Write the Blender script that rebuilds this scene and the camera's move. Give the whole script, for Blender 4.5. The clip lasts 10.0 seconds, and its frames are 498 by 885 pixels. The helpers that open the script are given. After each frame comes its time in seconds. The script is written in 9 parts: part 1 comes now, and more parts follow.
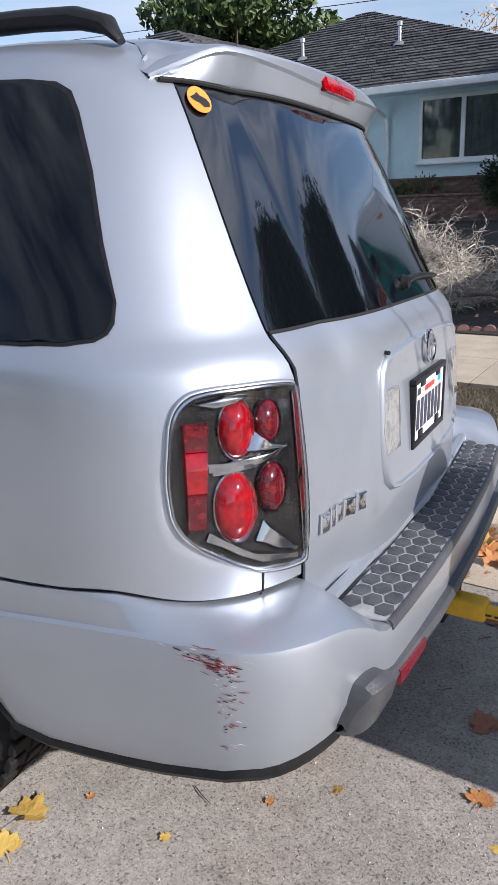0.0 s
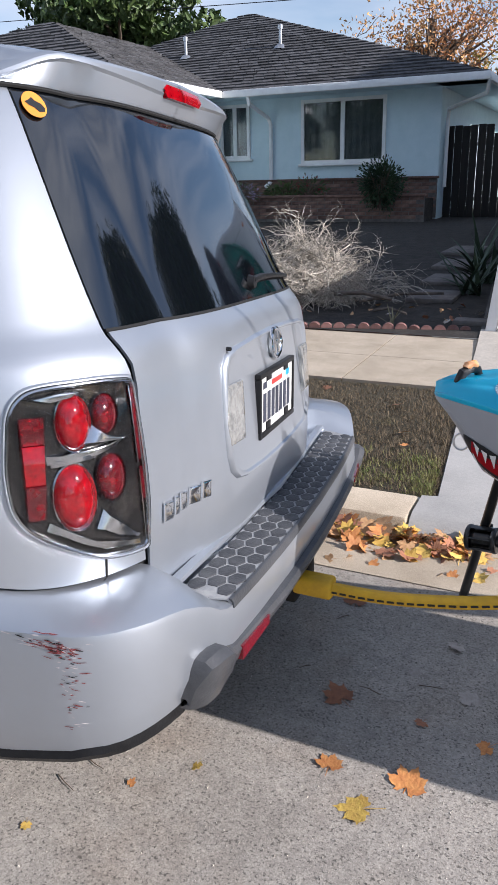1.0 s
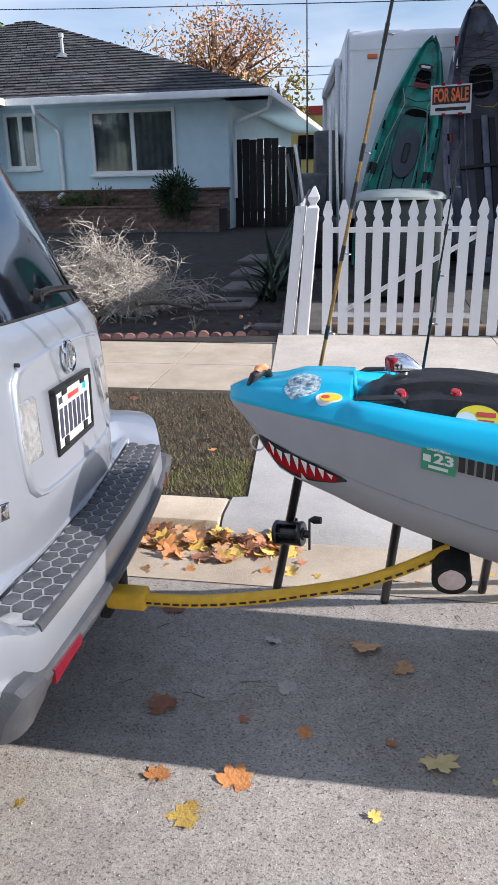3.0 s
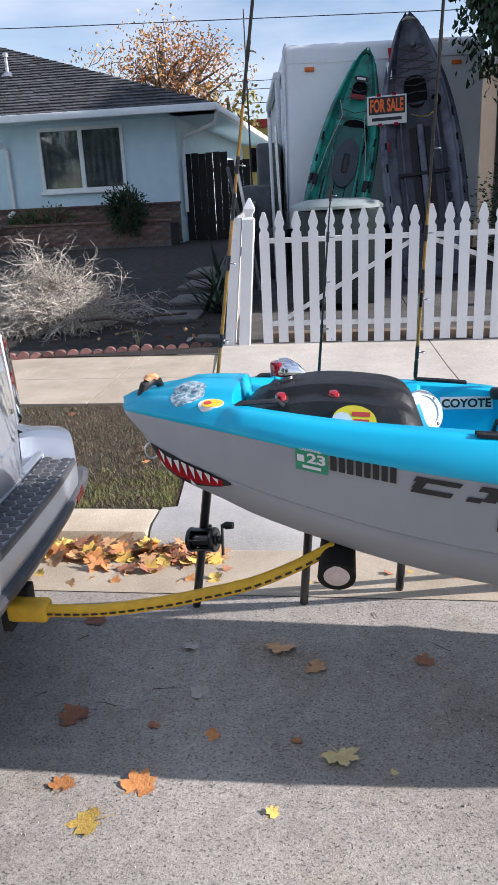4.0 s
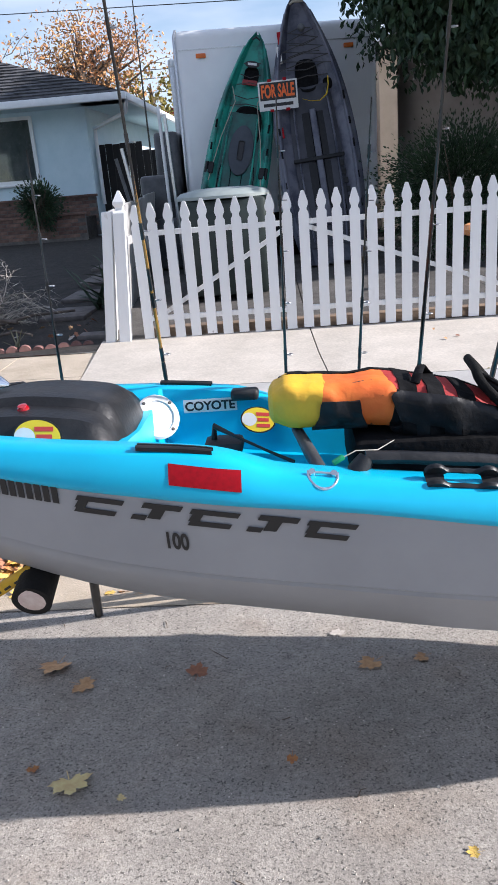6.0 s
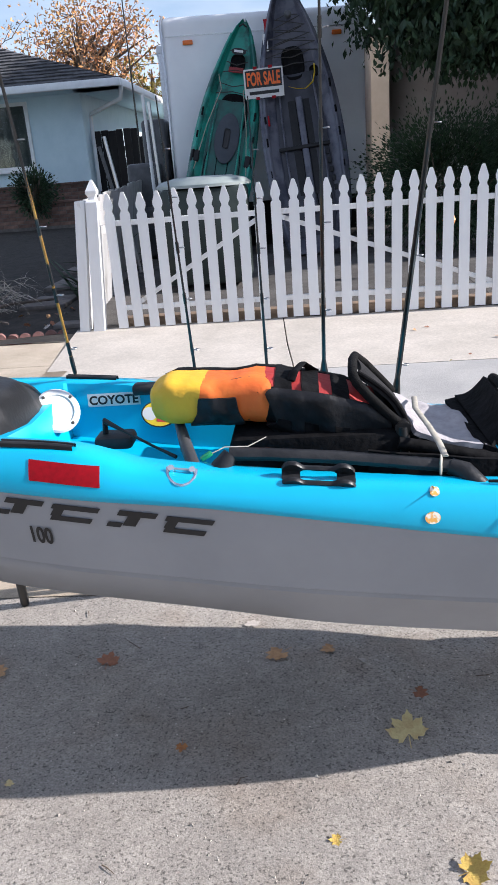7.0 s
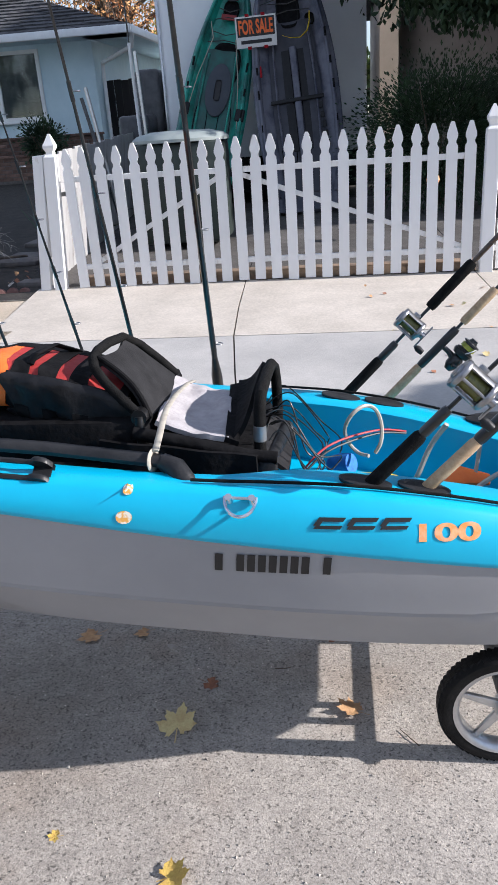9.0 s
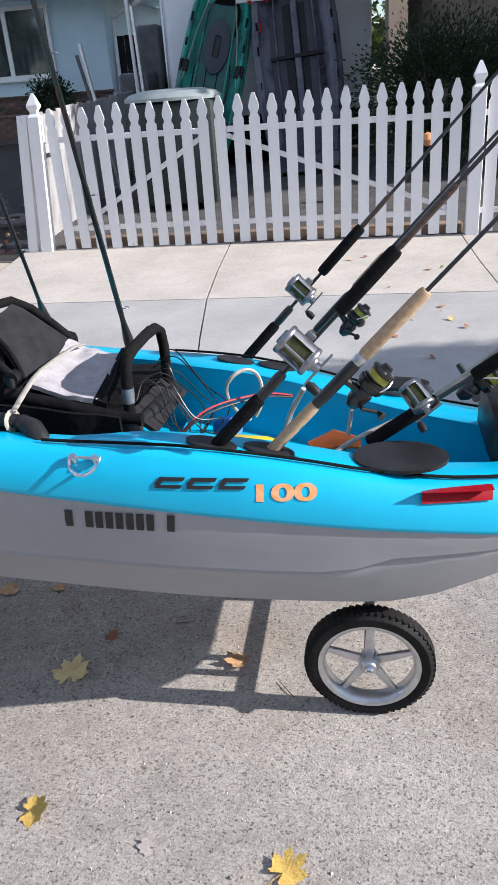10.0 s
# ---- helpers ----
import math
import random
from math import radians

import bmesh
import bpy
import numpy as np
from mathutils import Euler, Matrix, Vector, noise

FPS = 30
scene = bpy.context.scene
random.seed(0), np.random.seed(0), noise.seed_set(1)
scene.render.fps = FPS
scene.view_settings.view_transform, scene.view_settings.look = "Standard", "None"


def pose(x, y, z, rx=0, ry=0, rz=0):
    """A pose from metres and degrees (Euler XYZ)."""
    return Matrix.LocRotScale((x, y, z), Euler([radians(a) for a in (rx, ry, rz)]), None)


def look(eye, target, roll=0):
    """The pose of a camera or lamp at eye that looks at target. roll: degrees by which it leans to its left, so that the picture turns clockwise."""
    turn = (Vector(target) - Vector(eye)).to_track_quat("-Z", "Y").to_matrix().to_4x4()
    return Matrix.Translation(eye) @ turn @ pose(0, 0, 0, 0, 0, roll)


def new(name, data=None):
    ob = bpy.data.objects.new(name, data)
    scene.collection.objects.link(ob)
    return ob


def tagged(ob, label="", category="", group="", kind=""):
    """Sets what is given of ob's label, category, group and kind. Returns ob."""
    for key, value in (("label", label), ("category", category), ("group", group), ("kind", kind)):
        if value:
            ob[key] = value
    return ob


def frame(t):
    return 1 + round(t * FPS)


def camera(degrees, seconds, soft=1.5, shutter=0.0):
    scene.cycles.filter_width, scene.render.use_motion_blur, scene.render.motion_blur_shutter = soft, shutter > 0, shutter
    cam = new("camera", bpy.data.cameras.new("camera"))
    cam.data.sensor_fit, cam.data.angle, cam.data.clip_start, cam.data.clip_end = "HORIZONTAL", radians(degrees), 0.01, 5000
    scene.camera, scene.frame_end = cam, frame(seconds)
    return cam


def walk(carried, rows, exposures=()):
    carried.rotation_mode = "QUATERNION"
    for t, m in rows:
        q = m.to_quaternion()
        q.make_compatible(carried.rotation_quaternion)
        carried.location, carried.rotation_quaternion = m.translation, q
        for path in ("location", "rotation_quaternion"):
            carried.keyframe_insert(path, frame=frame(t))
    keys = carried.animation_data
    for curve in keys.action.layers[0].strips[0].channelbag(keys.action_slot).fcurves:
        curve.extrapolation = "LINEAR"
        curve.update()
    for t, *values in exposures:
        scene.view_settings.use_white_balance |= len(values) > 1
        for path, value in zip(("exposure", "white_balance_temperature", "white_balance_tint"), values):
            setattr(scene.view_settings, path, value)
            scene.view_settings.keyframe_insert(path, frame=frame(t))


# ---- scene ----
cam = camera(36.8, 10.0)
PATH = [
    (0, (0.187, 0.03, 1.431), (-0.864, 1.603, 0.782), -2.7),
    (0.5, (0.299, 0.026, 1.44), (-0.641, 1.666, 0.786), -2.1),
    (1, (0.325, 0.013, 1.441), (-0.485, 1.718, 0.778), -1.4),
    (1.5, (0.341, 0.026, 1.441), (-0.317, 1.792, 0.772), -0.8),
    (2, (0.329, 0.027, 1.441), (-0.192, 1.838, 0.77), -0.4),
    (2.5, (0.325, 0.025, 1.442), (-0.091, 1.865, 0.778), -0.6),
    (4, (0.576, 0.006, 1.435), (0.307, 1.888, 0.813), -2.8),
    (4.5, (0.693, 0.092, 1.423), (0.471, 1.981, 0.802), -3.6),
    (5, (0.862, 0.183, 1.424), (0.685, 2.073, 0.793), -4.3),
    (5.5, (1.042, 0.173, 1.42), (0.89, 2.061, 0.776), -4.7),
    (7, (1.496, 0.168, 1.425), (1.325, 2.039, 0.738), -4.5),
    (7.5, (1.698, 0.19, 1.42), (1.499, 2.052, 0.72), -4.2),
    (8, (1.883, 0.194, 1.432), (1.665, 2.047, 0.713), -4.0),
    (8.5, (2.018, 0.255, 1.415), (1.778, 2.094, 0.667), -3.9),
    (9, (2.152, 0.333, 1.415), (1.89, 2.153, 0.629), -4.0),
    (9.5, (2.321, 0.34, 1.408), (2.033, 2.138, 0.581), -4.2),
    (10, (2.506, 0.329, 1.412), (2.183, 2.1, 0.541), -4.3),
]
walk(cam, [(t, look(eye, target, roll)) for t, eye, target, roll in PATH], exposures=[(t, e, 6200, 16) for t, e in ((0.0, 0.43), (1.0, 0.43), (2.0, 0.58), (3.0, 0.60), (4.0, 0.60), (5.2, 0.76), (7.0, 0.74), (8.5, 0.68), (10.0, 0.62))])

# ---- light ----
SUN_AZ, SUN_EL = radians(-0.2), radians(26.0)   # the sun stands over the street's +x end
world = bpy.data.worlds.new("sky_world")
scene.world = world
world.use_nodes = True
wn = world.node_tree
sky = wn.nodes.new("ShaderNodeTexSky")
sky.sky_type = 'NISHITA'
sky.sun_disc = False
sky.sun_elevation = SUN_EL
sky.sun_rotation = radians(90) - SUN_AZ
sky.dust_density, sky.ozone_density, sky.air_density = 0.2, 2.0, 1.0
cl_map, cl_noise, cl_ramp, cl_mix = (wn.nodes.new(k) for k in ("ShaderNodeMapping", "ShaderNodeTexNoise", "ShaderNodeValToRGB", "ShaderNodeMix"))
cl_tc = wn.nodes.new("ShaderNodeTexCoord")
cl_map.inputs["Scale"].default_value = (1.2, 1.2, 5.0)
cl_noise.inputs["Scale"].default_value, cl_noise.inputs["Detail"].default_value = 2.2, 6.0
cl_ramp.color_ramp.elements[0].position, cl_ramp.color_ramp.elements[1].position = 0.36, 0.76
cl_mix.data_type = 'RGBA'
cl_mix.inputs[7].default_value = (6.0, 6.5, 7.2, 1)
wn.links.new(cl_tc.outputs["Generated"], cl_map.inputs["Vector"])
wn.links.new(cl_map.outputs[0], cl_noise.inputs["Vector"])
wn.links.new(cl_noise.outputs["Fac"], cl_ramp.inputs[0])
wn.links.new(cl_ramp.outputs[0], cl_mix.inputs[0])
wn.links.new(sky.outputs[0], cl_mix.inputs[6])
wn.links.new(cl_mix.outputs[2], wn.nodes["Background"].inputs[0])
wn.nodes["Background"].inputs[1].default_value = 0.101
sun = new("sun", bpy.data.lights.new("sun", 'SUN'))
sun.data.energy, sun.data.angle, sun.data.color = 5.0, radians(0.53), (1.0, 0.95, 0.87)
sun.matrix_world = look((math.cos(SUN_EL) * math.cos(SUN_AZ) * 30, math.cos(SUN_EL) * math.sin(SUN_AZ) * 30, math.sin(SUN_EL) * 30), (0, 0, 0))


# ---- materials ----
def mat(name, c1, c2=None, scale=8.0, rough=0.6, metal=0.0, bump=0.0, bscale=60.0, coat=0.0, rough2=None, vary=0.0, stretch=(1, 1, 1), trans=0.0, detail=6.0, spec=0.5, alpha=1.0, ramp=(0.35, 0.65), island=False, speck=None):
    """A surface with two colours mixed by noise, fine relief and, if wanted, a shift of value from object to object."""
    m = bpy.data.materials.new(name)
    m.use_nodes = True
    t = m.node_tree
    b = t.nodes["Principled BSDF"]
    b.inputs["Base Color"].default_value = (*c1, 1)
    b.inputs["Roughness"].default_value = rough
    b.inputs["Metallic"].default_value = metal
    b.inputs["Coat Weight"].default_value = coat
    b.inputs["Coat Roughness"].default_value = 0.06
    b.inputs["Transmission Weight"].default_value = trans
    b.inputs["Specular IOR Level"].default_value = spec
    b.inputs["Alpha"].default_value = alpha
    tc = t.nodes.new("ShaderNodeTexCoord")
    mp = t.nodes.new("ShaderNodeMapping")
    mp.inputs["Scale"].default_value = stretch
    t.links.new(tc.outputs["Object"], mp.inputs["Vector"])
    last = None
    if c2 is not None:
        n = t.nodes.new("ShaderNodeTexNoise")
        n.inputs["Scale"].default_value, n.inputs["Detail"].default_value, n.inputs["Roughness"].default_value = scale, detail, 0.62
        t.links.new(mp.outputs[0], n.inputs["Vector"])
        r = t.nodes.new("ShaderNodeValToRGB")
        r.color_ramp.elements[0].position, r.color_ramp.elements[1].position = ramp
        r.color_ramp.elements[0].color, r.color_ramp.elements[1].color = (*c1, 1), (*c2, 1)
        t.links.new(n.outputs["Fac"], r.inputs[0])
        last = r.outputs[0]
        if rough2 is not None:
            mr = t.nodes.new("ShaderNodeMapRange")
            mr.inputs["From Min"].default_value, mr.inputs["From Max"].default_value = ramp
            mr.inputs["To Min"].default_value, mr.inputs["To Max"].default_value = rough, rough2
            t.links.new(n.outputs["Fac"], mr.inputs["Value"])
            t.links.new(mr.outputs[0], b.inputs["Roughness"])
    if vary:
        oi = t.nodes.new("ShaderNodeNewGeometry" if island else "ShaderNodeObjectInfo")
        h = t.nodes.new("ShaderNodeHueSaturation")
        mr = t.nodes.new("ShaderNodeMapRange")
        mr.inputs["To Min"].default_value, mr.inputs["To Max"].default_value = 1 - vary, 1 + vary
        t.links.new(oi.outputs["Random Per Island" if island else "Random"], mr.inputs["Value"])
        t.links.new(mr.outputs[0], h.inputs["Value"])
        if last is None:
            h.inputs["Color"].default_value = (*c1, 1)
        else:
            t.links.new(last, h.inputs["Color"])
        last = h.outputs[0]
    if speck is not None:
        n3 = t.nodes.new("ShaderNodeTexNoise")
        n3.inputs["Scale"].default_value, n3.inputs["Detail"].default_value, n3.inputs["Roughness"].default_value = speck[0], 4.0, 0.7
        t.links.new(mp.outputs[0], n3.inputs["Vector"])
        h3, r3 = t.nodes.new("ShaderNodeHueSaturation"), t.nodes.new("ShaderNodeMapRange")
        r3.inputs["From Min"].default_value, r3.inputs["From Max"].default_value = (0.36, 0.66) if len(speck) < 3 else speck[2:]
        r3.inputs["To Min"].default_value, r3.inputs["To Max"].default_value = 1 - speck[1], 1 + speck[1]
        t.links.new(n3.outputs["Fac"], r3.inputs["Value"])
        t.links.new(r3.outputs[0], h3.inputs["Value"])
        if last is None:
            h3.inputs["Color"].default_value = (*c1, 1)
        else:
            t.links.new(last, h3.inputs["Color"])
        last = h3.outputs[0]
    if last is not None:
        t.links.new(last, b.inputs["Base Color"])
    if bump:
        n2 = t.nodes.new("ShaderNodeTexNoise")
        n2.inputs["Scale"].default_value, n2.inputs["Detail"].default_value = bscale, 5.0
        t.links.new(mp.outputs[0], n2.inputs["Vector"])
        bp = t.nodes.new("ShaderNodeBump")
        bp.inputs["Strength"].default_value, bp.inputs["Distance"].default_value = min(1.0, bump), 0.01
        t.links.new(n2.outputs["Fac"], bp.inputs["Height"])
        t.links.new(bp.outputs[0], b.inputs["Normal"])
    return m


def asphalt(name):
    """Worn asphalt: stones of many greys in a darker binder, pits, and broad brownish stains."""
    m = mat(name, (0.325, 0.296, 0.262), (0.425, 0.392, 0.350), 0.9, 0.93, ramp=(0.38, 0.62), speck=(14, 0.10))
    t = m.node_tree
    b = t.nodes["Principled BSDF"]
    tc = next(n for n in t.nodes if n.bl_idname == "ShaderNodeTexCoord")
    last = b.inputs["Base Color"].links[0].from_socket

    def times(sock, low, high, f0, f1):
        nonlocal last
        mr = t.nodes.new("ShaderNodeMapRange")
        mr.inputs["From Min"].default_value, mr.inputs["From Max"].default_value = f0, f1
        mr.inputs["To Min"].default_value, mr.inputs["To Max"].default_value = low, high
        t.links.new(sock, mr.inputs["Value"])
        h = t.nodes.new("ShaderNodeHueSaturation")
        t.links.new(mr.outputs[0], h.inputs["Value"])
        t.links.new(last, h.inputs["Color"])
        last = h.outputs[0]
        return mr.outputs[0]

    for scale, low, high in ((260, 0.80, 1.22), (110, 0.90, 1.09)):
        v = t.nodes.new("ShaderNodeTexVoronoi")
        v.inputs["Scale"].default_value = scale
        t.links.new(tc.outputs["Object"], v.inputs["Vector"])
        sep = t.nodes.new("ShaderNodeSeparateColor")
        t.links.new(v.outputs["Color"], sep.inputs[0])
        times(sep.outputs[0], low, high, 0.0, 1.0)
    pits = t.nodes.new("ShaderNodeTexNoise")
    pits.inputs["Scale"].default_value, pits.inputs["Detail"].default_value = 130.0, 3.0
    t.links.new(tc.outputs["Object"], pits.inputs["Vector"])
    times(pits.outputs["Fac"], 0.42, 1.0, 0.34, 0.43)
    stain = t.nodes.new("ShaderNodeTexNoise")
    stain.inputs["Scale"].default_value, stain.inputs["Detail"].default_value = 2.6, 5.0
    t.links.new(tc.outputs["Object"], stain.inputs["Vector"])
    amount = t.nodes.new("ShaderNodeMapRange")
    amount.inputs["From Min"].default_value, amount.inputs["From Max"].default_value, amount.inputs["To Max"].default_value = 0.52, 0.72, 0.55
    t.links.new(stain.outputs["Fac"], amount.inputs["Value"])
    mix = t.nodes.new("ShaderNodeMix")
    mix.data_type, mix.blend_type = 'RGBA', 'MULTIPLY'
    mix.inputs[7].default_value = (0.86, 0.74, 0.64, 1)
    t.links.new(amount.outputs[0], mix.inputs[0])
    t.links.new(last, mix.inputs[6])
    t.links.new(mix.outputs[2], b.inputs["Base Color"])
    bp = t.nodes.new("ShaderNodeBump")
    bp.inputs["Strength"].default_value, bp.inputs["Distance"].default_value = 0.55, 0.004
    grit = t.nodes.new("ShaderNodeTexNoise")
    grit.inputs["Scale"].default_value, grit.inputs["Detail"].default_value, grit.inputs["Roughness"].default_value = 190.0, 4.0, 0.6
    t.links.new(tc.outputs["Object"], grit.inputs["Vector"])
    t.links.new(grit.outputs["Fac"], bp.inputs["Height"])
    t.links.new(bp.outputs[0], b.inputs["Normal"])
    return m


M = {}
M["asphalt"] = asphalt("asphalt")
M["concrete"] = mat("concrete", (0.47, 0.425, 0.365), (0.585, 0.53, 0.46), 2.5, 0.85, bump=0.25, bscale=120, speck=(45, 0.10))
M["concrete_old"] = mat("concrete_old", (0.40, 0.33, 0.245), (0.54, 0.455, 0.35), 3.0, 0.9, bump=0.3, bscale=160, speck=(190, 0.25))
# Grey concrete of the apron, with some soft tree shadow mixed into its colour
M["apron"] = mat("apron_concrete_part_shade", (0.36, 0.35, 0.335), (0.47, 0.455, 0.43), 1.8, 0.85, bump=0.25, bscale=120, speck=(60, 0.05))
# Slabs behind the gate: the shade there is put into this dark colour
M["yard"] = mat("shade_darkened_yard_concrete", (0.055, 0.05, 0.047), (0.12, 0.112, 0.105), 2.5, 0.9, bump=0.3, bscale=80, speck=(60, 0.3))
M["joint"] = mat("joint_dirt", (0.05, 0.045, 0.04), (0.12, 0.10, 0.08), 20, 0.95)
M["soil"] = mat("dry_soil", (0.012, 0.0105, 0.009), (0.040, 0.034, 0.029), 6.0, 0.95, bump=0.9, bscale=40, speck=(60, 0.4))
M["turf"] = mat("dry_turf_soil", (0.035, 0.032, 0.02), (0.08, 0.07, 0.045), 7.0, 0.95, bump=0.9, bscale=60, speck=(90, 0.5))
M["silver"] = mat("silver_paint", (0.42, 0.452, 0.50), (0.45, 0.482, 0.53), 2.0, 0.40, metal=0.72, coat=0.55, bump=0.012, bscale=900)
M["black_plastic"] = mat("black_plastic", (0.007, 0.007, 0.008), (0.014, 0.014, 0.015), 25, 0.45, spec=0.3, bump=0.12, bscale=300)
M["dark_grey_plastic"] = mat("grey_plastic", (0.07, 0.075, 0.08), (0.12, 0.125, 0.13), 18, 0.55, bump=0.1, bscale=250)
M["gap"] = mat("gap_black", (0.008, 0.008, 0.008), None, rough=0.8)
M["car_glass"] = mat("tinted_glass", (0.003, 0.004, 0.006), None, rough=0.02, spec=0.4)
M["rear_glass"] = mat("tinted_rear_glass", (0.003, 0.004, 0.006), None, rough=0.03, spec=1.0, coat=1.0)
M["rubber"] = mat("tyre_rubber", (0.007, 0.007, 0.007), (0.016, 0.0155, 0.015), 14, 0.7, spec=0.2, bump=0.2, bscale=120)
M["chrome"] = mat("chrome", (0.75, 0.76, 0.78), None, rough=0.12, metal=1.0)
M["alu"] = mat("aluminium", (0.62, 0.63, 0.64), (0.5, 0.5, 0.51), 30, 0.35, metal=0.9)
M["red_lens"] = mat("red_lens", (0.42, 0.002, 0.008), (0.25, 0.001, 0.005), 40, 0.06, coat=1.0)
M["red_refl"] = mat("red_reflector", (0.36, 0.003, 0.010), (0.27, 0.003, 0.008), 90, 0.45, spec=0.2)
M["white"] = mat("white_paint", (0.82, 0.82, 0.81), (0.58, 0.56, 0.52), 14, 0.55, bump=0.15, bscale=80, ramp=(0.56, 0.74), stretch=(1, 1, 0.35), speck=(45, 0.06))
M["kayak_blue"] = mat("cyan_plastic", (0.0, 0.40, 0.63), (0.0, 0.44, 0.67), 5, 0.36, bump=0.012, bscale=300)
M["kayak_grey"] = mat("grey_hull_plastic", (0.28, 0.285, 0.30), (0.32, 0.325, 0.34), 3, 0.40, bump=0.015, bscale=300)
M["yellow"] = mat("yellow_strap", (0.72, 0.42, 0.02), (0.6, 0.34, 0.02), 30, 0.6, bump=0.15, bscale=300)
M["wall_blue"] = mat("pale_blue_stucco", (0.54, 0.69, 0.75), (0.60, 0.74, 0.80), 4, 0.85, bump=0.3, bscale=90)
M["shingle"] = mat("dark_shingle", (0.055, 0.055, 0.06), (0.10, 0.10, 0.105), 10, 0.9, bump=0.4, bscale=70, vary=0.35, island=True)
M["white_trim"] = mat("white_trim", (0.82, 0.83, 0.83), (0.74, 0.75, 0.75), 6, 0.5)
M["fence_dark"] = mat("dark_stained_wood", (0.006, 0.005, 0.004), (0.014, 0.011, 0.009), 10, 0.7, bump=0.3, stretch=(1, 1, 0.1), vary=0.4)
M["camper"] = mat("camper_white", (0.80, 0.81, 0.83), (0.86, 0.87, 0.88), 2, 0.35)


# ---- building helpers ----
def grid_bm(rows, close_u=False, close_v=False):
    """A bmesh from rows of points, joined into quads."""
    bm = bmesh.new()
    vs = [[bm.verts.new(p) for p in r] for r in rows]
    nr, nc = len(vs), len(vs[0])
    for i in range(nr if close_u else nr - 1):
        for j in range(nc if close_v else nc - 1):
            a, b, c, d = vs[i][j], vs[i][(j + 1) % nc], vs[(i + 1) % nr][(j + 1) % nc], vs[(i + 1) % nr][j]
            q = []
            for v in (a, b, c, d):
                if v not in q:
                    q.append(v)
            if len(q) > 2:
                try:
                    bm.faces.new(q)
                except ValueError:
                    pass
    return bm


def shell_bm(rows, t):
    """A sheet of points given a thickness t against its faces' normals."""
    bm = grid_bm(rows)
    bmesh.ops.recalc_face_normals(bm, faces=bm.faces[:])
    bmesh.ops.solidify(bm, geom=bm.faces[:], thickness=t)
    return bm


def slab_bm(rows, t):
    """A paving slab whose top is the sheet of points and whose underside lies t below it."""
    bm = grid_bm(rows)
    made = bmesh.ops.extrude_face_region(bm, geom=bm.faces[:])
    for v in made["geom"]:
        if isinstance(v, bmesh.types.BMVert):
            v.co.z -= t
    return bm


def box_bm(x0, y0, z0, x1, y1, z1, bevel=0.0, seg=2, bm=None):
    own = bmesh.new()
    bmesh.ops.create_cube(own, size=1.0)
    for v in own.verts:
        v.co = Vector(((x0 + x1) / 2 + v.co.x * (x1 - x0), (y0 + y1) / 2 + v.co.y * (y1 - y0), (z0 + z1) / 2 + v.co.z * (z1 - z0)))
    if bevel:
        bmesh.ops.bevel(own, geom=own.edges[:], offset=bevel, segments=seg, affect='EDGES', profile=0.5)
    return own if bm is None else join(bm, own)


def join(bm, other):
    me = bpy.data.meshes.new("tmp")
    other.to_mesh(me)
    other.free()
    bm.from_mesh(me)
    bpy.data.meshes.remove(me)
    return bm


def tube_bm(pts, r, seg=10, cap=True, flat=1.0, bm=None):
    """A round (or flattened) tube along points; r: one radius or one for each point."""
    pts = [Vector(p) for p in pts]
    rs = r if isinstance(r, (list, tuple)) else [r] * len(pts)
    rows, ref = [], None
    for i, p in enumerate(pts):
        d = (pts[min(i + 1, len(pts) - 1)] - pts[max(i - 1, 0)]).normalized()
        if ref is None:
            ref = Vector((0, 0, 1)) if abs(d.z) < 0.9 else Vector((1, 0, 0))
        a = d.cross(ref).normalized()
        b = a.cross(d).normalized()
        ref = b
        rows.append([p + (a * math.cos(k * 2 * math.pi / seg) + b * flat * math.sin(k * 2 * math.pi / seg)) * rs[i] for k in range(seg)])
    own = grid_bm(rows, close_v=True)
    if cap:
        own.verts.ensure_lookup_table()
        own.faces.new([own.verts[k] for k in range(seg)][::-1])
        own.faces.new([own.verts[(len(pts) - 1) * seg + k] for k in range(seg)])
    return own if bm is None else join(bm, own)


def spun_bm(profile, m=None, seg=24, bm=None):
    """A turned body: profile of (radius, height) round z, laid by the pose m."""
    rows = [[Vector((r * math.cos(2 * math.pi * k / seg), r * math.sin(2 * math.pi * k / seg), h)) for k in range(seg)] for r, h in profile]
    own = grid_bm(rows, close_v=True)
    bmesh.ops.remove_doubles(own, verts=own.verts[:], dist=1e-5)
    bmesh.ops.recalc_face_normals(own, faces=own.faces[:])
    if m is not None:
        bmesh.ops.transform(own, matrix=m, verts=own.verts[:])
    return own if bm is None else join(bm, own)


def finish(name, bm, material, smooth=40):
    me = bpy.data.meshes.new(name)
    bmesh.ops.recalc_face_normals(bm, faces=bm.faces[:])
    if smooth:
        for f in bm.faces:
            f.smooth = True
        for e in bm.edges:
            e.smooth = len(e.link_faces) == 2 and e.calc_face_angle(0) < radians(smooth)
    bm.to_mesh(me)
    bm.free()
    me.materials.append(material)
    return me


def part(name, bm, material, parent, label="", smooth=40, kind=""):
    ob = new(name, finish(name, bm, material, smooth))
    ob.parent = parent
    return tagged(ob, label=label, kind=kind)


def thing(name, label, category, bm=None, material=None, at=None, group="", kind="", smooth=40):
    ob = new(name, None if bm is None else finish(name, bm, material, smooth))
    if at is not None:
        ob.matrix_world = at
    return tagged(ob, label=label, category=category, group=group, kind=kind)


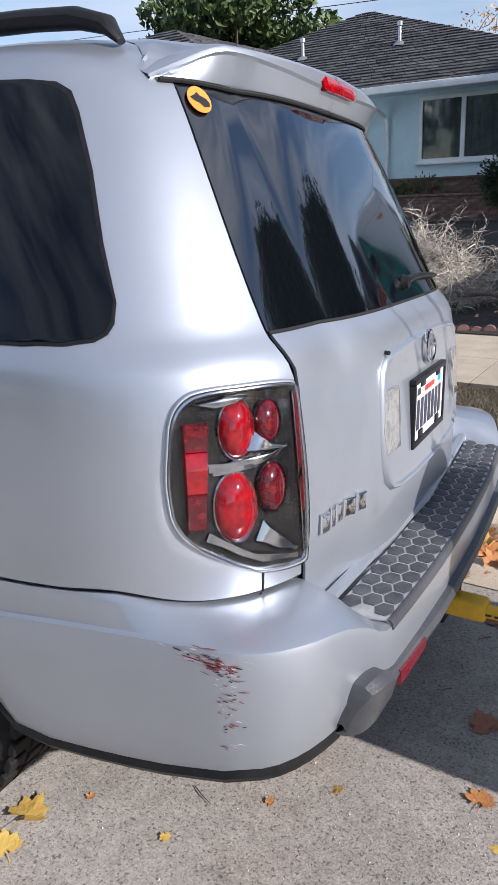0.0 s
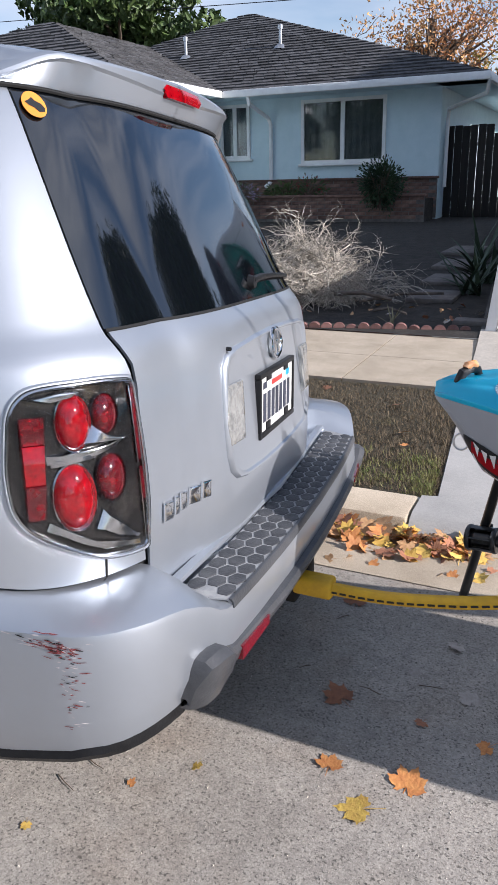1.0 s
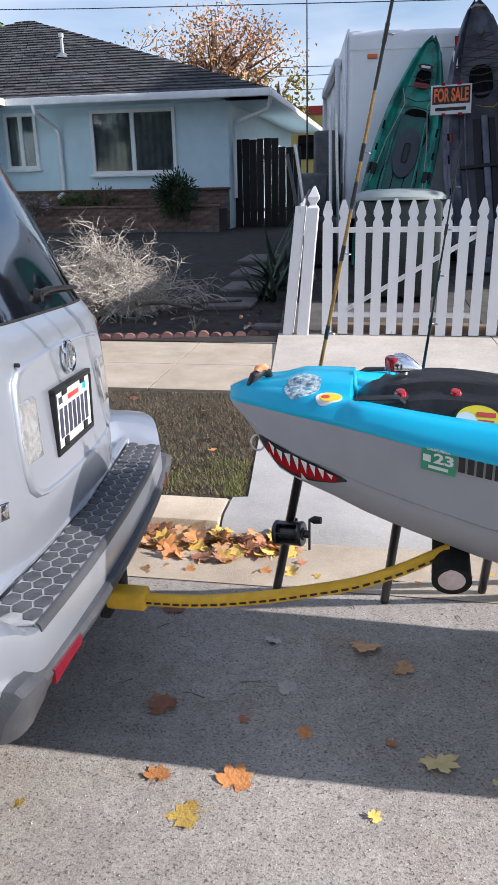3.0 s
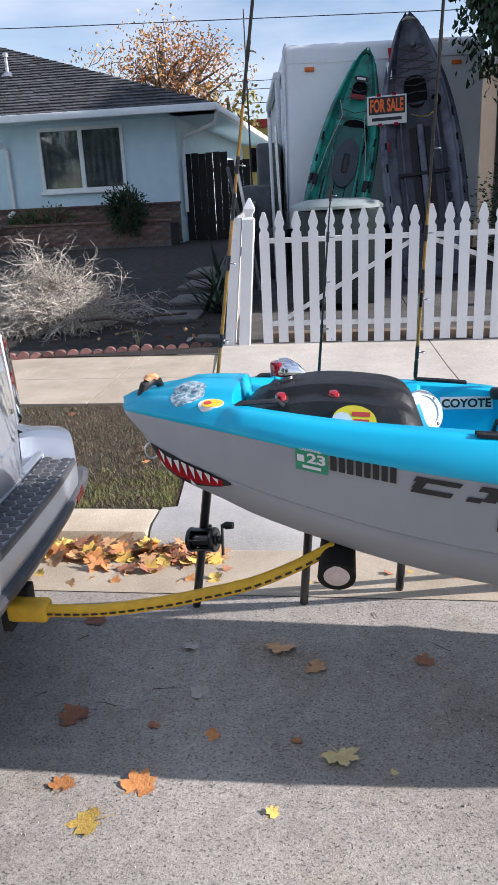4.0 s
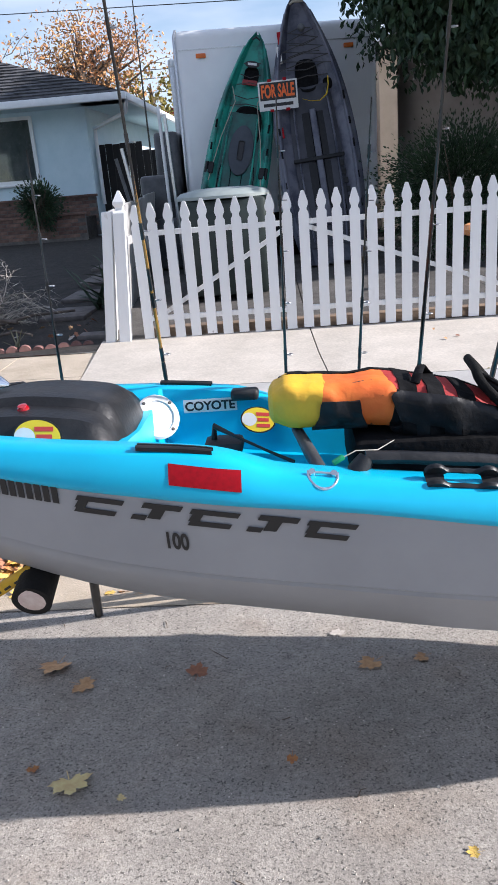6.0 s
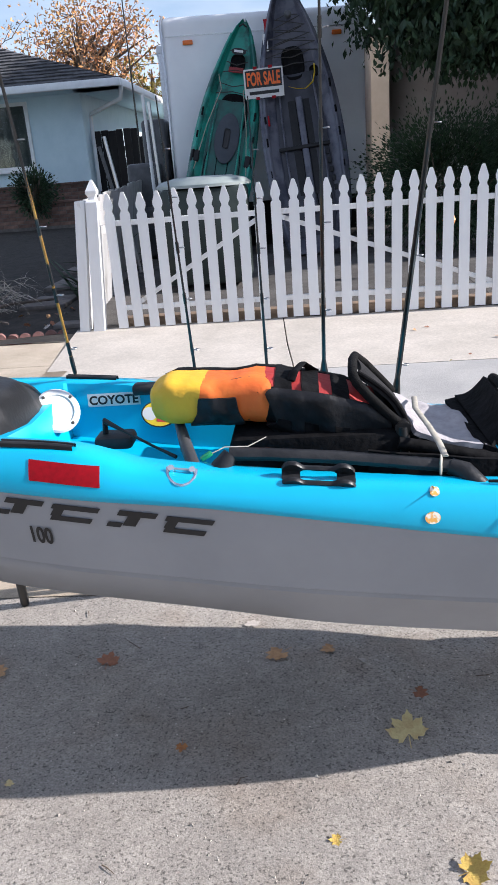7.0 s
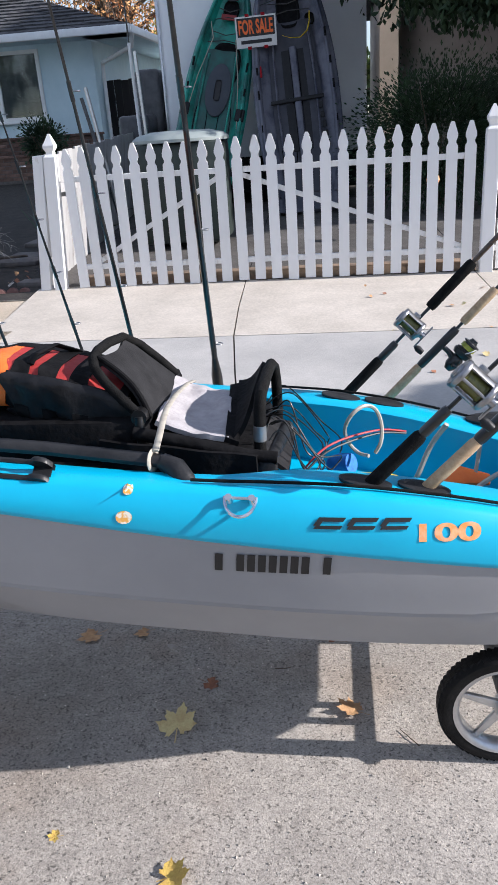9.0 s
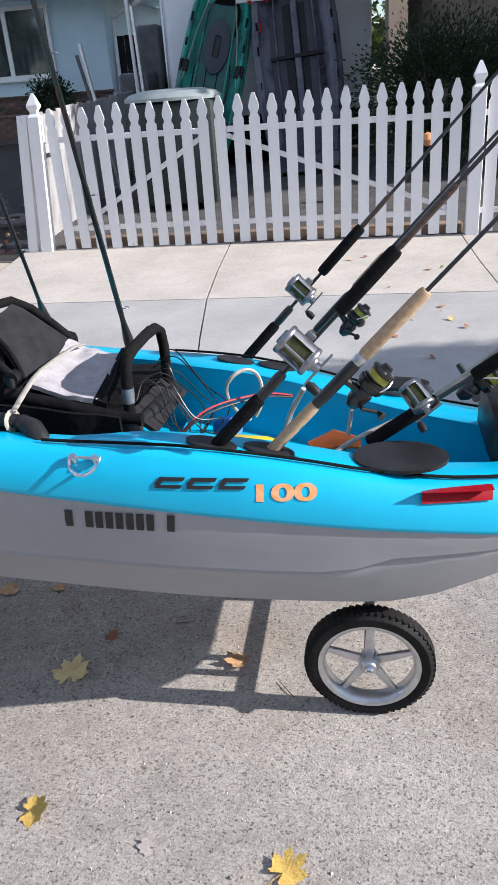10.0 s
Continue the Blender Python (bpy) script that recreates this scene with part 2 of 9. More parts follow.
def lerp(tab, x):
    """A value from a table of (x, value) rows, on smooth curves between them."""
    xs, ys = [r[0] for r in tab], [r[1] for r in tab]
    if x <= xs[0]:
        return ys[0]
    for i in range(len(xs) - 1):
        if x <= xs[i + 1]:
            h = xs[i + 1] - xs[i]
            k = (x - xs[i]) / h

            def tan(j):
                a, b = max(j - 1, 0), min(j + 1, len(xs) - 1)
                return (ys[b] - ys[a]) / (xs[b] - xs[a])
            return (2 * k**3 - 3 * k**2 + 1) * ys[i] + (k**3 - 2 * k**2 + k) * h * tan(i) + (3 * k**2 - 2 * k**3) * ys[i + 1] + (k**3 - k**2) * h * tan(i + 1)
    return ys[-1]


def road_z(y):
    return -0.045 * (min(y, 2.95) - 1.6) if y > -3 else 0.045 * 4.6 - 0.02 * (-3 - y)


def walk_z(y):
    return 0.017 + 0.0327 * (y - 3.27)


# ---- ground ----
def sheet(name, xs, ys, zf, material, label, kind="structure", category=""):
    rows = [[Vector((x, y, zf(x, y))) for x in xs] for y in ys]
    return thing(name, label, category, grid_bm(rows), material, kind=kind)


def lin(a, b, n):
    return [a + (b - a) * i / n for i in range(n + 1)]


def lot_z(x, y):
    return walk_z(6.9) + 0.027 * (min(y, 19.6) - 6.9) if y < 40 else 0.48
sheet("ground", [-4000, -60, -20, -10, -5, 0, 5, 10, 20, 60, 4000], [-4000, -60, -30, -12, 2, 4.0], lambda x, y: -0.35, M["soil"], "plain earth under the street", category="ground")
sheet("road", [-60, -20, -10, -5, -2, 0, 2, 5, 10, 20, 60], [-9, -6, -3, -2, -1, 0, 1, 2, 2.58], lambda x, y: road_z(y), M["asphalt"], "worn grey asphalt street strewn with leaves", category="road")
sheet("gutter", [-60, -20, -5, 0, 5, 20, 60], [2.57, 2.8, 3.02, 3.2], lambda x, y: road_z(y) + 0.004, M["concrete_old"], "pale concrete gutter along the kerb", category="gutter")
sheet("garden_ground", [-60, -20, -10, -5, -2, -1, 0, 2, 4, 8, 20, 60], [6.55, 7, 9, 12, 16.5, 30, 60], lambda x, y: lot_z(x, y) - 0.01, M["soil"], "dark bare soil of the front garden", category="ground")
sheet("far_ground", [-4000, -60, 0, 60, 4000], [60, 200, 4000], lambda x, y: 0.47, M["soil"], "far level ground behind the houses", category="ground")
thing("kerb", "weathered concrete kerb along the gutter", "kerb", box_bm(-60, 3.02, -0.35, -0.345, 3.29, walk_z(3.27), 0.02), M["concrete_old"], kind="structure")


def lawn_edge(y):
    return -0.268 - 0.1012 * (y - 3.33)


thing("parkway_lawn", "dry patchy grass strip beside the kerb", "lawn", grid_bm([[Vector((x if x < -1 else lawn_edge(y), y, walk_z(y) - 0.012)) for x in (-60, -20, -8, -5, -3, -2, 0)] for y in lin(3.285, 5.01, 6)]), M["turf"], kind="structure")
for a, b in ((-8, -4.6), (-4.59, -3.0), (-2.99, -1.305), (-1.295, 0)):
    for c, d in ((5.0, 5.735), (5.742, 6.58)):
        rows = [[Vector((x if x < 0 else lawn_edge(y) - 0.006, y, 0.085 + 0.012 * (y - 5.0))) for x in lin(a, b, 4)[:-1] + [b]] for y in (c, (c + d) / 2, d)]
        thing("sidewalk_slab", "aged tan concrete sidewalk slab", "sidewalk", slab_bm(rows, 0.06), M["concrete_old"], kind="structure", smooth=30)
sheet("joint_bed", [-8, -4, -0.7], [5.0, 6.0, 6.6], lambda x, y: 0.06, M["joint"], "dark dirt in the joints between sidewalk slabs", category="ground")
sheet("joint_bed", [-0.25, 2, 5.5], [3.35, 5, 7, 12], lambda x, y: walk_z(y) - 0.03, M["joint"], "dark dirt in the joints between driveway slabs", category="ground")


def drive_z(y, x=9.0):
    """The driveway's height: it slopes to the gutter, and its flank rises to the kerb's height."""
    low = walk_z(y) if y > 3.9 else lerp([(2.98, -0.062), (3.1, -0.03), (3.9, walk_z(3.9))], y)
    high = walk_z(max(y, 3.27)) if y > 3.06 else -0.062 + (y - 2.98) / 0.08 * 0.075
    f = min(1.0, max(0.0, 1 - (x + 0.335) / 1.25))
    return low + (high - low) * f * f * (3 - 2 * f)


def joint_x(y):
    return lerp([(2.9, 1.76), (4.24, 1.54), (5.25, 1.39), (6.9, 1.28), (12.0, 1.1)], y)


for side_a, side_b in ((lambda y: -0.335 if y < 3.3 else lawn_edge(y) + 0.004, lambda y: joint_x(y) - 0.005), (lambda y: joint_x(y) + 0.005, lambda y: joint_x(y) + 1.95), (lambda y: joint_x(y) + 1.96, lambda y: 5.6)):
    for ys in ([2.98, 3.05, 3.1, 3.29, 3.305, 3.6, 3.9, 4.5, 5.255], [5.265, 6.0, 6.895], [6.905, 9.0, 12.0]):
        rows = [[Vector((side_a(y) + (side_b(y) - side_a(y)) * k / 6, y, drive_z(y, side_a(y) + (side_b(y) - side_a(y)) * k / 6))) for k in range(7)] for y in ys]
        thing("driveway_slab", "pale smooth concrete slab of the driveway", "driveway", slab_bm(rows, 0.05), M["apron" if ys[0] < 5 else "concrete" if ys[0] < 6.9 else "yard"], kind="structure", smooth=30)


# ---- car ----
M["lamp_dark"] = mat("lamp_housing", (0.012, 0.012, 0.013), (0.035, 0.033, 0.033), 25, 0.12, metal=0.5, coat=0.5)
M["lamp_chrome"] = mat("lamp_chrome", (0.55, 0.56, 0.58), None, rough=0.15, metal=1.0)
M["red_deep"] = mat("red_deep_lens", (0.10, 0.001, 0.004), (0.05, 0.001, 0.003), 60, 0.12, coat=1.0)
M["red_bright"] = mat("red_bright_lens", (0.26, 0.001, 0.005), (0.12, 0.001, 0.003), 60, 0.05, coat=1.0)
M["clear"] = mat("clear_lens", (0.98, 0.98, 0.98), None, rough=0.0, trans=1.0)
M["clear"].node_tree.nodes["Principled BSDF"].inputs["IOR"].default_value = 1.1
M["frosted"] = mat("reverse_lamp_glass", (0.30, 0.30, 0.29), (0.50, 0.50, 0.48), 60, 0.12, metal=0.4, coat=1.0, bump=0.4, bscale=140)
M["plate_white"] = mat("plate_white", (0.72, 0.72, 0.70), (0.66, 0.66, 0.65), 20, 0.4)
M["plate_ink"] = mat("plate_navy", (0.03, 0.035, 0.06), None, rough=0.4)
M["ink_red"] = mat("red_print", (0.6, 0.05, 0.04), None, rough=0.5)
M["ink_black"] = mat("black_print", (0.012, 0.012, 0.013), None, rough=0.45)
M["sticker_orange"] = mat("orange_sticker", (0.75, 0.24, 0.03), (0.8, 0.30, 0.04), 20, 0.5)
M["tread"] = mat("step_pad_grey", (0.20, 0.207, 0.22), (0.32, 0.325, 0.33), 30, 0.55, bump=0.25, bscale=250)
M["hex"] = mat("step_hex_grey", (0.035, 0.038, 0.045), (0.075, 0.078, 0.085), 25, 0.6, bump=0.4, bscale=180)
M["reflector_red"] = mat("bumper_reflector_red", (0.20, 0.002, 0.012), (0.12, 0.002, 0.008), 90, 0.15, coat=0.8)
M["guard"] = mat("bumper_guard_grey", (0.04, 0.042, 0.047), (0.075, 0.077, 0.083), 8, 0.36, bump=0.1, bscale=160)
M["scrape_red"] = mat("scraped_red_paint", (0.30, 0.05, 0.05), (0.12, 0.03, 0.03), 80, 0.7)
M["scrape_white"] = mat("scraped_primer", (0.62, 0.58, 0.58), (0.5, 0.45, 0.45), 60, 0.7)

CAR = Matrix.Translation((-0.0243, 1.869, -0.0164)) @ pose(0, 0, 0, -3.3, 0, 6.4)
car = thing("suv", "silver sport utility vehicle with a scraped rear bumper", "car", at=CAR)
RW = [(0.3, -0.49), (0.62, -0.488), (0.74, -0.486), (1.0, -0.502), (1.08, -0.51), (1.12, -0.528), (1.16, -0.56), (1.4, -0.675), (1.58, -0.765), (1.66, -0.824), (1.72, -0.944), (1.75, -1.204)]
HW = [(0.3, 0.95), (0.62, 0.965), (0.8, 0.975), (1.0, 0.968), (1.1, 0.958), (1.13, 0.945), (1.16, 0.93), (1.4, 0.85), (1.58, 0.775), (1.66, 0.72), (1.72, 0.60), (1.75, 0.40)]
NE = 2.3


def turn_in(v):
    """The far rear corner has been pushed in a little."""
    return 0.17 * max(0.0, v - 0.40)


def body_pt(s, w, off=0.0):
    """The car's skin from the near side's front (s = -2) over the rear (-1 to 1) to the far side's front (2)."""
    h, r = lerp(HW, w) + off, lerp(RW, w) + off
    sg, a = (1 if s > 0 else -1), abs(s)
    if a > 1:
        return Vector((r - 0.40 - (a - 1) * 3.2 - turn_in(sg * h) * max(0.0, 2 - a), sg * h, w))
    if a < 0.6:
        v = a / 0.6 * h * 0.56
        return Vector((r + 0.05 * (1 - (a / 0.6) ** 4) - turn_in(sg * v), sg * v, w))
    th = (a - 0.6) / 0.4 * math.pi / 2
    u, q = math.sin(th) ** (2 / NE), math.cos(th) ** (2 / NE)
    v = h * 0.56 + u * h * 0.44
    return Vector((r - 0.40 * (1 - q) - turn_in(sg * v), sg * v, w))


def s_of(v, w):
    """The skin's parameter at a lateral place."""
    h = lerp(HW, w)
    a = min(abs(v), h * 0.999)
    if a < h * 0.56:
        s = 0.6 * a / (h * 0.56)
    else:
        s = 0.6 + 0.4 * math.asin(((a - 0.56 * h) / (0.44 * h)) ** (NE / 2)) / (math.pi / 2)
    return s if v > 0 else -s


def s_of_x(x, w):
    """The near side's parameter at a place along the car."""
    d = lerp(RW, w) - x
    if d > 0.40:
        return -1 - (d - 0.40) / 3.2
    return -0.6 - 0.4 * math.acos((1 - max(d, 0) / 0.40) ** (NE / 2)) / (math.pi / 2)


def skin_patch(outline, offs, w_mid=None, n=0):
    """Rings of an outline in (s, w), drawn to its middle, each at an offset from the skin."""
    cs = sum(p[0] for p in outline) / len(outline)
    cw = sum(p[1] for p in outline) / len(outline)
    rows = []
    for k, off in offs:
        rows.append([body_pt(cs + (s - cs) * k, cw + (w - cw) * k, off) for s, w in outline])
    bm = grid_bm(rows, close_v=True)
    if offs[-1][0] == 0:
        bmesh.ops.remove_doubles(bm, verts=bm.verts[:], dist=1e-5)
    return bm


def vw(pts, sg=-1):
    return [(s_of(sg * abs(v), w), w) for v, w in pts]


def ellipse(v, w, rs, rw, n=28, sg=-1):
    s0 = s_of(sg * abs(v), w)
    return [(s0 + rs * math.cos(2 * math.pi * k / n), w + rw * math.sin(2 * math.pi * k / n)) for k in range(n)]


SIDE_S = [-2, -1.8, -1.6, -1.4, -1.25, -1.15, -1.08, -1.03] + lin(-1, -0.70, 18)
W_LOW = [0.694, 0.70, 0.74, 0.8, 0.86, 0.92, 0.98, 1.04, 1.075, 1.10, 1.115, 1.13, 1.145, 1.16]
W_UP = [1.16, 1.18, 1.22, 1.3, 1.38, 1.46, 1.54, 1.59, 1.63, 1.66, 1.69, 1.71, 1.73, 1.745, 1.75]


def gap_s(w):
    return lerp([(0.58, 0.684), (0.7, 0.684), (1.08, 0.679), (1.15, 0.694), (1.62, 0.718), (1.76, 0.74)], w)


part("inner_shell", grid_bm([[body_pt(s, w, -0.014) for s in SIDE_S + lin(-0.68, 0.68, 20) + [-s for s in SIDE_S[::-1]]] for w in [0.45] + W_LOW + W_UP[1:-2]]), M["gap"], car)


def edge_lift(s):
    """How far the lower edge of the rear corner rises over its ends."""
    return 0.026 * math.exp(-((abs(s) - 0.94) / 0.075) ** 2)


def lifted(s, w):
    return w + edge_lift(s) * max(0.0, 1 - (w - 0.694) / 0.10)


for sg in (-1, 1):
    rows = []
    for w in W_LOW + W_UP[1:]:
        ss = [s if s <= -1 else -1 + (s + 1) / 0.30 * (0.996 - gap_s(w)) for s in SIDE_S]
        rows.append([body_pt(-sg * s, lifted(s, w)) for s in ss])
    part("quarter_panel", shell_bm(rows, 0.006), M["silver"], car)
roof_rows = [[body_pt(s, 1.75) * 1.0 for s in [-2, -1.6, -1.3, -1.1] + lin(-1, 1, 24) + [1.1, 1.3, 1.6, 2]]]
for k in (0.6, 0.25, 0.0):
    roof_rows.append([Vector((p.x if abs(p.x) > 1.7 else -1.7 + (p.x + 1.7) * k, p.y * k, 1.75 + 0.018 * (1 - k * k))) for p in roof_rows[0]])
part("roof", grid_bm(roof_rows), M["silver"], car)
part("roof_edge", grid_bm([[body_pt(s, w, -0.001) for s in lin(-0.80, 0.80, 24)] for w in (1.60, 1.64, 1.66, 1.69, 1.71, 1.73, 1.745, 1.75)]), M["silver"], car)
# tailgate: below the window, with its pressed shelf and plate recess
tg = part("tailgate", shell_bm([[body_pt(s * gap_s(w) / 0.68, w, 0.0) for s in lin(-0.676, 0.676, 40)] for w in [0.575, 0.60, 0.65, 0.7, 0.76, 0.82, 0.9, 0.98, 1.05, 1.09, 1.11, 1.125, 1.14, 1.15]], 0.006), M["silver"], car)
part("rear_window", shell_bm([[body_pt(s * (gap_s(w) + 0.001) / 0.68, w, 0.001) for s in lin(-0.68, 0.68, 40)] for w in lin(1.156, 1.64, 12)], 0.004), M["rear_glass"], car, "tinted rear window reflecting trees and sky")
part("window_seal", tube_bm([body_pt(s * (gap_s(1.153)) / 0.68, 1.153, 0.000) for s in lin(-0.68, 0.68, 40)], 0.004, 6), M["gap"], car)
# side window with rounded corners
WX = [(1.146, -0.96), (1.149, -0.87), (1.156, -0.82), (1.168, -0.80), (1.185, -0.793), (1.22, -0.798), (1.316, -0.840), (1.445, -0.890), (1.549, -0.942), (1.587, -0.968), (1.605, -1.0), (1.613, -1.06), (1.616, -1.12)]


def side_rows(inset, off):
    rows = []
    for w, x in WX:
        x1 = x + 0.014 - inset
        wz = w + (inset if w < 1.3 else -inset) * (1 - (w - 1.146) / 0.47 * 2 if w < 1.38 else ((w - 1.146) / 0.47 * 2 - 1))
        rows.append([body_pt(s_of_x(xx, wz), wz, off) for xx in lin(x1, x1 - 0.25, 14)[:-1] + lin(x1 - 0.25, -2.3, 8)])
    return rows


part("window_frame", shell_bm(side_rows(0.0, 0.002), 0.003), M["black_plastic"], car)
part("side_window", shell_bm(side_rows(0.007, 0.0035), 0.003), M["car_glass"], car, "dark tinted side window reflecting trees")
# roof rack
part("roof_rail", tube_bm([(-0.93, -0.60, 1.690), (-0.96, -0.60, 1.723), (-1.03, -0.60, 1.743), (-1.15, -0.60, 1.753), (-1.4, -0.60, 1.763), (-2.6, -0.60, 1.778)], [0.012, 0.03, 0.034, 0.034, 0.034, 0.034], 12, flat=0.62), M["black_plastic"], car, "black roof rail")
part("roof_rail", tube_bm([(-0.93, 0.60, 1.690), (-0.96, 0.60, 1.723), (-1.03, 0.60, 1.743), (-1.4, 0.60, 1.763), (-2.6, 0.60, 1.778)], [0.012, 0.03, 0.034, 0.034, 0.034], 12, flat=0.62), M["black_plastic"], car, "black roof rail")
# spoiler
sp_rows = []
for v in lin(-0.635, 0.635, 60):
    a = abs(v)
    xt = lerp([(0, -0.700), (0.2, -0.708), (0.4, -0.735), (0.49, -0.762), (0.52, -0.785), (0.58, -0.815), (0.635, -0.845)], a)
    zt = lerp([(0, 1.697), (0.3, 1.692), (0.45, 1.688), (0.50, 1.684), (0.56, 1.658), (0.635, 1.622)], a)
    zb = lerp([(0, 1.655), (0.13, 1.655), (0.3, 1.664), (0.45, 1.670), (0.50, 1.667), (0.56, 1.642), (0.635, 1.608)], a)
    zf = lerp([(0, 1.752), (0.4, 1.742), (0.50, 1.722), (0.56, 1.69), (0.635, 1.626)], a)
    g = body_pt(s_of(v, 1.615), 1.615, 0.004)
    xf = lerp([(0, -1.05), (0.40, -1.05), (0.52, -0.965), (0.60, -0.885), (0.635, -0.858)], a)
    k = min(1.0, max(0.0, (a - 0.38) / 0.10))
    on = body_pt(s_of(v, zf), zf, 0.002)
    fx, fz = xf + (on.x - xf) * k, zf + 0.004 * (1 - k)
    sp_rows.append([Vector((fx, v, fz)), Vector((fx * 0.5 + (xt - 0.05) * 0.5, v, (fz + zt) * 0.5 + 0.010)), Vector((xt - 0.05, v, zt + 0.012 * (1 - a))), Vector((xt - 0.02, v, zt + 0.004)), Vector((xt - 0.004, v, zt - 0.002)), Vector((xt, v, zt - 0.008)), Vector((xt + 0.001, v, zb + 0.006)), Vector((xt - 0.006, v, zb)),
                    Vector((xt * 0.4 + g.x * 0.6, v, zb * 0.4 + 1.618 * 0.6)), Vector((g.x - 0.0, v, 1.618)), Vector((g.x - 0.02, v, 1.616))])
spoiler = part("spoiler", grid_bm(sp_rows), M["silver"], car, "silver roof spoiler over the rear window", smooth=24)
part("spoiler_seal", tube_bm([body_pt(s_of(v, 1.612), 1.612, 0.004) for v in lin(-0.62, 0.62, 30)], 0.0045, 6), M["gap"], car)
bl = []
for v in lin(-0.118, 0.118, 14):
    a = abs(v)
    xt = lerp([(0, -0.700), (0.2, -0.708)], a)
    e = 0.012 if a > 0.11 else 0.0
    bl.append([Vector((xt - 0.02, v, 1.684 - e)), Vector((xt + 0.004, v, 1.682 - e)), Vector((xt + 0.007, v, 1.667)), Vector((xt + 0.006, v, 1.652 + e)), Vector((xt - 0.015, v, 1.65 + e))])
part("brake_lamp", grid_bm(bl), M["red_lens"], spoiler, "red high-mounted brake lamp")
# sticker on the rear window
part("round_sticker", skin_patch(ellipse(0.565, 1.578, 0.021, 0.026), [(1, 0.004), (1, 0.0065), (0, 0.0065)]), M["sticker_orange"], car, "round orange sticker")
part("sticker_print", skin_patch([(s_of(-0.565, 1.578) + a * 0.021, 1.578 + b * 0.026) for a, b in ((-0.75, 0.15), (-0.35, 0.35), (-0.1, 0.55), (0.1, 0.3), (0.6, 0.1), (0.8, -0.2), (0.7, -0.5), (0.2, -0.55), (-0.1, -0.25), (-0.5, -0.1))], [(1, 0.0066), (1, 0.0075), (0, 0.0075)]), M["ink_black"], car)
# tail lamps
LAMP = [(0.699, 1.04), (0.700, 1.066), (0.712, 1.0735), (0.76, 1.079), (0.812, 1.080), (0.85, 1.079), (0.878, 1.073), (0.895, 1.056), (0.905, 1.03), (0.911, 0.99), (0.918, 0.928), (0.919, 0.88), (0.917, 0.85), (0.908, 0.82), (0.89, 0.795), (0.857, 0.766), (0.83, 0.748), (0.805, 0.735), (0.76, 0.727), (0.725, 0.725), (0.708, 0.728), (0.703, 0.745), (0.694, 0.83), (0.693, 0.93), (0.696, 1.0)]
NL = len(LAMP)
LAMP = [tuple(0.5 * (2 * b + (c - a) * t + (2 * a - 5 * b + 4 * c - d) * t * t + (3 * b - a - 3 * c + d) * t**3) for a, b, c, d in zip(LAMP[k - 1], LAMP[k], LAMP[(k + 1) % NL], LAMP[(k + 2) % NL])) for k in range(NL) for t in (0.0, 0.33, 0.67)]
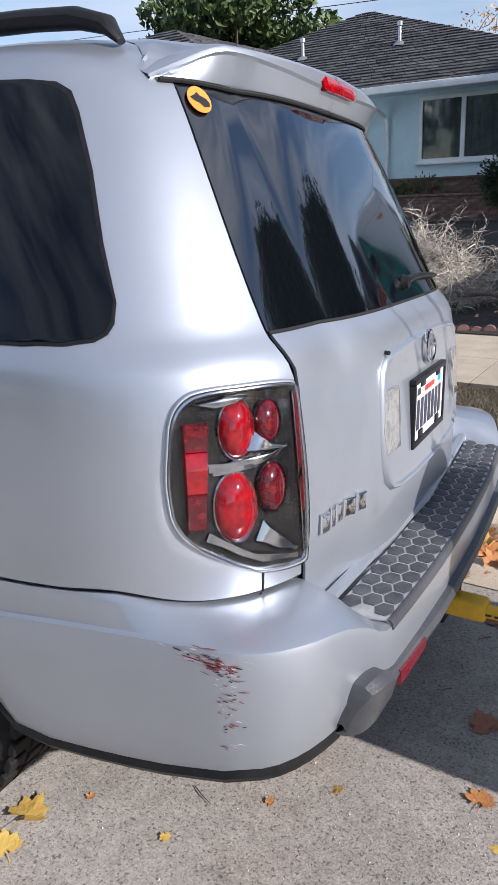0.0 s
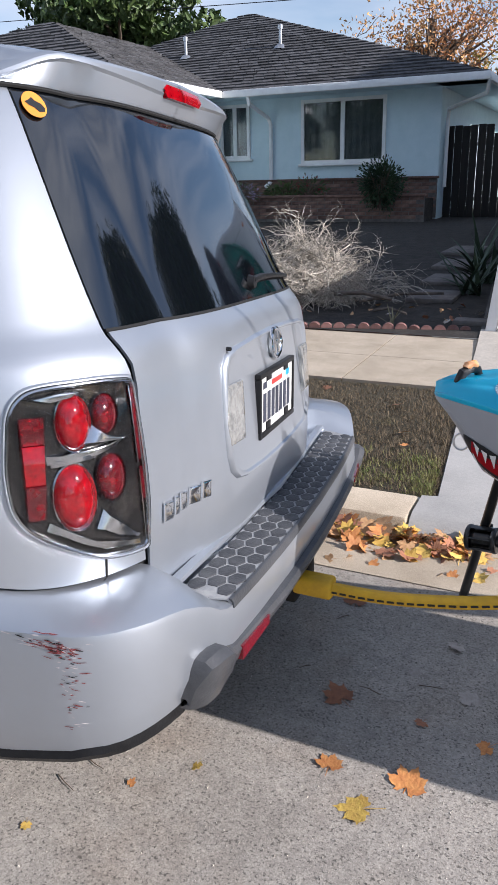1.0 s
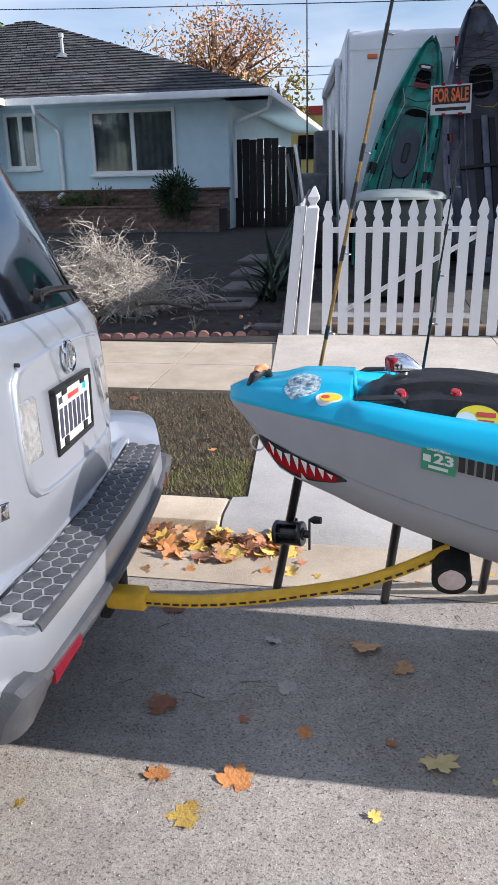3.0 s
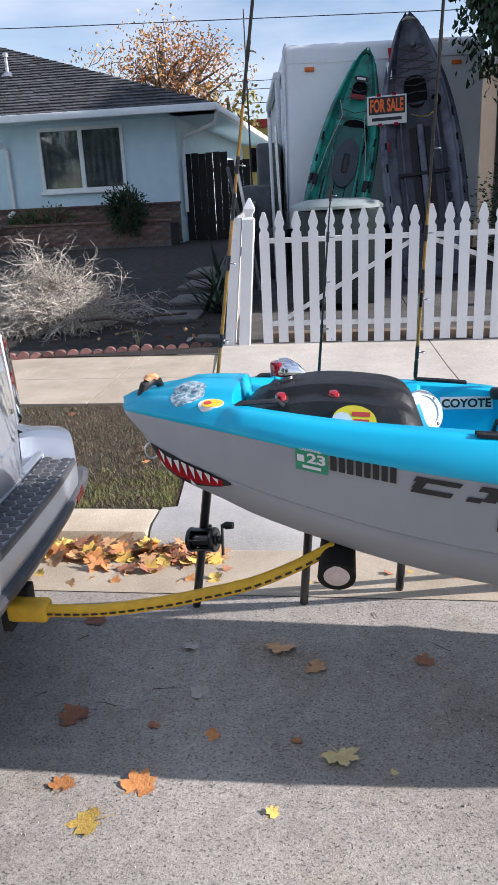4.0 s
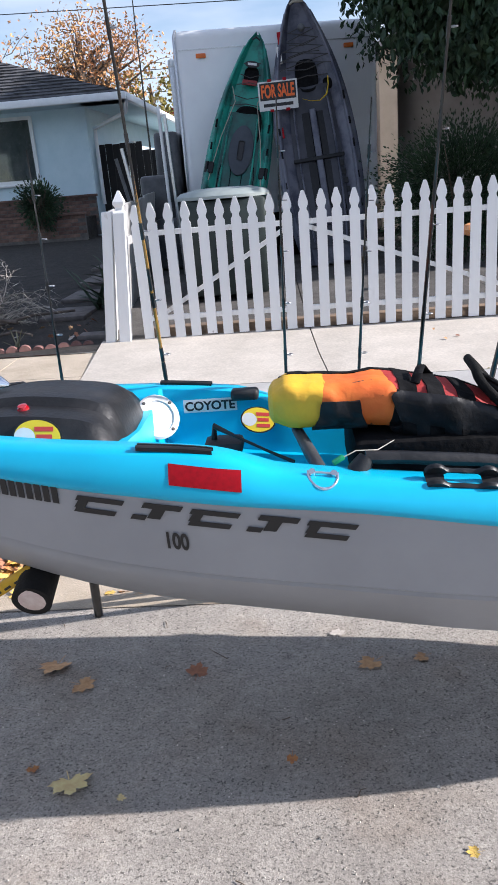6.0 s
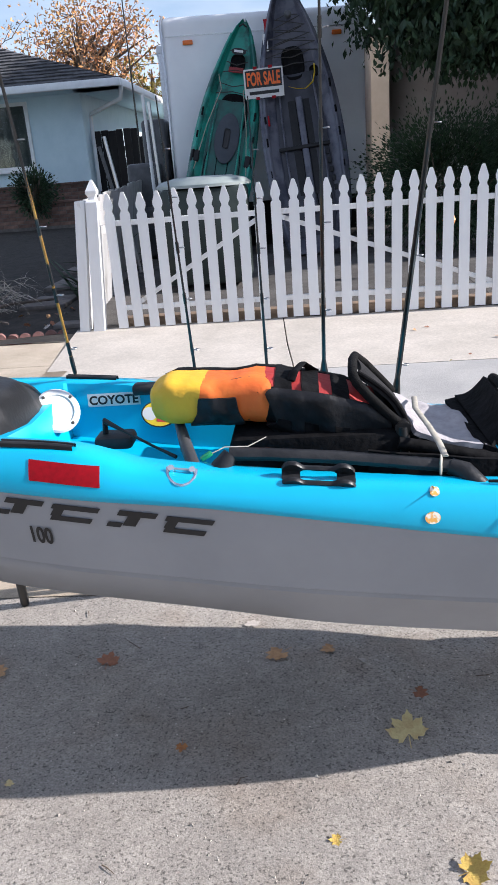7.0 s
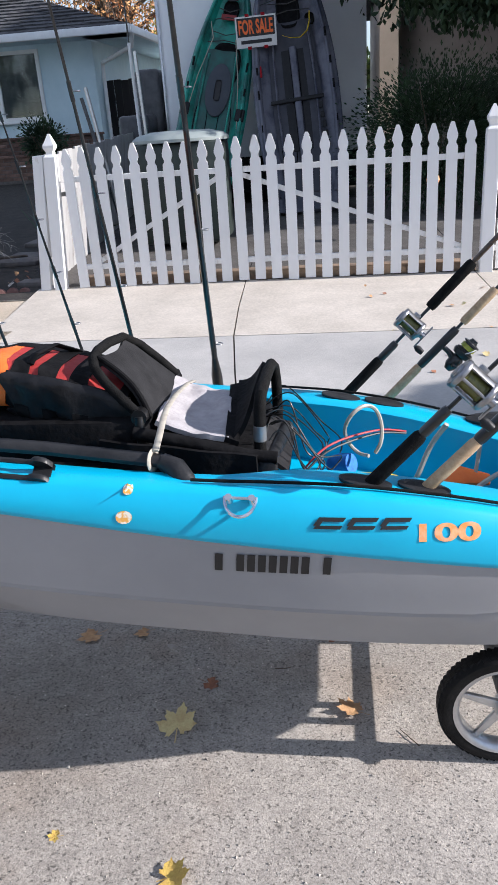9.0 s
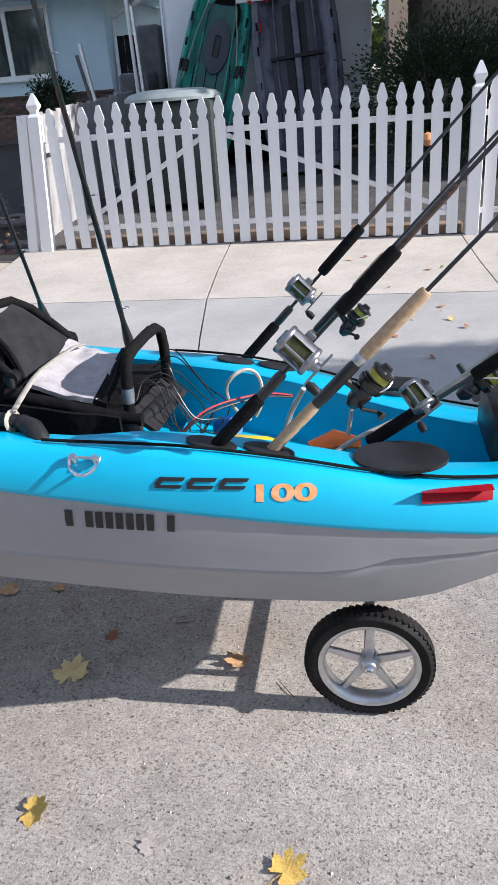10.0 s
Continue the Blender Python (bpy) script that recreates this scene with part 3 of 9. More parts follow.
for sg in (-1, 1):
    o = vw(LAMP, sg)
    lamp = part("tail_lamp", skin_patch(o, [(1.012, -0.002), (1.012, 0.004), (1.0, 0.0065), (0.985, 0.0065), (0.975, 0.004)]), M["silver"], car, "red and chrome tail lamp behind a clear lens")
    part("housing", skin_patch(o, [(0.985, 0.002), (0.9, 0.0018), (0.5, 0.0018), (0, 0.0018)]), M["lamp_dark"], lamp)
    part("trim_ring", skin_patch(o, [(0.97, 0.002), (0.965, 0.008), (0.945, 0.009), (0.925, 0.006), (0.92, 0.002)]), M["lamp_chrome"], lamp, "bright ring inside the lamp")
    for v, w, rs, rw, m in ((0.828, 1.006, 0.0215, 0.050, "red_bright"), (0.842, 0.869, 0.026, 0.062, "red_bright"), (0.774, 1.012, 0.018, 0.038, "red_deep"), (0.777, 0.892, 0.020, 0.046, "red_deep")):
        part("reflector_ring", skin_patch(ellipse(v, w, rs * 1.10, rw * 1.08, sg=sg), [(1, 0.002), (1, 0.006), (0.95, 0.0075), (0.9, 0.005), (0.85, 0.003)]), M["lamp_chrome" if m == "red_bright" else "lamp_dark"], lamp)
        part("bulb_lens", skin_patch(ellipse(v, w, rs, rw, sg=sg), [(1, 0.003), (0.92, 0.0085), (0.75, 0.0135), (0.5, 0.017), (0.25, 0.0185), (0, 0.019)]), M[m], lamp, "round red lens")
    for w0, w1, m in ((0.975, 1.022, "red_deep"), (0.902, 0.974, "red_bright"), (0.838, 0.901, "red_deep")):
        q = [(lerp([(0.838, 0.904), (1.022, 0.894)], w), w) for w in (w1, (w0 + w1) / 2, w0)] + [(lerp([(0.838, 0.884), (1.022, 0.866)], w), w) for w in (w0, (w0 + w1) / 2, w1)]
        part("side_reflector", skin_patch(vw(q, sg), [(1, 0.002), (1, 0.009), (0.93, 0.0105), (0, 0.0105)]), M[m], lamp)
    for q in (((0.872, 0.952), (0.80, 0.956), (0.755, 0.958), (0.735, 0.965), (0.755, 0.948), (0.80, 0.938), (0.872, 0.936)), ((0.868, 0.945), (0.80, 0.947), (0.80, 0.936), (0.868, 0.930)), ((0.80, 0.998), (0.775, 0.975), (0.725, 0.959), (0.735, 0.957), (0.79, 0.962), (0.82, 0.966)), ((0.80, 0.835), (0.77, 0.805), (0.725, 0.762), (0.735, 0.758), (0.78, 0.775), (0.815, 0.80)), ((0.885, 0.815), (0.85, 0.782), (0.80, 0.752), (0.73, 0.742), (0.73, 0.752), (0.80, 0.764), (0.85, 0.80), (0.88, 0.83)), ((0.885, 1.055), (0.84, 1.064), (0.80, 1.062), (0.82, 1.052), (0.86, 1.045))):
        part("chrome_fin", skin_patch(vw(q, sg), [(1, 0.002), (1, 0.006), (0.7, 0.012), (0, 0.013)]), M["lamp_chrome"], lamp)
    for v0, v1, wa, wb2, m in ((0.7035, 0.706, 0.75, 1.055, "lamp_chrome"), (0.714, 0.7165, 0.752, 0.89, "lamp_chrome"), (0.714, 0.7165, 0.905, 1.055, "lamp_chrome"), (0.707, 0.7135, 0.91, 1.05, "red_deep"), (0.707, 0.7135, 0.83, 0.895, "red_deep")):
        part("edge_bar", skin_patch(vw([(v0, wb2), (v1, wb2), (v1, (wa + wb2) / 2), (v1, wa), (v0, wa), (v0, (wa + wb2) / 2)], sg), [(1, 0.002), (1, 0.007), (0, 0.007)]), M[m], lamp)
    lens = part("lens", skin_patch(o, [(0.985, 0.0065), (0.965, 0.020), (0.9, 0.0235), (0.6, 0.0245), (0.3, 0.0245), (0, 0.0245)]), M["clear"], lamp, "clear outer lens")
    lens.visible_shadow = False
# plate garnish: a raised pressing, lamps at both ends, plate in the middle
GA = [(-0.372, 0.99), (-0.366, 1.03), (-0.345, 1.055), (-0.30, 1.066), (-0.15, 1.076), (0.0, 1.080), (0.15, 1.076), (0.30, 1.066), (0.345, 1.055), (0.366, 1.03), (0.372, 0.99), (0.378, 0.9), (0.374, 0.82), (0.36, 0.775), (0.33, 0.752), (0.28, 0.742), (0.15, 0.735), (0, 0.732), (-0.15, 0.735), (-0.28, 0.742), (-0.33, 0.752), (-0.36, 0.775), (-0.374, 0.82), (-0.378, 0.9)]
go = [(s_of(v, w) if abs(v) > 1e-6 else 0.0, w) for v, w in GA]
gar = part("plate_garnish", skin_patch(go, [(1.01, -0.002), (1.0, 0.004), (0.975, 0.009), (0.95, 0.008), (0.93, 0.002), (0.90, 0.001), (0.5, 0.001), (0, 0.001)]), M["silver"], car, "silver panel round the plate")
for sg in (-1, 1):
    q = [(sg * a, b) for a, b in ((0.272, 0.985), (0.362, 0.985), (0.372, 0.90), (0.366, 0.842), (0.278, 0.842), (0.274, 0.91))]
    part("reverse_lamp", skin_patch([(s_of(v, w), w) for v, w in q], [(1, 0.0), (1, 0.008), (0.93, 0.0105), (0.5, 0.011), (0, 0.011)]), M["frosted"], gar, "clear ribbed reverse lamp")
PV = -0.01
plate = part("licence_plate", box_bm(-0.445, PV - 0.152, 0.815, -0.437, PV + 0.152, 0.968), M["plate_white"], car, "white licence plate with navy characters")
fr = bmesh.new()
for b in ((PV - 0.163, 0.803, PV + 0.163, 0.819), (PV - 0.163, 0.963, PV + 0.163, 0.978), (PV - 0.163, 0.819, PV - 0.150, 0.963), (PV + 0.150, 0.819, PV + 0.163, 0.963)):
    box_bm(-0.449, b[0], b[1], -0.432, b[2], b[3], 0.003, bm=fr)
for b in ((PV - 0.10, 0.950, PV - 0.062, 0.965), (PV + 0.062, 0.950, PV + 0.10, 0.965), (PV - 0.105, 0.82, PV - 0.07, 0.84), (PV + 0.07, 0.82, PV + 0.105, 0.84)):
    box_bm(-0.439, b[0], b[1], -0.433, b[2], b[3], 0.002, bm=fr)
part("plate_frame", fr, M["black_plastic"], plate, "black plastic plate frame")
for k in range(7):
    v = PV - 0.128 + k * 0.0375
    part("plate_character", box_bm(-0.437, v, 0.842, -0.4355, v + 0.026, 0.920, 0.0008, 1), M["plate_ink"], plate)
part("plate_script", box_bm(-0.437, PV - 0.052, 0.931, -0.4355, PV + 0.045, 0.945, 0.0008, 1), M["ink_red"], plate)
for v, c in ((-0.128, "plate_ink"), (0.085, "kayak_blue")):
    part("plate_tab", box_bm(-0.437, PV + v, 0.932, -0.4355, PV + v + 0.03, 0.95, 0.0008, 1), M[c], plate)
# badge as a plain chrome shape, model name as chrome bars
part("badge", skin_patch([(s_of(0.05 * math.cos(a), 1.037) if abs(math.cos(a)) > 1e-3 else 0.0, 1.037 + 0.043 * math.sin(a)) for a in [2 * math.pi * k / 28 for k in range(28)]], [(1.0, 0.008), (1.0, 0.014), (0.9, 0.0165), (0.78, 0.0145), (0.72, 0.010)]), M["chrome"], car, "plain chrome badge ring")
for v in (-0.017, 0.017):
    part("badge_bar", skin_patch([(s_of(v + a, 1.037 + b), 1.037 + b) for a, b in ((-0.008, 0.033), (0.008, 0.033), (0.006, 0), (0.008, -0.033), (-0.008, -0.033), (-0.006, 0))], [(1, 0.008), (1, 0.013), (0.7, 0.015), (0, 0.015)]), M["chrome"], car)
part("badge_bar", skin_patch([(s_of(a, 1.037 + b) if abs(a) > 1e-6 else 0, 1.037 + b) for a, b in ((-0.015, 0.006), (0.015, 0.006), (0.015, -0.006), (-0.015, -0.006))], [(1, 0.008), (1, 0.0125), (0.7, 0.014), (0, 0.014)]), M["chrome"], car)
for k, (v, wd) in enumerate(((-0.65, 0.034), (-0.606, 0.016), (-0.580, 0.030), (-0.542, 0.036), (-0.498, 0.032))):
    q = [(v, 0.756), (v + wd, 0.753), (v + wd + 0.005, 0.790), (v + 0.005, 0.794)]
    part("name_bar", skin_patch([(s_of(a, b), b) for a, b in q], [(1, 0.0), (1, 0.007), (0.8, 0.009), (0, 0.009)]), M["chrome"], tg, "chrome bar of the model name")
# wiper
wp = part("wiper", tube_bm([body_pt(s_of(v, w), w, 0.012) for v, w in ((0.02, 1.20), (0.10, 1.205), (0.20, 1.203), (0.33, 1.196), (0.40, 1.19))], [0.011, 0.010, 0.0075, 0.0065, 0.0055], 8), M["black_plastic"], car, "black rear wiper")
part("wiper_hub", tube_bm([body_pt(s_of(0.02, 1.195), 1.195, 0.0), body_pt(s_of(0.02, 1.195), 1.195, 0.018)], [0.021, 0.016], 14), M["black_plastic"], wp)
part("key_nub", tube_bm([body_pt(s_of(-0.33, 1.068), 1.068, 0.0), body_pt(s_of(-0.33, 1.068), 1.068, 0.01)], 0.005, 8), M["black_plastic"], tg)


# bumper
def bump_col(kind, a):
    """One upright section of the bumper's near half: side sections by x, corner and rear ones by lateral place."""
    if kind == "x":
        x = a
        pv = 0.978 - 0.004 * max(0, (x + 0.75)) / 0.2
        g = body_pt(s_of_x(x, 0.70), 0.70, 0.0)
        wb = lerp([(-1.16, 0.56), (-1.13, 0.48), (-1.09, 0.41), (-1.045, 0.362), (-1.0, 0.348), (-0.70, 0.378), (-0.53, 0.412), (-0.40, 0.43)], x)
        top = 0.686 + edge_lift(s_of_x(x, 0.70))
        P, n, G = Vector((x, -pv, 0)), Vector((0, -1, 0)), Vector((x, g.y, 0))
        crease = lerp([(-1.16, 0.60), (-0.8, 0.638), (-0.55, 0.655)], x)
    else:
        x, v, nx, crease, top, wb, gx, gv = a
        if v > 0.71:
            gv = lerp([(0.715, 0.697), (0.80, 0.735), (0.88, 0.768), (0.94, 0.79), (0.968, 0.803)], v)
            gx = body_pt(s_of(-gv, 0.70), 0.70).x
            top += edge_lift(s_of(-gv, 0.70))
        P, n, G = Vector((x, -v, 0)), Vector((nx, -math.sqrt(1 - nx * nx), 0)), Vector((gx, -gv, 0))
    col = [G - n * 0.045 + Vector((0, 0, top - 0.004)), G + Vector((0, 0, top)), G + (P - G) * 0.45 + Vector((0, 0, top - (top - crease) * 0.22)), P - n * 0.012 + Vector((0, 0, crease + 0.006)), P - n * 0.003 + Vector((0, 0, crease + 0.001)), P + Vector((0, 0, crease - 0.010)), P + n * 0.003 + Vector((0, 0, crease - 0.07)),
           P + n * 0.0 + Vector((0, 0, (crease - 0.07) * 0.4 + wb * 0.6)), P - n * 0.008 + Vector((0, 0, wb + 0.03)), P - n * 0.016 + Vector((0, 0, wb))]
    return col


cols = [bump_col("x", x) for x in (-1.16, -1.12, -1.08, -1.04, -0.95, -0.85, -0.76, -0.68, -0.61, -0.55)]
for row in ((-0.52, 0.968, 0.2, 0.656, 0.686, 0.416, -0.567, 0.84), (-0.482, 0.952, 0.38, 0.657, 0.686, 0.420, -0.553, 0.815), (-0.453, 0.932, 0.58, 0.658, 0.686, 0.424, -0.545, 0.80), (-0.429, 0.905, 0.75, 0.658, 0.686, 0.428, -0.538, 0.785), (-0.410, 0.875, 0.86, 0.656, 0.686, 0.432, -0.53, 0.77), (-0.394, 0.84, 0.93, 0.654, 0.685, 0.436, -0.522, 0.755),
            (-0.379, 0.80, 0.97, 0.648, 0.684, 0.442, -0.515, 0.735), (-0.367, 0.765, 0.98, 0.636, 0.683, 0.456, -0.51, 0.715), (-0.356, 0.73, 0.985, 0.620, 0.68, 0.455, -0.505, 0.695), (-0.347, 0.70, 0.99, 0.600, 0.65, 0.462, -0.50, 0.685), (-0.341, 0.675, 0.99, 0.590, 0.612, 0.465, -0.495, 0.672), (-0.336, 0.65, 0.99, 0.588, 0.600, 0.465, -0.49, 0.65), (-0.325, 0.5, 0.995, 0.588, 0.600, 0.465, -0.48, 0.5), (-0.315, 0.3, 0.998, 0.588, 0.600, 0.465, -0.468, 0.3), (-0.31, 0.0, 1.0, 0.588, 0.60, 0.465, -0.46, 0.0)):
    cols.append(bump_col("v", row))
mir = [[Vector((p.x, -p.y, p.z)) for p in c] for c in cols[:-1]][::-1]
bumper = part("bumper", grid_bm(cols + mir), M["silver"], car, "silver rear bumper with red scrapes")
lip = [[c[-1] + Vector((0, 0, 0.004)), c[-1] * 1.0 + Vector((0.0, -0.006 if i < 10 else -0.004, -0.012)), c[-1] + Vector((0, 0.004, -0.026)), c[-1] + Vector((-0.005, 0.035, -0.028))] for i, c in enumerate(cols[2:17])]
part("bumper_lip", grid_bm(lip), M["black_plastic"], bumper, "dark plastic lower lip")
part("bumper_lip", grid_bm([[Vector((p.x, -p.y, p.z)) for p in r] for r in lip]), M["black_plastic"], bumper, "dark plastic lower lip")
# dark guard under the bumper's middle, with raised horns at its ends
gd = []
for v in [-0.806, -0.802, -0.795, -0.785, -0.77, -0.75, -0.725, -0.71, -0.695, -0.665, -0.6, -0.4, -0.2, 0, 0.2, 0.4, 0.6, 0.665, 0.695, 0.71, 0.725, 0.75, 0.77, 0.785, 0.795, 0.802, 0.806]:
    a = abs(v)
    x = lerp([(0, -0.288), (0.4, -0.298), (0.69, -0.328), (0.76, -0.346), (0.795, -0.360), (0.806, -0.380)], a)
    t = lerp([(0, 0.505), (0.64, 0.505), (0.68, 0.508), (0.71, 0.524), (0.73, 0.540), (0.772, 0.538), (0.79, 0.525), (0.802, 0.49), (0.806, 0.455)], a)
    b = lerp([(0, 0.44), (0.6, 0.437), (0.72, 0.425), (0.79, 0.424), (0.806, 0.430)], a)
    k = lerp([(0.68, 0.0), (0.71, 0.016), (0.73, 0.022), (0.772, 0.022), (0.79, 0.012), (0.806, 0.0)], a) if a > 0.68 else 0.0
    gd.append([Vector((x - 0.03, v, t + 0.004)), Vector((x - 0.004 + k * 0.5, v, t)), Vector((x + 0.004 + k, v, t - 0.012)), Vector((x - 0.004 + k, v, (t + b) / 2)), Vector((x - 0.03 + k, v, b)), Vector((x - 0.09, v, b - 0.004))])
guard = part("bumper_guard", grid_bm(gd), M["guard"], bumper, "grey plastic lower bumper guard", smooth=22)
for sg in (-1, 1):
    rr = [[Vector((lerp([(0, -0.288), (0.4, -0.298), (0.69, -0.322)], a) + o, sg * a, w)) for a, w in ((0.655, 0.499), (0.58, 0.499), (0.51, 0.499), (0.51, 0.476), (0.58, 0.472), (0.655, 0.466))] for o in (-0.01, 0.002)]
    bm = grid_bm(rr, close_v=True)
    bm.verts.ensure_lookup_table()
    bm.faces.new([bm.verts[6 + k] for k in range(6)])
    part("rear_reflector", bm, M["reflector_red"], guard, "red bumper reflector")
# step pad with hexagons
def step_pt(u, k, z=0.0):
    """A place on the step pad: u across the car, k from its front edge (0) to its rear edge (1)."""
    a = abs(u)
    xr = lerp([(0, -0.318), (0.3, -0.323), (0.5, -0.333), (0.655, -0.345)], a)
    xf = lerp([(0, -0.435), (0.3, -0.44), (0.5, -0.448), (0.68, -0.458)], a)
    return Vector((xf + (xr - xf) * k, u, 0.603 - 0.008 * k + z))


pad = part("step_pad", shell_bm([[step_pt(u * (1.03 - 0.04 * k), k, 0.007 if 0 < k < 1 else -0.004) for u in lin(-0.66, 0.66, 30)] for k in (-0.01, 0.03, 0.5, 0.96, 1.05)], 0.004), M["tread"], bumper, "dark step pad with a honeycomb pattern")
hx = bmesh.new()
for j in range(3):
    for i in range(24):
        u0 = -0.62 + i * 0.0545 + (0.027 if j % 2 else 0)
        if abs(u0) > 0.64:
            continue
        k0 = 0.19 + j * 0.305
        ring0, ring1, ring2 = [], [], []
        for c in range(6):
            an = math.pi / 6 + c * math.pi / 3
            for ring, rad, z in ((ring0, 0.0278, 0.0068), (ring1, 0.0268, 0.0088), (ring2, 0.0252, 0.0092)):
                ring.append(step_pt(u0 + rad * math.cos(an), k0 + rad / 0.118 * math.sin(an) * 0.76, z))
        g = grid_bm([ring0, ring1, ring2], close_v=True)
        g.verts.ensure_lookup_table()
        g.faces.new([g.verts[12 + q] for q in range(6)])
        join(hx, g)
part("pad_edge", shell_bm([[step_pt(u * 0.992, k, z) for u in lin(-0.66, 0.66, 30)] for k, z in ((0.98, 0.009), (1.03, 0.008), (1.07, 0.002), (1.085, -0.010))], 0.004), M["guard"], pad, "dark smooth edge of the pad")
part("honeycomb", hx, M["hex"], pad, "raised worn hexagons", kind="stuff")
part("tailgate_sill", tube_bm([(lerp([(0, -0.44), (0.68, -0.475)], abs(v)), v, 0.618) for v in lin(-0.69, 0.69, 20)], 0.016, 8, flat=0.6), M["silver"], bumper)


def bump_skin(k, w, off=0.001):
    """A place on the near side of the bumper: k along its upright sections."""
    i = min(int(k), len(cols) - 2)
    f = k - i

    def at(c):
        for a, b in zip(c[3:], c[4:]):
            if b.z <= w <= a.z:
                t = (a.z - w) / max(a.z - b.z, 1e-6)
                return a + (b - a) * t
        return c[5]
    p, q = at(cols[i]), at(cols[i + 1])
    n = (q - p).cross(Vector((0, 0, 1))).normalized()
    if n.y > 0:
        n = -n
    r = p + (q - p) * f + n * off
    return Vector((r.x, r.y, w))


rng = random.Random(4)
for nm, m, n, seed in (("red_scrape", "scrape_red", 80, 1), ("pale_scrape", "scrape_white", 60, 2), ("black_scrape", "ink_black", 26, 5)):
    rng = random.Random(seed)
    bm = bmesh.new()
    for i in range(n):
        if rng.random() < 0.72:
            k, w = rng.gauss(8.9, 0.55), rng.gauss(0.636, 0.008)
            w -= (k - 8.9) * 0.006
        else:
            k, w = rng.gauss(9.5, 0.35), rng.uniform(0.47, 0.615)
        ln, ht = rng.uniform(0.15, 0.6) * (1 if nm != "black_scrape" else 0.7), rng.uniform(0.0004, 0.0013)
        off = {"red_scrape": 0.0014, "pale_scrape": 0.001, "black_scrape": 0.0018}[nm]
        sl = rng.uniform(-0.006, 0.001)
        g = grid_bm([[bump_skin(k + ln * t, w + sl * t * ln * 2 + ht * e * (1 - abs(2 * t - 1) ** 2), off) for t in lin(0, 1, 4)] for e in (-1, 1)])
        join(bm, g)
    part(nm, bm, M[m], bumper, smooth=0, kind="stuff")
part("panel_seam", tube_bm([body_pt(s_of(-0.80, w), w, 0.0005) for w in lin(0.692, 0.734, 6)], 0.0022, 6), M["gap"], car)
# near fender with its wheel arch, wheels
XC = -1.43
fr_rows = []
for x in lin(-1.155, -1.87, 24):
    wa = 0.40 + math.sqrt(max(0.0, 0.435**2 - (x - XC) ** 2))
    fr_rows.append([Vector((x, -0.93, wa - 0.012)), Vector((x, -0.985, wa - 0.006)), Vector((x, -0.99, wa + 0.012)), Vector((x, -0.978, wa + 0.035)), Vector((x, -0.968, max(wa + 0.05, 0.72)))])
for sg in (-1, 1):
    part("fender", grid_bm([[Vector((p.x, -sg * p.y, p.z)) for p in r] for r in fr_rows]), M["silver"], car)
    part("sill", box_bm(-3.6, sg * 0.93 - 0.03, 0.30, -1.86, sg * 0.93 + 0.03, 0.70, 0.02), M["silver"], car)
    part("door", shell_bm([[body_pt(sg * s, w, 0.003) for s in lin(1.42, 1.98, 6)] for w in (0.70, 0.8, 0.92, 1.04, 1.1, 1.14)], 0.006), M["silver"], car)
part("bonnet", box_bm(-4.75, -0.9, 0.35, -3.5, 0.9, 1.08, 0.12, 3), M["silver"], car)
part("underbody", box_bm(-4.6, -0.78, 0.31, -0.64, 0.78, 0.46, 0.03), M["gap"], car)
for wx in (XC, -4.1):
    for sg in (-1, 1):
        wh = part("wheel", spun_bm([(0.22, -0.10), (0.26, -0.115), (0.32, -0.122), (0.355, -0.105), (0.367, -0.085), (0.37, 0), (0.367, 0.085), (0.355, 0.105), (0.32, 0.122), (0.26, 0.115), (0.22, 0.10)], pose(wx, sg * 0.835, 0.37, 90), 48), M["rubber"], car, "muddy black tyre")
        part("rim", spun_bm([(0, 0.06), (0.05, 0.07), (0.12, 0.055), (0.2, 0.06), (0.225, 0.09), (0.225, -0.09), (0.2, -0.06), (0, -0.06)], pose(wx, sg * 0.835, 0.37, 90), 32), M["alu"], wh)
        tr = bmesh.new()
        for i in range(44):
            an = 2 * math.pi * i / 44
            for y0, y1, sh in ((-0.115, -0.065, 0), (-0.05, 0.0, 0.07), (0.005, 0.05, 0), (0.065, 0.115, 0.07)):
                b = box_bm(-0.019, y0, 0.355, 0.019, y1, 0.3735, 0.003, 1)
                bmesh.ops.transform(b, matrix=pose(wx, sg * 0.835, 0.37) @ pose(0, 0, 0, 0, math.degrees(an + sh), 0), verts=b.verts[:])
                join(tr, b)
        part("tread", tr, M["rubber"], wh)
# tow hitch under the bumper
part("hitch", box_bm(-0.46, -0.035, 0.345, -0.33, 0.035, 0.405, 0.008), M["gap"], car, "black tow hitch")

# ---- kayak ----
M["hatch_black"] = mat("black_hatch_plastic", (0.015, 0.0155, 0.017), (0.038, 0.038, 0.040), 7, 0.40, spec=0.3, bump=0.15, bscale=90, ramp=(0.45, 0.75), rough2=0.65)
M["cream"] = mat("cream_webbing", (0.44, 0.41, 0.34), (0.34, 0.31, 0.26), 60, 0.8)
M["green_sticker"] = mat("green_sticker", (0.02, 0.26, 0.13), (0.03, 0.30, 0.15), 30, 0.45)
M["logo_yellow"] = mat("logo_yellow", (0.80, 0.58, 0.03), None, rough=0.4)
M["orange_print"] = mat("orange_print", (0.85, 0.30, 0.07), (0.8, 0.45, 0.25), 60, 0.5)
M["grey_print"] = mat("grey_blue_print", (0.30, 0.42, 0.47), (0.42, 0.52, 0.55), 90, 0.5)
M["peach"] = mat("peach_filler", (0.80, 0.40, 0.08), (0.85, 0.80, 0.68), 70, 0.6, ramp=(0.46, 0.54))
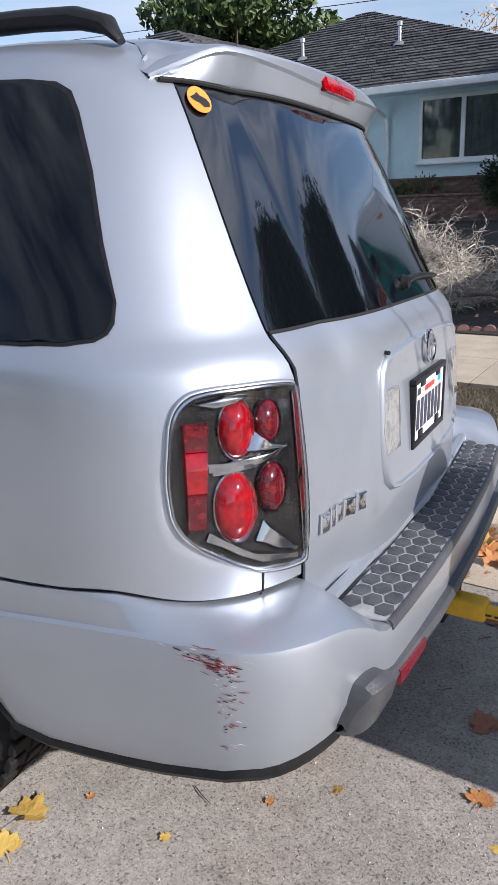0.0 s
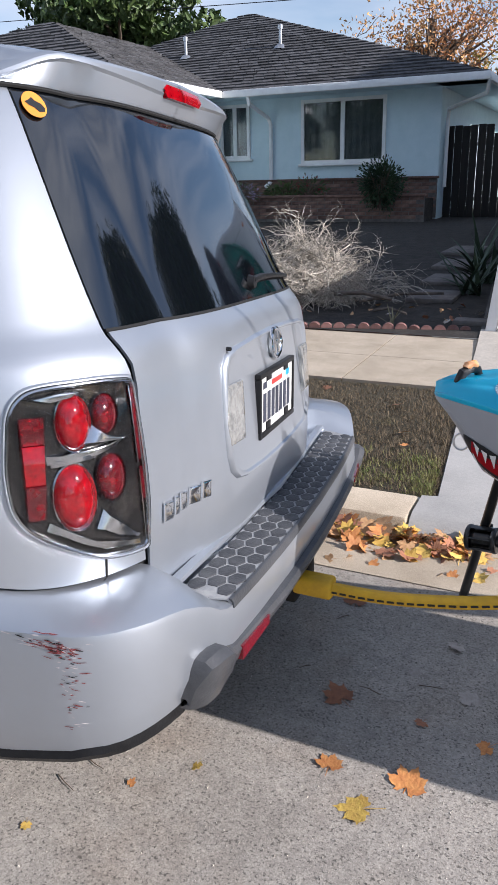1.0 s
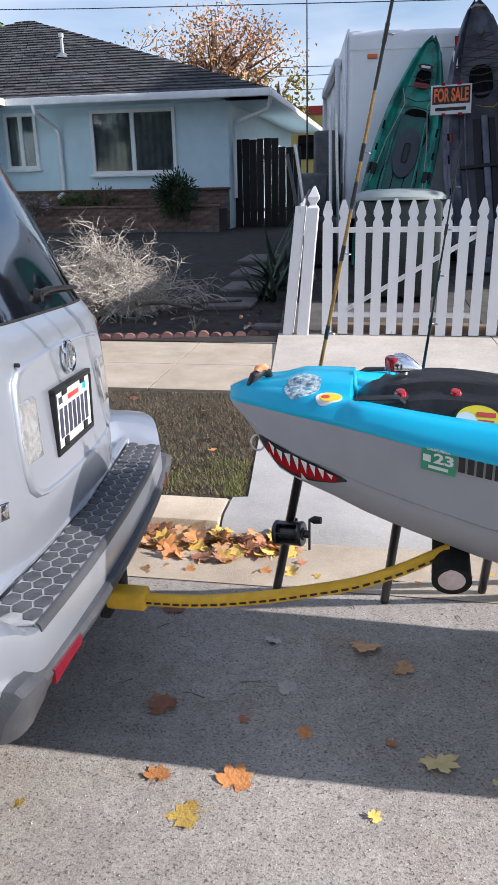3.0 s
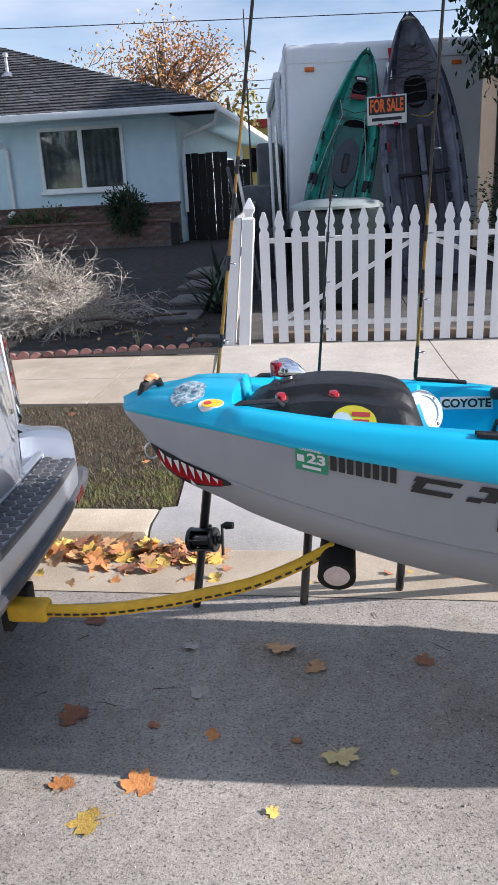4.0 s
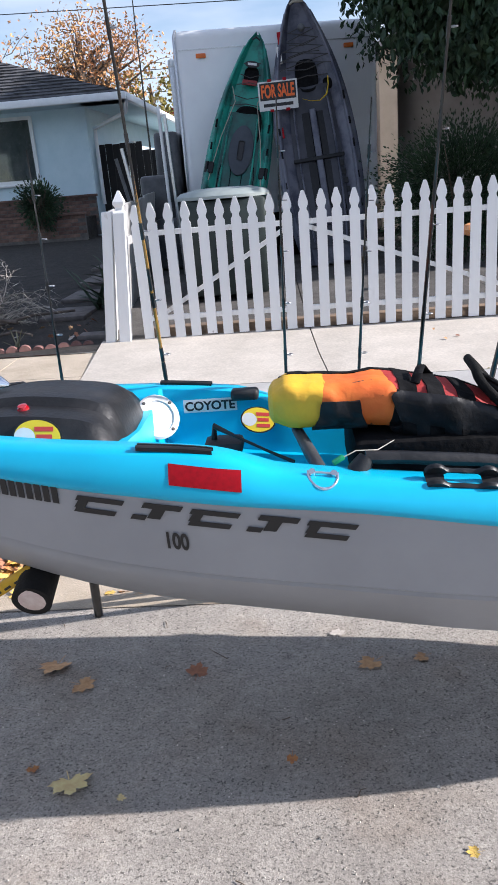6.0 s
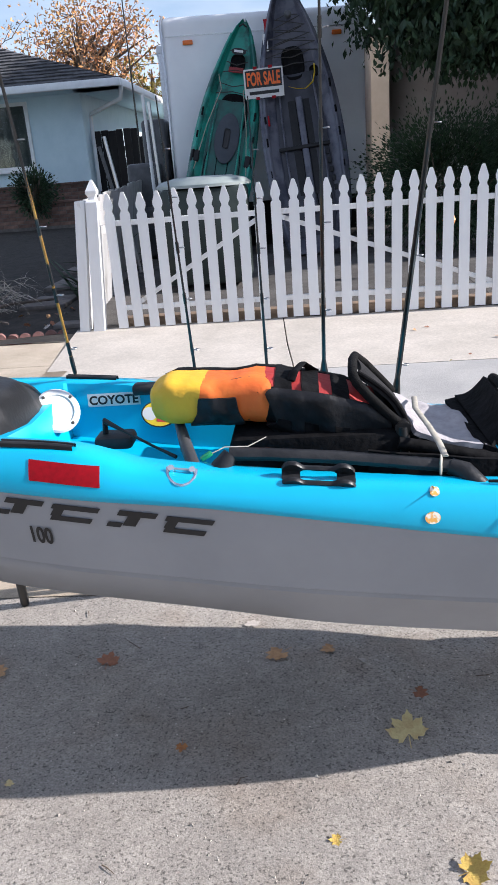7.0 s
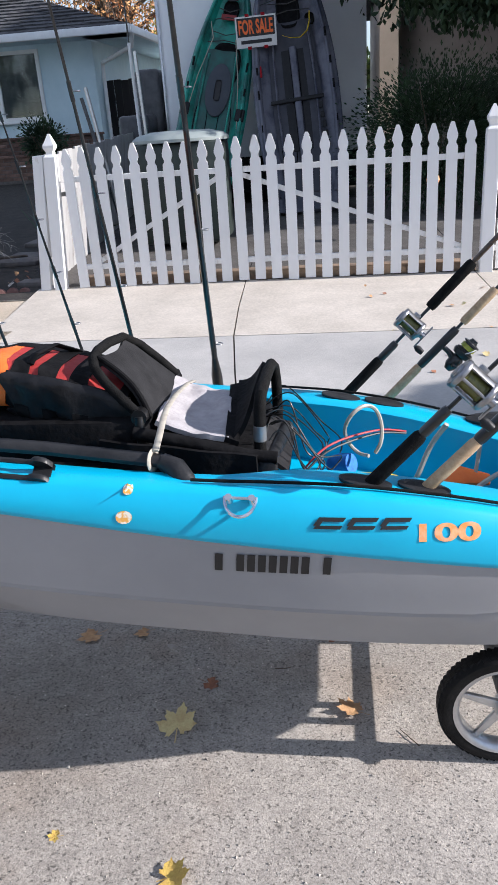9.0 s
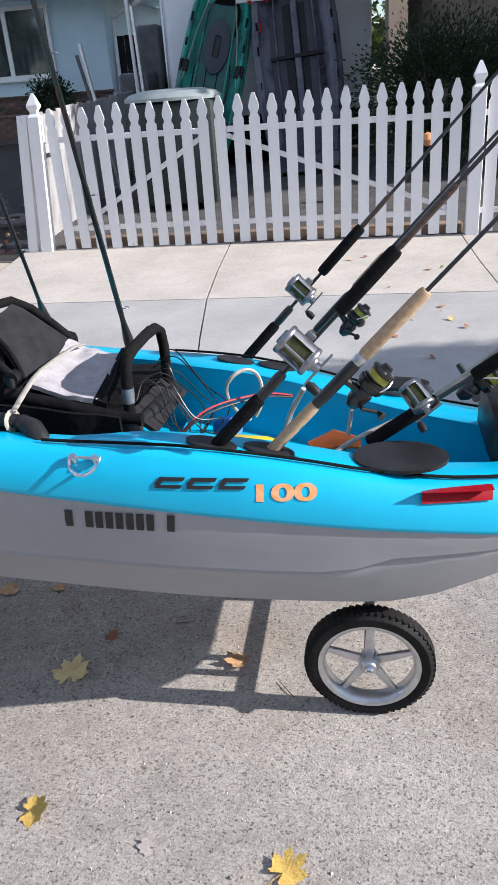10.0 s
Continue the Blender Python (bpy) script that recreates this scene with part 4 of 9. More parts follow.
M["cloth_grey"] = mat("grey_mesh_cloth", (0.33, 0.31, 0.32), (0.44, 0.42, 0.43), 30, 0.9, bump=0.5, bscale=35)
M["cloth_black"] = mat("black_cloth", (0.005, 0.005, 0.0055), (0.012, 0.012, 0.013), 20, 0.75, spec=0.08, bump=0.3, bscale=60)
M["cloth_dark"] = mat("dark_grey_cloth", (0.018, 0.018, 0.019), (0.030, 0.030, 0.032), 20, 0.8, spec=0.12, bump=0.2, bscale=200)
M["bag_yellow"] = mat("yellow_bag_cloth", (0.86, 0.50, 0.03), (0.76, 0.42, 0.03), 12, 0.6, bump=0.5, bscale=22)
M["bag_orange"] = mat("orange_bag_cloth", (0.86, 0.19, 0.025), (0.80, 0.14, 0.02), 12, 0.6, bump=0.5, bscale=22)
M["bag_red"] = mat("red_bag_cloth", (0.42, 0.03, 0.025), (0.30, 0.02, 0.018), 12, 0.65, bump=0.5, bscale=22)
M["bag_black"] = mat("black_bag_vinyl", (0.006, 0.006, 0.007), (0.018, 0.018, 0.02), 18, 0.40, spec=0.3, bump=0.7, bscale=16)
M["cork"] = mat("cork", (0.42, 0.28, 0.16), (0.56, 0.40, 0.25), 90, 0.8, bump=0.08, bscale=200)
M["bamboo"] = mat("amber_rod_blank", (0.36, 0.20, 0.03), (0.22, 0.11, 0.02), 30, 0.3, coat=0.6)
M["rod_black"] = mat("black_rod_blank", (0.006, 0.006, 0.0065), (0.014, 0.014, 0.014), 40, 0.35, coat=0.4)
M["foam_black"] = mat("black_foam_grip", (0.006, 0.006, 0.006), (0.012, 0.012, 0.012), 60, 0.8, spec=0.1, bump=0.3, bscale=300)
M["line"] = mat("yellow_fishing_line", (0.42, 0.43, 0.06), (0.30, 0.30, 0.04), 120, 0.4)
M["wire_red"] = mat("red_wire", (0.45, 0.03, 0.03), None, rough=0.4)
M["wire_clear"] = mat("clear_hose", (0.36, 0.34, 0.29), (0.46, 0.44, 0.38), 40, 0.2)
M["blue_line"] = mat("blue_cord", (0.01, 0.12, 0.45), (0.02, 0.2, 0.6), 90, 0.5)
M["pink_foam"] = mat("pale_pink_foam", (0.55, 0.42, 0.38), (0.65, 0.55, 0.5), 40, 0.9)

M["wrap_brown"] = mat("brown_thread_wrap", (0.10, 0.055, 0.03), (0.03, 0.02, 0.015), 90, 0.3, coat=0.5, stretch=(1, 1, 3))
M["spool_line"] = mat("olive_spool_line", (0.16, 0.16, 0.04), (0.08, 0.08, 0.03), 120, 0.4)
M["reel_metal"] = mat("worn_reel_metal", (0.36, 0.36, 0.37), (0.26, 0.26, 0.27), 60, 0.32, metal=0.9)
KY = 1.955
KH = [(-0.045, 0.015), (-0.03, 0.05), (0.0, 0.085), (0.06, 0.135), (0.15, 0.20), (0.3, 0.285), (0.45, 0.343), (0.7, 0.39), (0.95, 0.407), (1.25, 0.411), (1.55, 0.412), (1.85, 0.405), (2.15, 0.385), (2.45, 0.345), (2.7, 0.29), (2.9, 0.22), (3.0, 0.17)]
KS = [(-0.045, 0.925), (0.0, 0.93), (0.15, 0.926), (0.34, 0.911), (0.58, 0.873), (0.82, 0.838), (1.03, 0.808), (1.28, 0.78), (1.55, 0.738), (1.83, 0.692), (2.03, 0.662), (2.22, 0.632), (2.44, 0.597), (2.67, 0.562), (2.78, 0.545), (3.0, 0.525)]
KG = [(-0.045, 0.945), (0.0, 0.962), (0.15, 0.978), (0.34, 0.965), (0.59, 0.943), (0.83, 0.927), (1.00, 0.908), (1.07, 0.885), (1.13, 0.862), (1.37, 0.831), (1.84, 0.787), (2.03, 0.775), (2.15, 0.764), (2.34, 0.731), (2.49, 0.695), (2.62, 0.668), (2.75, 0.652), (3.0, 0.64)]
KK = [(-0.045, 0.918), (0.0, 0.880), (0.035, 0.838), (0.07, 0.780), (0.1, 0.745), (0.17, 0.716), (0.25, 0.690), (0.33, 0.658), (0.5, 0.605), (0.65, 0.558), (0.84, 0.512), (1.08, 0.472), (1.2, 0.452), (1.51, 0.399), (1.85, 0.366), (2.08, 0.344), (2.43, 0.321), (2.6, 0.323), (2.78, 0.386), (3.0, 0.47)]
HEEL = -0.072
kayak = thing("fishing_kayak", "cyan and grey plastic fishing kayak loaded with gear on a cart", "kayak")


def heel(p):
    return Vector((p[0], p[1], p[2] + HEEL * (p[1] - 1.56)))


def hull_half(x):
    h, s, k = lerp(KH, x), lerp(KS, x), lerp(KK, x)
    d = s - k
    c = lerp([(0, 0.0), (0.5, 0.02), (1.2, 0.05), (2.3, 0.06), (2.45, 0.01), (3.0, 0.0)], x)
    q = lerp([(0, 0.50), (1.2, 0.52), (1.6, 0.49), (2.3, 0.44), (2.40, 0.43), (2.46, 0.41), (2.56, 0.28), (2.7, 0.27), (3.0, 0.27)], x)
    return [(1.0 * h, s), (0.995 * h, s - 0.34 * q * d), (0.975 * h, s - 0.68 * q * d), (0.962 * h, s - q * d), (0.932 * h, s - (q + 0.02) * d), (0.936 * h, s - (q + 0.05) * d), ((0.925 - c * 0.5) * h, s - (q + 0.13) * d), (0.78 * h, s - 0.86 * d), (0.55 * h, s - 0.965 * d), (0.25 * h, k), (0, k - 0.004)]


def hull_row(x):
    half = hull_half(x)
    return [heel((x, KY - a, z)) for a, z in half] + [heel((x, KY + a, z)) for a, z in half[-2::-1]]


def floor_z(x):
    g, s = lerp(KG, x), lerp(KS, x)
    if x < 0.285:
        return g + 0.012
    if x < 0.775:
        return g - 0.055
    if x < 1.99:
        return s - 0.10
    if x < 2.86:
        return s - 0.07
    return g - 0.005


def deck_half(x):
    h, s, g, fl = lerp(KH, x), lerp(KS, x), lerp(KG, x), floor_z(x)
    if x < 0.285:
        return [(h, s - 0.002), (h + 0.006, s + 0.003), (h + 0.007, s + 0.012), (h * 0.97, s + 0.45 * (g - s)), (h * 0.88, g - 0.008), (h * 0.72, g), (h * 0.62, g + 0.004), (h * 0.55, fl + 0.008 * (x > 0.1)), (h * 0.35, fl + 0.014 * (x > 0.1)), (0, fl + 0.016 * (x > 0.1))]
    gw = lerp([(0.28, 0.05), (1.0, 0.06), (1.15, 0.075), (1.9, 0.06), (2.05, 0.10), (2.86, 0.10)], x)
    return [(h, s - 0.002), (h + 0.006, s + 0.003), (h + 0.007, s + 0.012), (h - 0.004, s + 0.5 * (g - s)), (h - 0.022, g - 0.012), (h - 0.038, g - 0.002), (h - 0.04 - gw, g), (h - 0.052 - gw, g - 0.008), (h - 0.07 - gw, fl + 0.02), (0, fl)]


def deck_row(x):
    half = deck_half(x)
    return [heel((x, KY - a, z)) for a, z in half] + [heel((x, KY + a, z)) for a, z in half[-2::-1]]


KX = [-0.045, -0.035, -0.02, 0.0, 0.03, 0.06, 0.1, 0.15, 0.2, 0.25, 0.284, 0.29, 0.33, 0.38, 0.45, 0.52, 0.6, 0.68, 0.74, 0.774, 0.785, 0.83, 0.9, 0.96, 1.0, 1.03, 1.06, 1.09, 1.12, 1.16, 1.22, 1.3, 1.4, 1.5, 1.6, 1.7, 1.8, 1.9, 1.97, 2.0, 2.02, 2.06, 2.12, 2.2, 2.3, 2.4, 2.48, 2.55, 2.65, 2.75, 2.84, 2.87, 2.93, 3.0]
hull = part("hull", grid_bm([hull_row(x) for x in KX] + [[heel((3.01, KY, 0.53))] * 21]), M["kayak_grey"], kayak, "grey lower hull", smooth=35)
deck = part("deck", grid_bm([deck_row(x) for x in KX] + [[heel((3.012, KY, 0.64))] * 19]), M["kayak_blue"], kayak, "cyan upper deck with moulded gunwales", smooth=45)


def near_skin(half, x, z, off=0.002):
    """A place on the near side of the hull or deck at a height."""
    pts = half(x)
    zz = [heel((x, KY - a, q)) for a, q in pts]
    for p, q in zip(zz, zz[1:]):
        if min(p.z, q.z) - 1e-6 <= z <= max(p.z, q.z) + 1e-6 and abs(p.z - q.z) > 1e-5:
            t = (p.z - z) / (p.z - q.z)
            r = p + (q - p) * t
            n = Vector((0, -(abs(q.z - p.z)), 0)) + Vector((0, 0, -(q.y - p.y) if half is hull_half else (q.y - p.y)))
            n.normalize()
            return Vector((r.x, r.y, r.z)) + n * off
    p = zz[0]
    return Vector((p.x, p.y - off, z))


def decal(name, half, x0, z0, x1, z1, m, parent, label="", slope=-0.155, off=0.002, slant=0.0, n=6):
    """A flat mark laid on the near side: from x0, z0 (at x0) to x1, z1, its lines following the sheer."""
    rows = [[near_skin(half, x + slant * (z - z0), z + slope * (x - x0), off) for x in lin(x0, x1, n)] for z in lin(z0, z1, 3)]
    return part(name, shell_bm(rows, 0.0012), M[m], parent, label, smooth=60)


def glyphs(text):
    """Built-in lettering as a flat bmesh, one unit high, with its width."""
    cu = bpy.data.curves.new("lettering", 'FONT')
    cu.body = text
    cu.offset = 0.034
    ob = new("lettering", cu)
    bpy.context.view_layer.update()
    me = bpy.data.meshes.new_from_object(ob.evaluated_get(bpy.context.evaluated_depsgraph_get()))
    bm = bmesh.new()
    bm.from_mesh(me)
    bpy.data.objects.remove(ob)
    bpy.data.curves.remove(cu)
    bpy.data.meshes.remove(me)
    xs, ys = [v.co.x for v in bm.verts], [v.co.y for v in bm.verts]
    hgt = max(ys) - min(ys)
    for v in bm.verts:
        v.co = Vector(((v.co.x - min(xs)) / hgt, (v.co.y - min(ys)) / hgt, 0))
    return bm, (max(xs) - min(xs)) / hgt


def lettered(name, text, half, x0, z0, width, height, m, parent, label="", slope=-0.155, off=0.003):
    bm, w = glyphs(text)
    for v in bm.verts:
        x, z = x0 + v.co.x / w * width, z0 + v.co.y * height
        v.co = near_skin(half, x, z + slope * (x - x0), off)
    return part(name, bm, M[m], parent, label, smooth=0)


# marks on the hull
st = decal("sticker", hull_half, 0.452, 0.843, 0.525, 0.898, "green_sticker", hull, "green registration sticker", off=0.003)
lettered("sticker_number", "23", hull_half, 0.478, 0.860, 0.042, 0.024, "plate_white", st, off=0.0062)
decal("sticker_code", hull_half, 0.468, 0.848, 0.51, 0.855, "plate_white", st, off=0.0055)
lettered("sticker_word", "CALIFORNIA", hull_half, 0.462, 0.890, 0.05, 0.0065, "plate_white", st, off=0.006)
decal("sticker_seal", hull_half, 0.456, 0.864, 0.472, 0.880, "plate_white", st, off=0.0055)
for k in range(8):
    decal("registration_bar", hull_half, 0.531 + k * 0.0187, 0.845 - k * 0.0029, 0.5445 + k * 0.0187, 0.884 - k * 0.0029, "ink_black", hull, off=0.0025, n=2)
for k in range(5):
    x = 0.705 + k * 0.118
    z = 0.806 - k * 0.0185
    for a, b, c, d in ((0.0, 0.098, 0.026, 0.036), (0.0, 0.085, 0.0, 0.010), (0.0, 0.022, 0.010, 0.026)) if k % 2 == 0 else ((0.02, 0.10, 0.024, 0.035), (0.035, 0.062, 0.0, 0.024), (0.0, 0.03, 0.0, 0.010)):
        decal("name_shape", hull_half, x + a + 0.25 * c, z + c, x + b + 0.25 * c, z + d, "ink_black", hull, off=0.0025, slant=0.7, n=3)
lettered("size_number", "100", hull_half, 0.893, 0.713, 0.046, 0.042, "ink_black", hull, off=0.0035)
for k in range(11):
    if k not in (1, 9):
        decal("owner_bar", hull_half, 1.892 + k * 0.0208, 0.620 - k * 0.0016, 1.907 + k * 0.0208, 0.658 - k * 0.0016, "ink_black", hull, off=0.0025, n=2, slope=-0.08, slant=0.1)
decal("reflective_tape", deck_half, 0.912, 0.858, 1.058, 0.898, "red_refl", deck, "red reflective tape strip", off=0.0006)
decal("reflective_tape", deck_half, 2.606, 0.627, 2.748, 0.661, "red_refl", deck, "red reflective tape strip", slope=-0.09, off=0.005)
for k in range(3):
    for c, d, a, b in ((0.0, 0.006, 0.0, 0.050), (0.013, 0.020, 0.006, 0.056), (0.006, 0.013, 0.0, 0.012)):
        decal("model_shape", deck_half, 2.085 + k * 0.062 + a, 0.704 - k * 0.005 + c, 2.085 + k * 0.062 + b, 0.704 - k * 0.005 + d, "ink_black", deck, slope=-0.08, slant=0.8, n=3)
lettered("model_number", "100", deck_half, 2.283, 0.664, 0.118, 0.034, "orange_print", deck, slope=-0.06, off=0.0015)
for x, z, r in ((1.728, 0.740, 0.016), (1.735, 0.785, 0.010)):
    rows = [[near_skin(deck_half, x + r * k * math.cos(2 * math.pi * a / 14), z + r * 0.75 * k * math.sin(2 * math.pi * a / 14), 0.0022) for a in range(14)] for k in (1, 0.8, 0.4, 0.01)]
    part("patch_spot", grid_bm(rows, close_v=True), M["peach"], deck, "peach filler spot")
# painted mouth at the bow: black field, red band, white points
def mouth_pt(u, v, off):
    """u along the mouth from bow to cheek, v across it from the lower to the upper lip."""
    x = 0.052 + 0.234 * u
    up = lerp([(0, 0.832), (0.25, 0.820), (0.5, 0.803), (0.85, 0.783), (1, 0.772)], u)
    lo = min(up - 0.004, max(lerp(KK, x) + 0.010, lerp([(0, 0.81), (0.2, 0.762), (0.45, 0.738), (0.7, 0.744), (1, 0.768)], u)))
    return near_skin(hull_half, x, lo + (up - lo) * v, off)


part("bow_mouth", shell_bm([[mouth_pt(u, v, 0.002) for u in lin(0, 1, 16)] for v in (0, 0.33, 0.66, 1)], 0.001), M["ink_black"], hull, "black painted mouth at the bow", smooth=60)
part("mouth_band", shell_bm([[mouth_pt(u, v, 0.0035) for u in lin(0.10, 0.9, 12)] for v in (0.16, 0.5, 0.86)], 0.001), M["red_refl"], hull, smooth=60)
for k in range(8):
    u = 0.12 + k * 0.095
    for b, t in ((0.92, 0.45),) if k % 4 else ((0.92, 0.45), (0.08, 0.40)):
        bm = bmesh.new()
        bm.faces.new([bm.verts.new(mouth_pt(min(u + d, 1), v, 0.009)) for d, v in ((0, b), (0.07, b), (0.06 if b > 0.5 else 0.0, t))])
        part("mouth_point", bm, M["plate_white"], hull, smooth=0)
# bow fittings
part("bow_handle", tube_bm([(0.016, 1.905, 0.915), (0.019, 1.905, 0.945), (0.028, 1.908, 0.968), (0.044, 1.925, 0.976), (0.056, 1.955, 0.968), (0.062, 1.97, 0.94)], [0.010, 0.012, 0.013, 0.012, 0.011, 0.010], 12), M["hatch_black"], kayak, "black bow handle")
part("handle_cap", tube_bm([(0.034, 1.912, 0.980), (0.036, 1.915, 0.984), (0.050, 1.938, 0.985), (0.053, 1.943, 0.980)], [0.009, 0.0115, 0.0115, 0.009], 12), M["orange_print"], kayak, "orange handle cap")
part("bow_ring", tube_bm([(0.04 + 0.019 * math.cos(a), 1.88, 0.794 + 0.022 * math.sin(a)) for a in lin(0.9, 2 * math.pi - 0.3, 20)], 0.0028, 8), M["alu"], kayak, "steel tow ring")


def flat_disc(name, c, rx, ry, m, parent, label="", tilt=(0, 0), h=0.003, n=32):
    """A round flat mark or plate lying on the deck, its plane tilted by slopes in x and y."""
    rows = [[Vector((c[0] + rx * k * math.cos(2 * math.pi * a / n), c[1] + ry * k * math.sin(2 * math.pi * a / n), c[2] + tilt[0] * rx * k * math.cos(2 * math.pi * a / n) + tilt[1] * ry * k * math.sin(2 * math.pi * a / n) + dz)) for a in range(n)] for k, dz in ((1, -h), (1, 0), (0.93, h * 0.2), (0.5, h * 0.2), (0.001, h * 0.2))]
    return part(name, grid_bm(rows, close_v=True), M[m], parent, label)



def deck_disc(name, x0, y0, rx, ry, off, m, parent, label=""):
    """A round sticker that follows the deck's form."""
    def at(x, y):
        i = max(k for k in range(len(KX) - 1) if KX[k] <= x)
        t = (x - KX[i]) / (KX[i + 1] - KX[i])
        pts = [(p[0] + (q[0] - p[0]) * t, p[1] + (q[1] - p[1]) * t) for p, q in zip(deck_half(KX[i]), deck_half(KX[i + 1]))]
        a = abs(KY - y)
        for (a0, z0), (a1, z1) in zip(pts[2:], pts[3:]):
            if a1 <= a <= a0:
                return heel((x, y, z0 + (z1 - z0) * (a0 - a) / max(a0 - a1, 1e-6))).z + off
        return heel((x, y, pts[-1][1])).z + off
    rows = [[Vector((x0 + rx * k * math.cos(2 * math.pi * q / 28), y0 + ry * k * math.sin(2 * math.pi * q / 28), at(x0 + rx * k * math.cos(2 * math.pi * q / 28), y0 + ry * k * math.sin(2 * math.pi * q / 28)) - (0.003 if k > 1 else 0))) for q in range(28)] for k in (1.001, 1.0, 0.85, 0.7, 0.55, 0.4, 0.25, 0.1, 0.001)]
    return part(name, grid_bm(rows, close_v=True), M[m], parent, label)


M["badge_print"] = mat("faded_round_print", (0.10, 0.22, 0.30), (0.58, 0.66, 0.68), 75, 0.5, ramp=(0.42, 0.58))
ds = deck_disc("round_sticker", 0.165, 1.83, 0.046, 0.062, 0.002, "badge_print", deck, "round sticker with faded blue-grey print")
deck_disc("sticker_ring", 0.165, 1.83, 0.034, 0.046, 0.0028, "grey_print", ds)
deck_disc("sticker_field", 0.165, 1.83, 0.031, 0.042, 0.0036, "badge_print", ds)
ds = deck_disc("oval_sticker", 0.236, 1.757, 0.032, 0.030, 0.002, "plate_white", deck, "yellow and white oval sticker")
deck_disc("sticker_field", 0.24, 1.757, 0.026, 0.024, 0.0028, "logo_yellow", ds)
deck_disc("sticker_mark", 0.228, 1.757, 0.010, 0.010, 0.0036, "ink_red", ds)
# black hatch cover with its ridge, latches, lights
hc = []
for x in lin(0.295, 0.775, 26):
    u = (x - 0.295) / 0.48
    top = lerp([(0, 0.935), (0.06, 0.962), (0.2, 0.978), (0.42, 0.992), (0.7, 0.983), (0.86, 0.965), (0.93, 0.93), (1, 0.845)], u)
    hw = lerp([(0, 0.16), (0.1, 0.195), (0.4, 0.215), (0.8, 0.225), (1, 0.22)], u)
    base = lerp(KG, x) - 0.055
    rid = 0.012 if 0.12 < u < 0.93 else 0.0
    half = [(hw + 0.012, base), (hw, base + 0.02), (hw - 0.012, top - 0.045), (hw - 0.032, top - 0.022), (hw - 0.06, top - 0.016), (hw * 0.55, top - 0.012), (hw * 0.48, top + rid - 0.004), (hw * 0.38, top + rid), (0, top + rid)]
    hc.append([heel((x, 1.965 - a, z)) for a, z in half] + [heel((x, 1.965 + a, z)) for a, z in half[-2::-1]])
hatch = part("hatch_cover", grid_bm(hc), M["hatch_black"], kayak, "scuffed black bow hatch cover", smooth=35)
for y0 in (1.745, 2.175):
    part("latch", tube_bm([heel((0.285, y0, 0.955)), heel((0.31, y0 + 0.01, 0.972)), heel((0.40, y0 + 0.02, 0.975)), heel((0.415, y0 + 0.02, 0.962))], [0.012, 0.010, 0.009, 0.008], 8, flat=0.6), M["hatch_black"], hatch, "black hatch latch")
for x, y in ((0.405, 1.80), (0.535, 1.82)):
    flat_disc("light_base", heel((x, y, 0.974)), 0.019, 0.019, "hatch_black", hatch, "", (0, 0.3), 0.004)
    part("deck_light", spun_bm([(0.015, 0.0), (0.015, 0.006), (0.011, 0.013), (0.0, 0.015)], Matrix.Translation(heel((x, y, 0.974))) @ pose(0, 0, 0, 14), 18), M["red_lens"], hatch, "small red deck light")
nav = thing("navigation_light", "chrome bow navigation light with red lens", "boat light")
bm = bmesh.new()
rows = []
for u in lin(0, 1, 10):
    r = lerp([(0, 0.022), (0.25, 0.024), (0.6, 0.019), (1, 0.006)], u)
    hgt = lerp([(0, 0.040), (0.3, 0.042), (0.7, 0.026), (1, 0.006)], u)
    rows.append([Vector((0.388 + 0.07 * u, 1.955 + r * math.cos(a), 0.985 + hgt * math.sin(a))) for a in lin(0, math.pi, 14)])
part("shell", grid_bm(rows), M["chrome"], nav, "chrome teardrop housing")
part("lens", spun_bm([(0.0215, 0.0), (0.0215, 0.030), (0.019, 0.035), (0, 0.037)], pose(0.386, 1.955, 0.982), 24), M["red_lens"], nav, "red lens")
part("base", spun_bm([(0.03, -0.004), (0.03, 0.003), (0, 0.004)], pose(0.40, 1.955, 0.979), 24), M["chrome"], nav)


def oval_logo(name, c, u, v, ru, rv, parent, label):
    """A plain oval mark with a dark rim on a slanted face spanned by u and v."""
    c, u, v = Vector(c), Vector(u).normalized(), Vector(v).normalized()
    n = u.cross(v)
    if n.y > 0:
        n = -n
    def ring(k, off, sq=1.0, du=0.0):
        return [c + u * (ru * k * math.cos(2 * math.pi * a / 30) + du) + v * rv * k * sq * math.sin(2 * math.pi * a / 30) + n * off for a in range(30)]
    o = part(name, grid_bm([ring(1, -0.002), ring(1, 0.002), ring(0.01, 0.002)], close_v=True), M["ink_black"], parent, label)
    part("logo_field", grid_bm([ring(0.92, 0.0022), ring(0.92, 0.003), ring(0.01, 0.003)], close_v=True), M["logo_yellow"], o)
    for i, (a, b, m) in enumerate(((0.42, 0.5, "ink_red"), (0.0, 0.42, "ink_red"), (-0.45, 0.5, "ink_red"))):
        q = [c + u * ru * (0.28 + s * b) + v * rv * (a + t) + n * 0.0038 for s, t in ((-0.75, -0.13), (0.75, -0.13), (0.75, 0.13), (-0.75, 0.13))]
        bm = bmesh.new()
        bm.faces.new([bm.verts.new(p) for p in q])
        part("logo_bar", bm, M[m], o, smooth=0)
    part("logo_shape", grid_bm([ring(0.42, 0.0036, 1.2, -0.5 * ru), ring(0.01, 0.0036, 1.2, -0.5 * ru)], close_v=True), M["plate_white"], o)
    return o


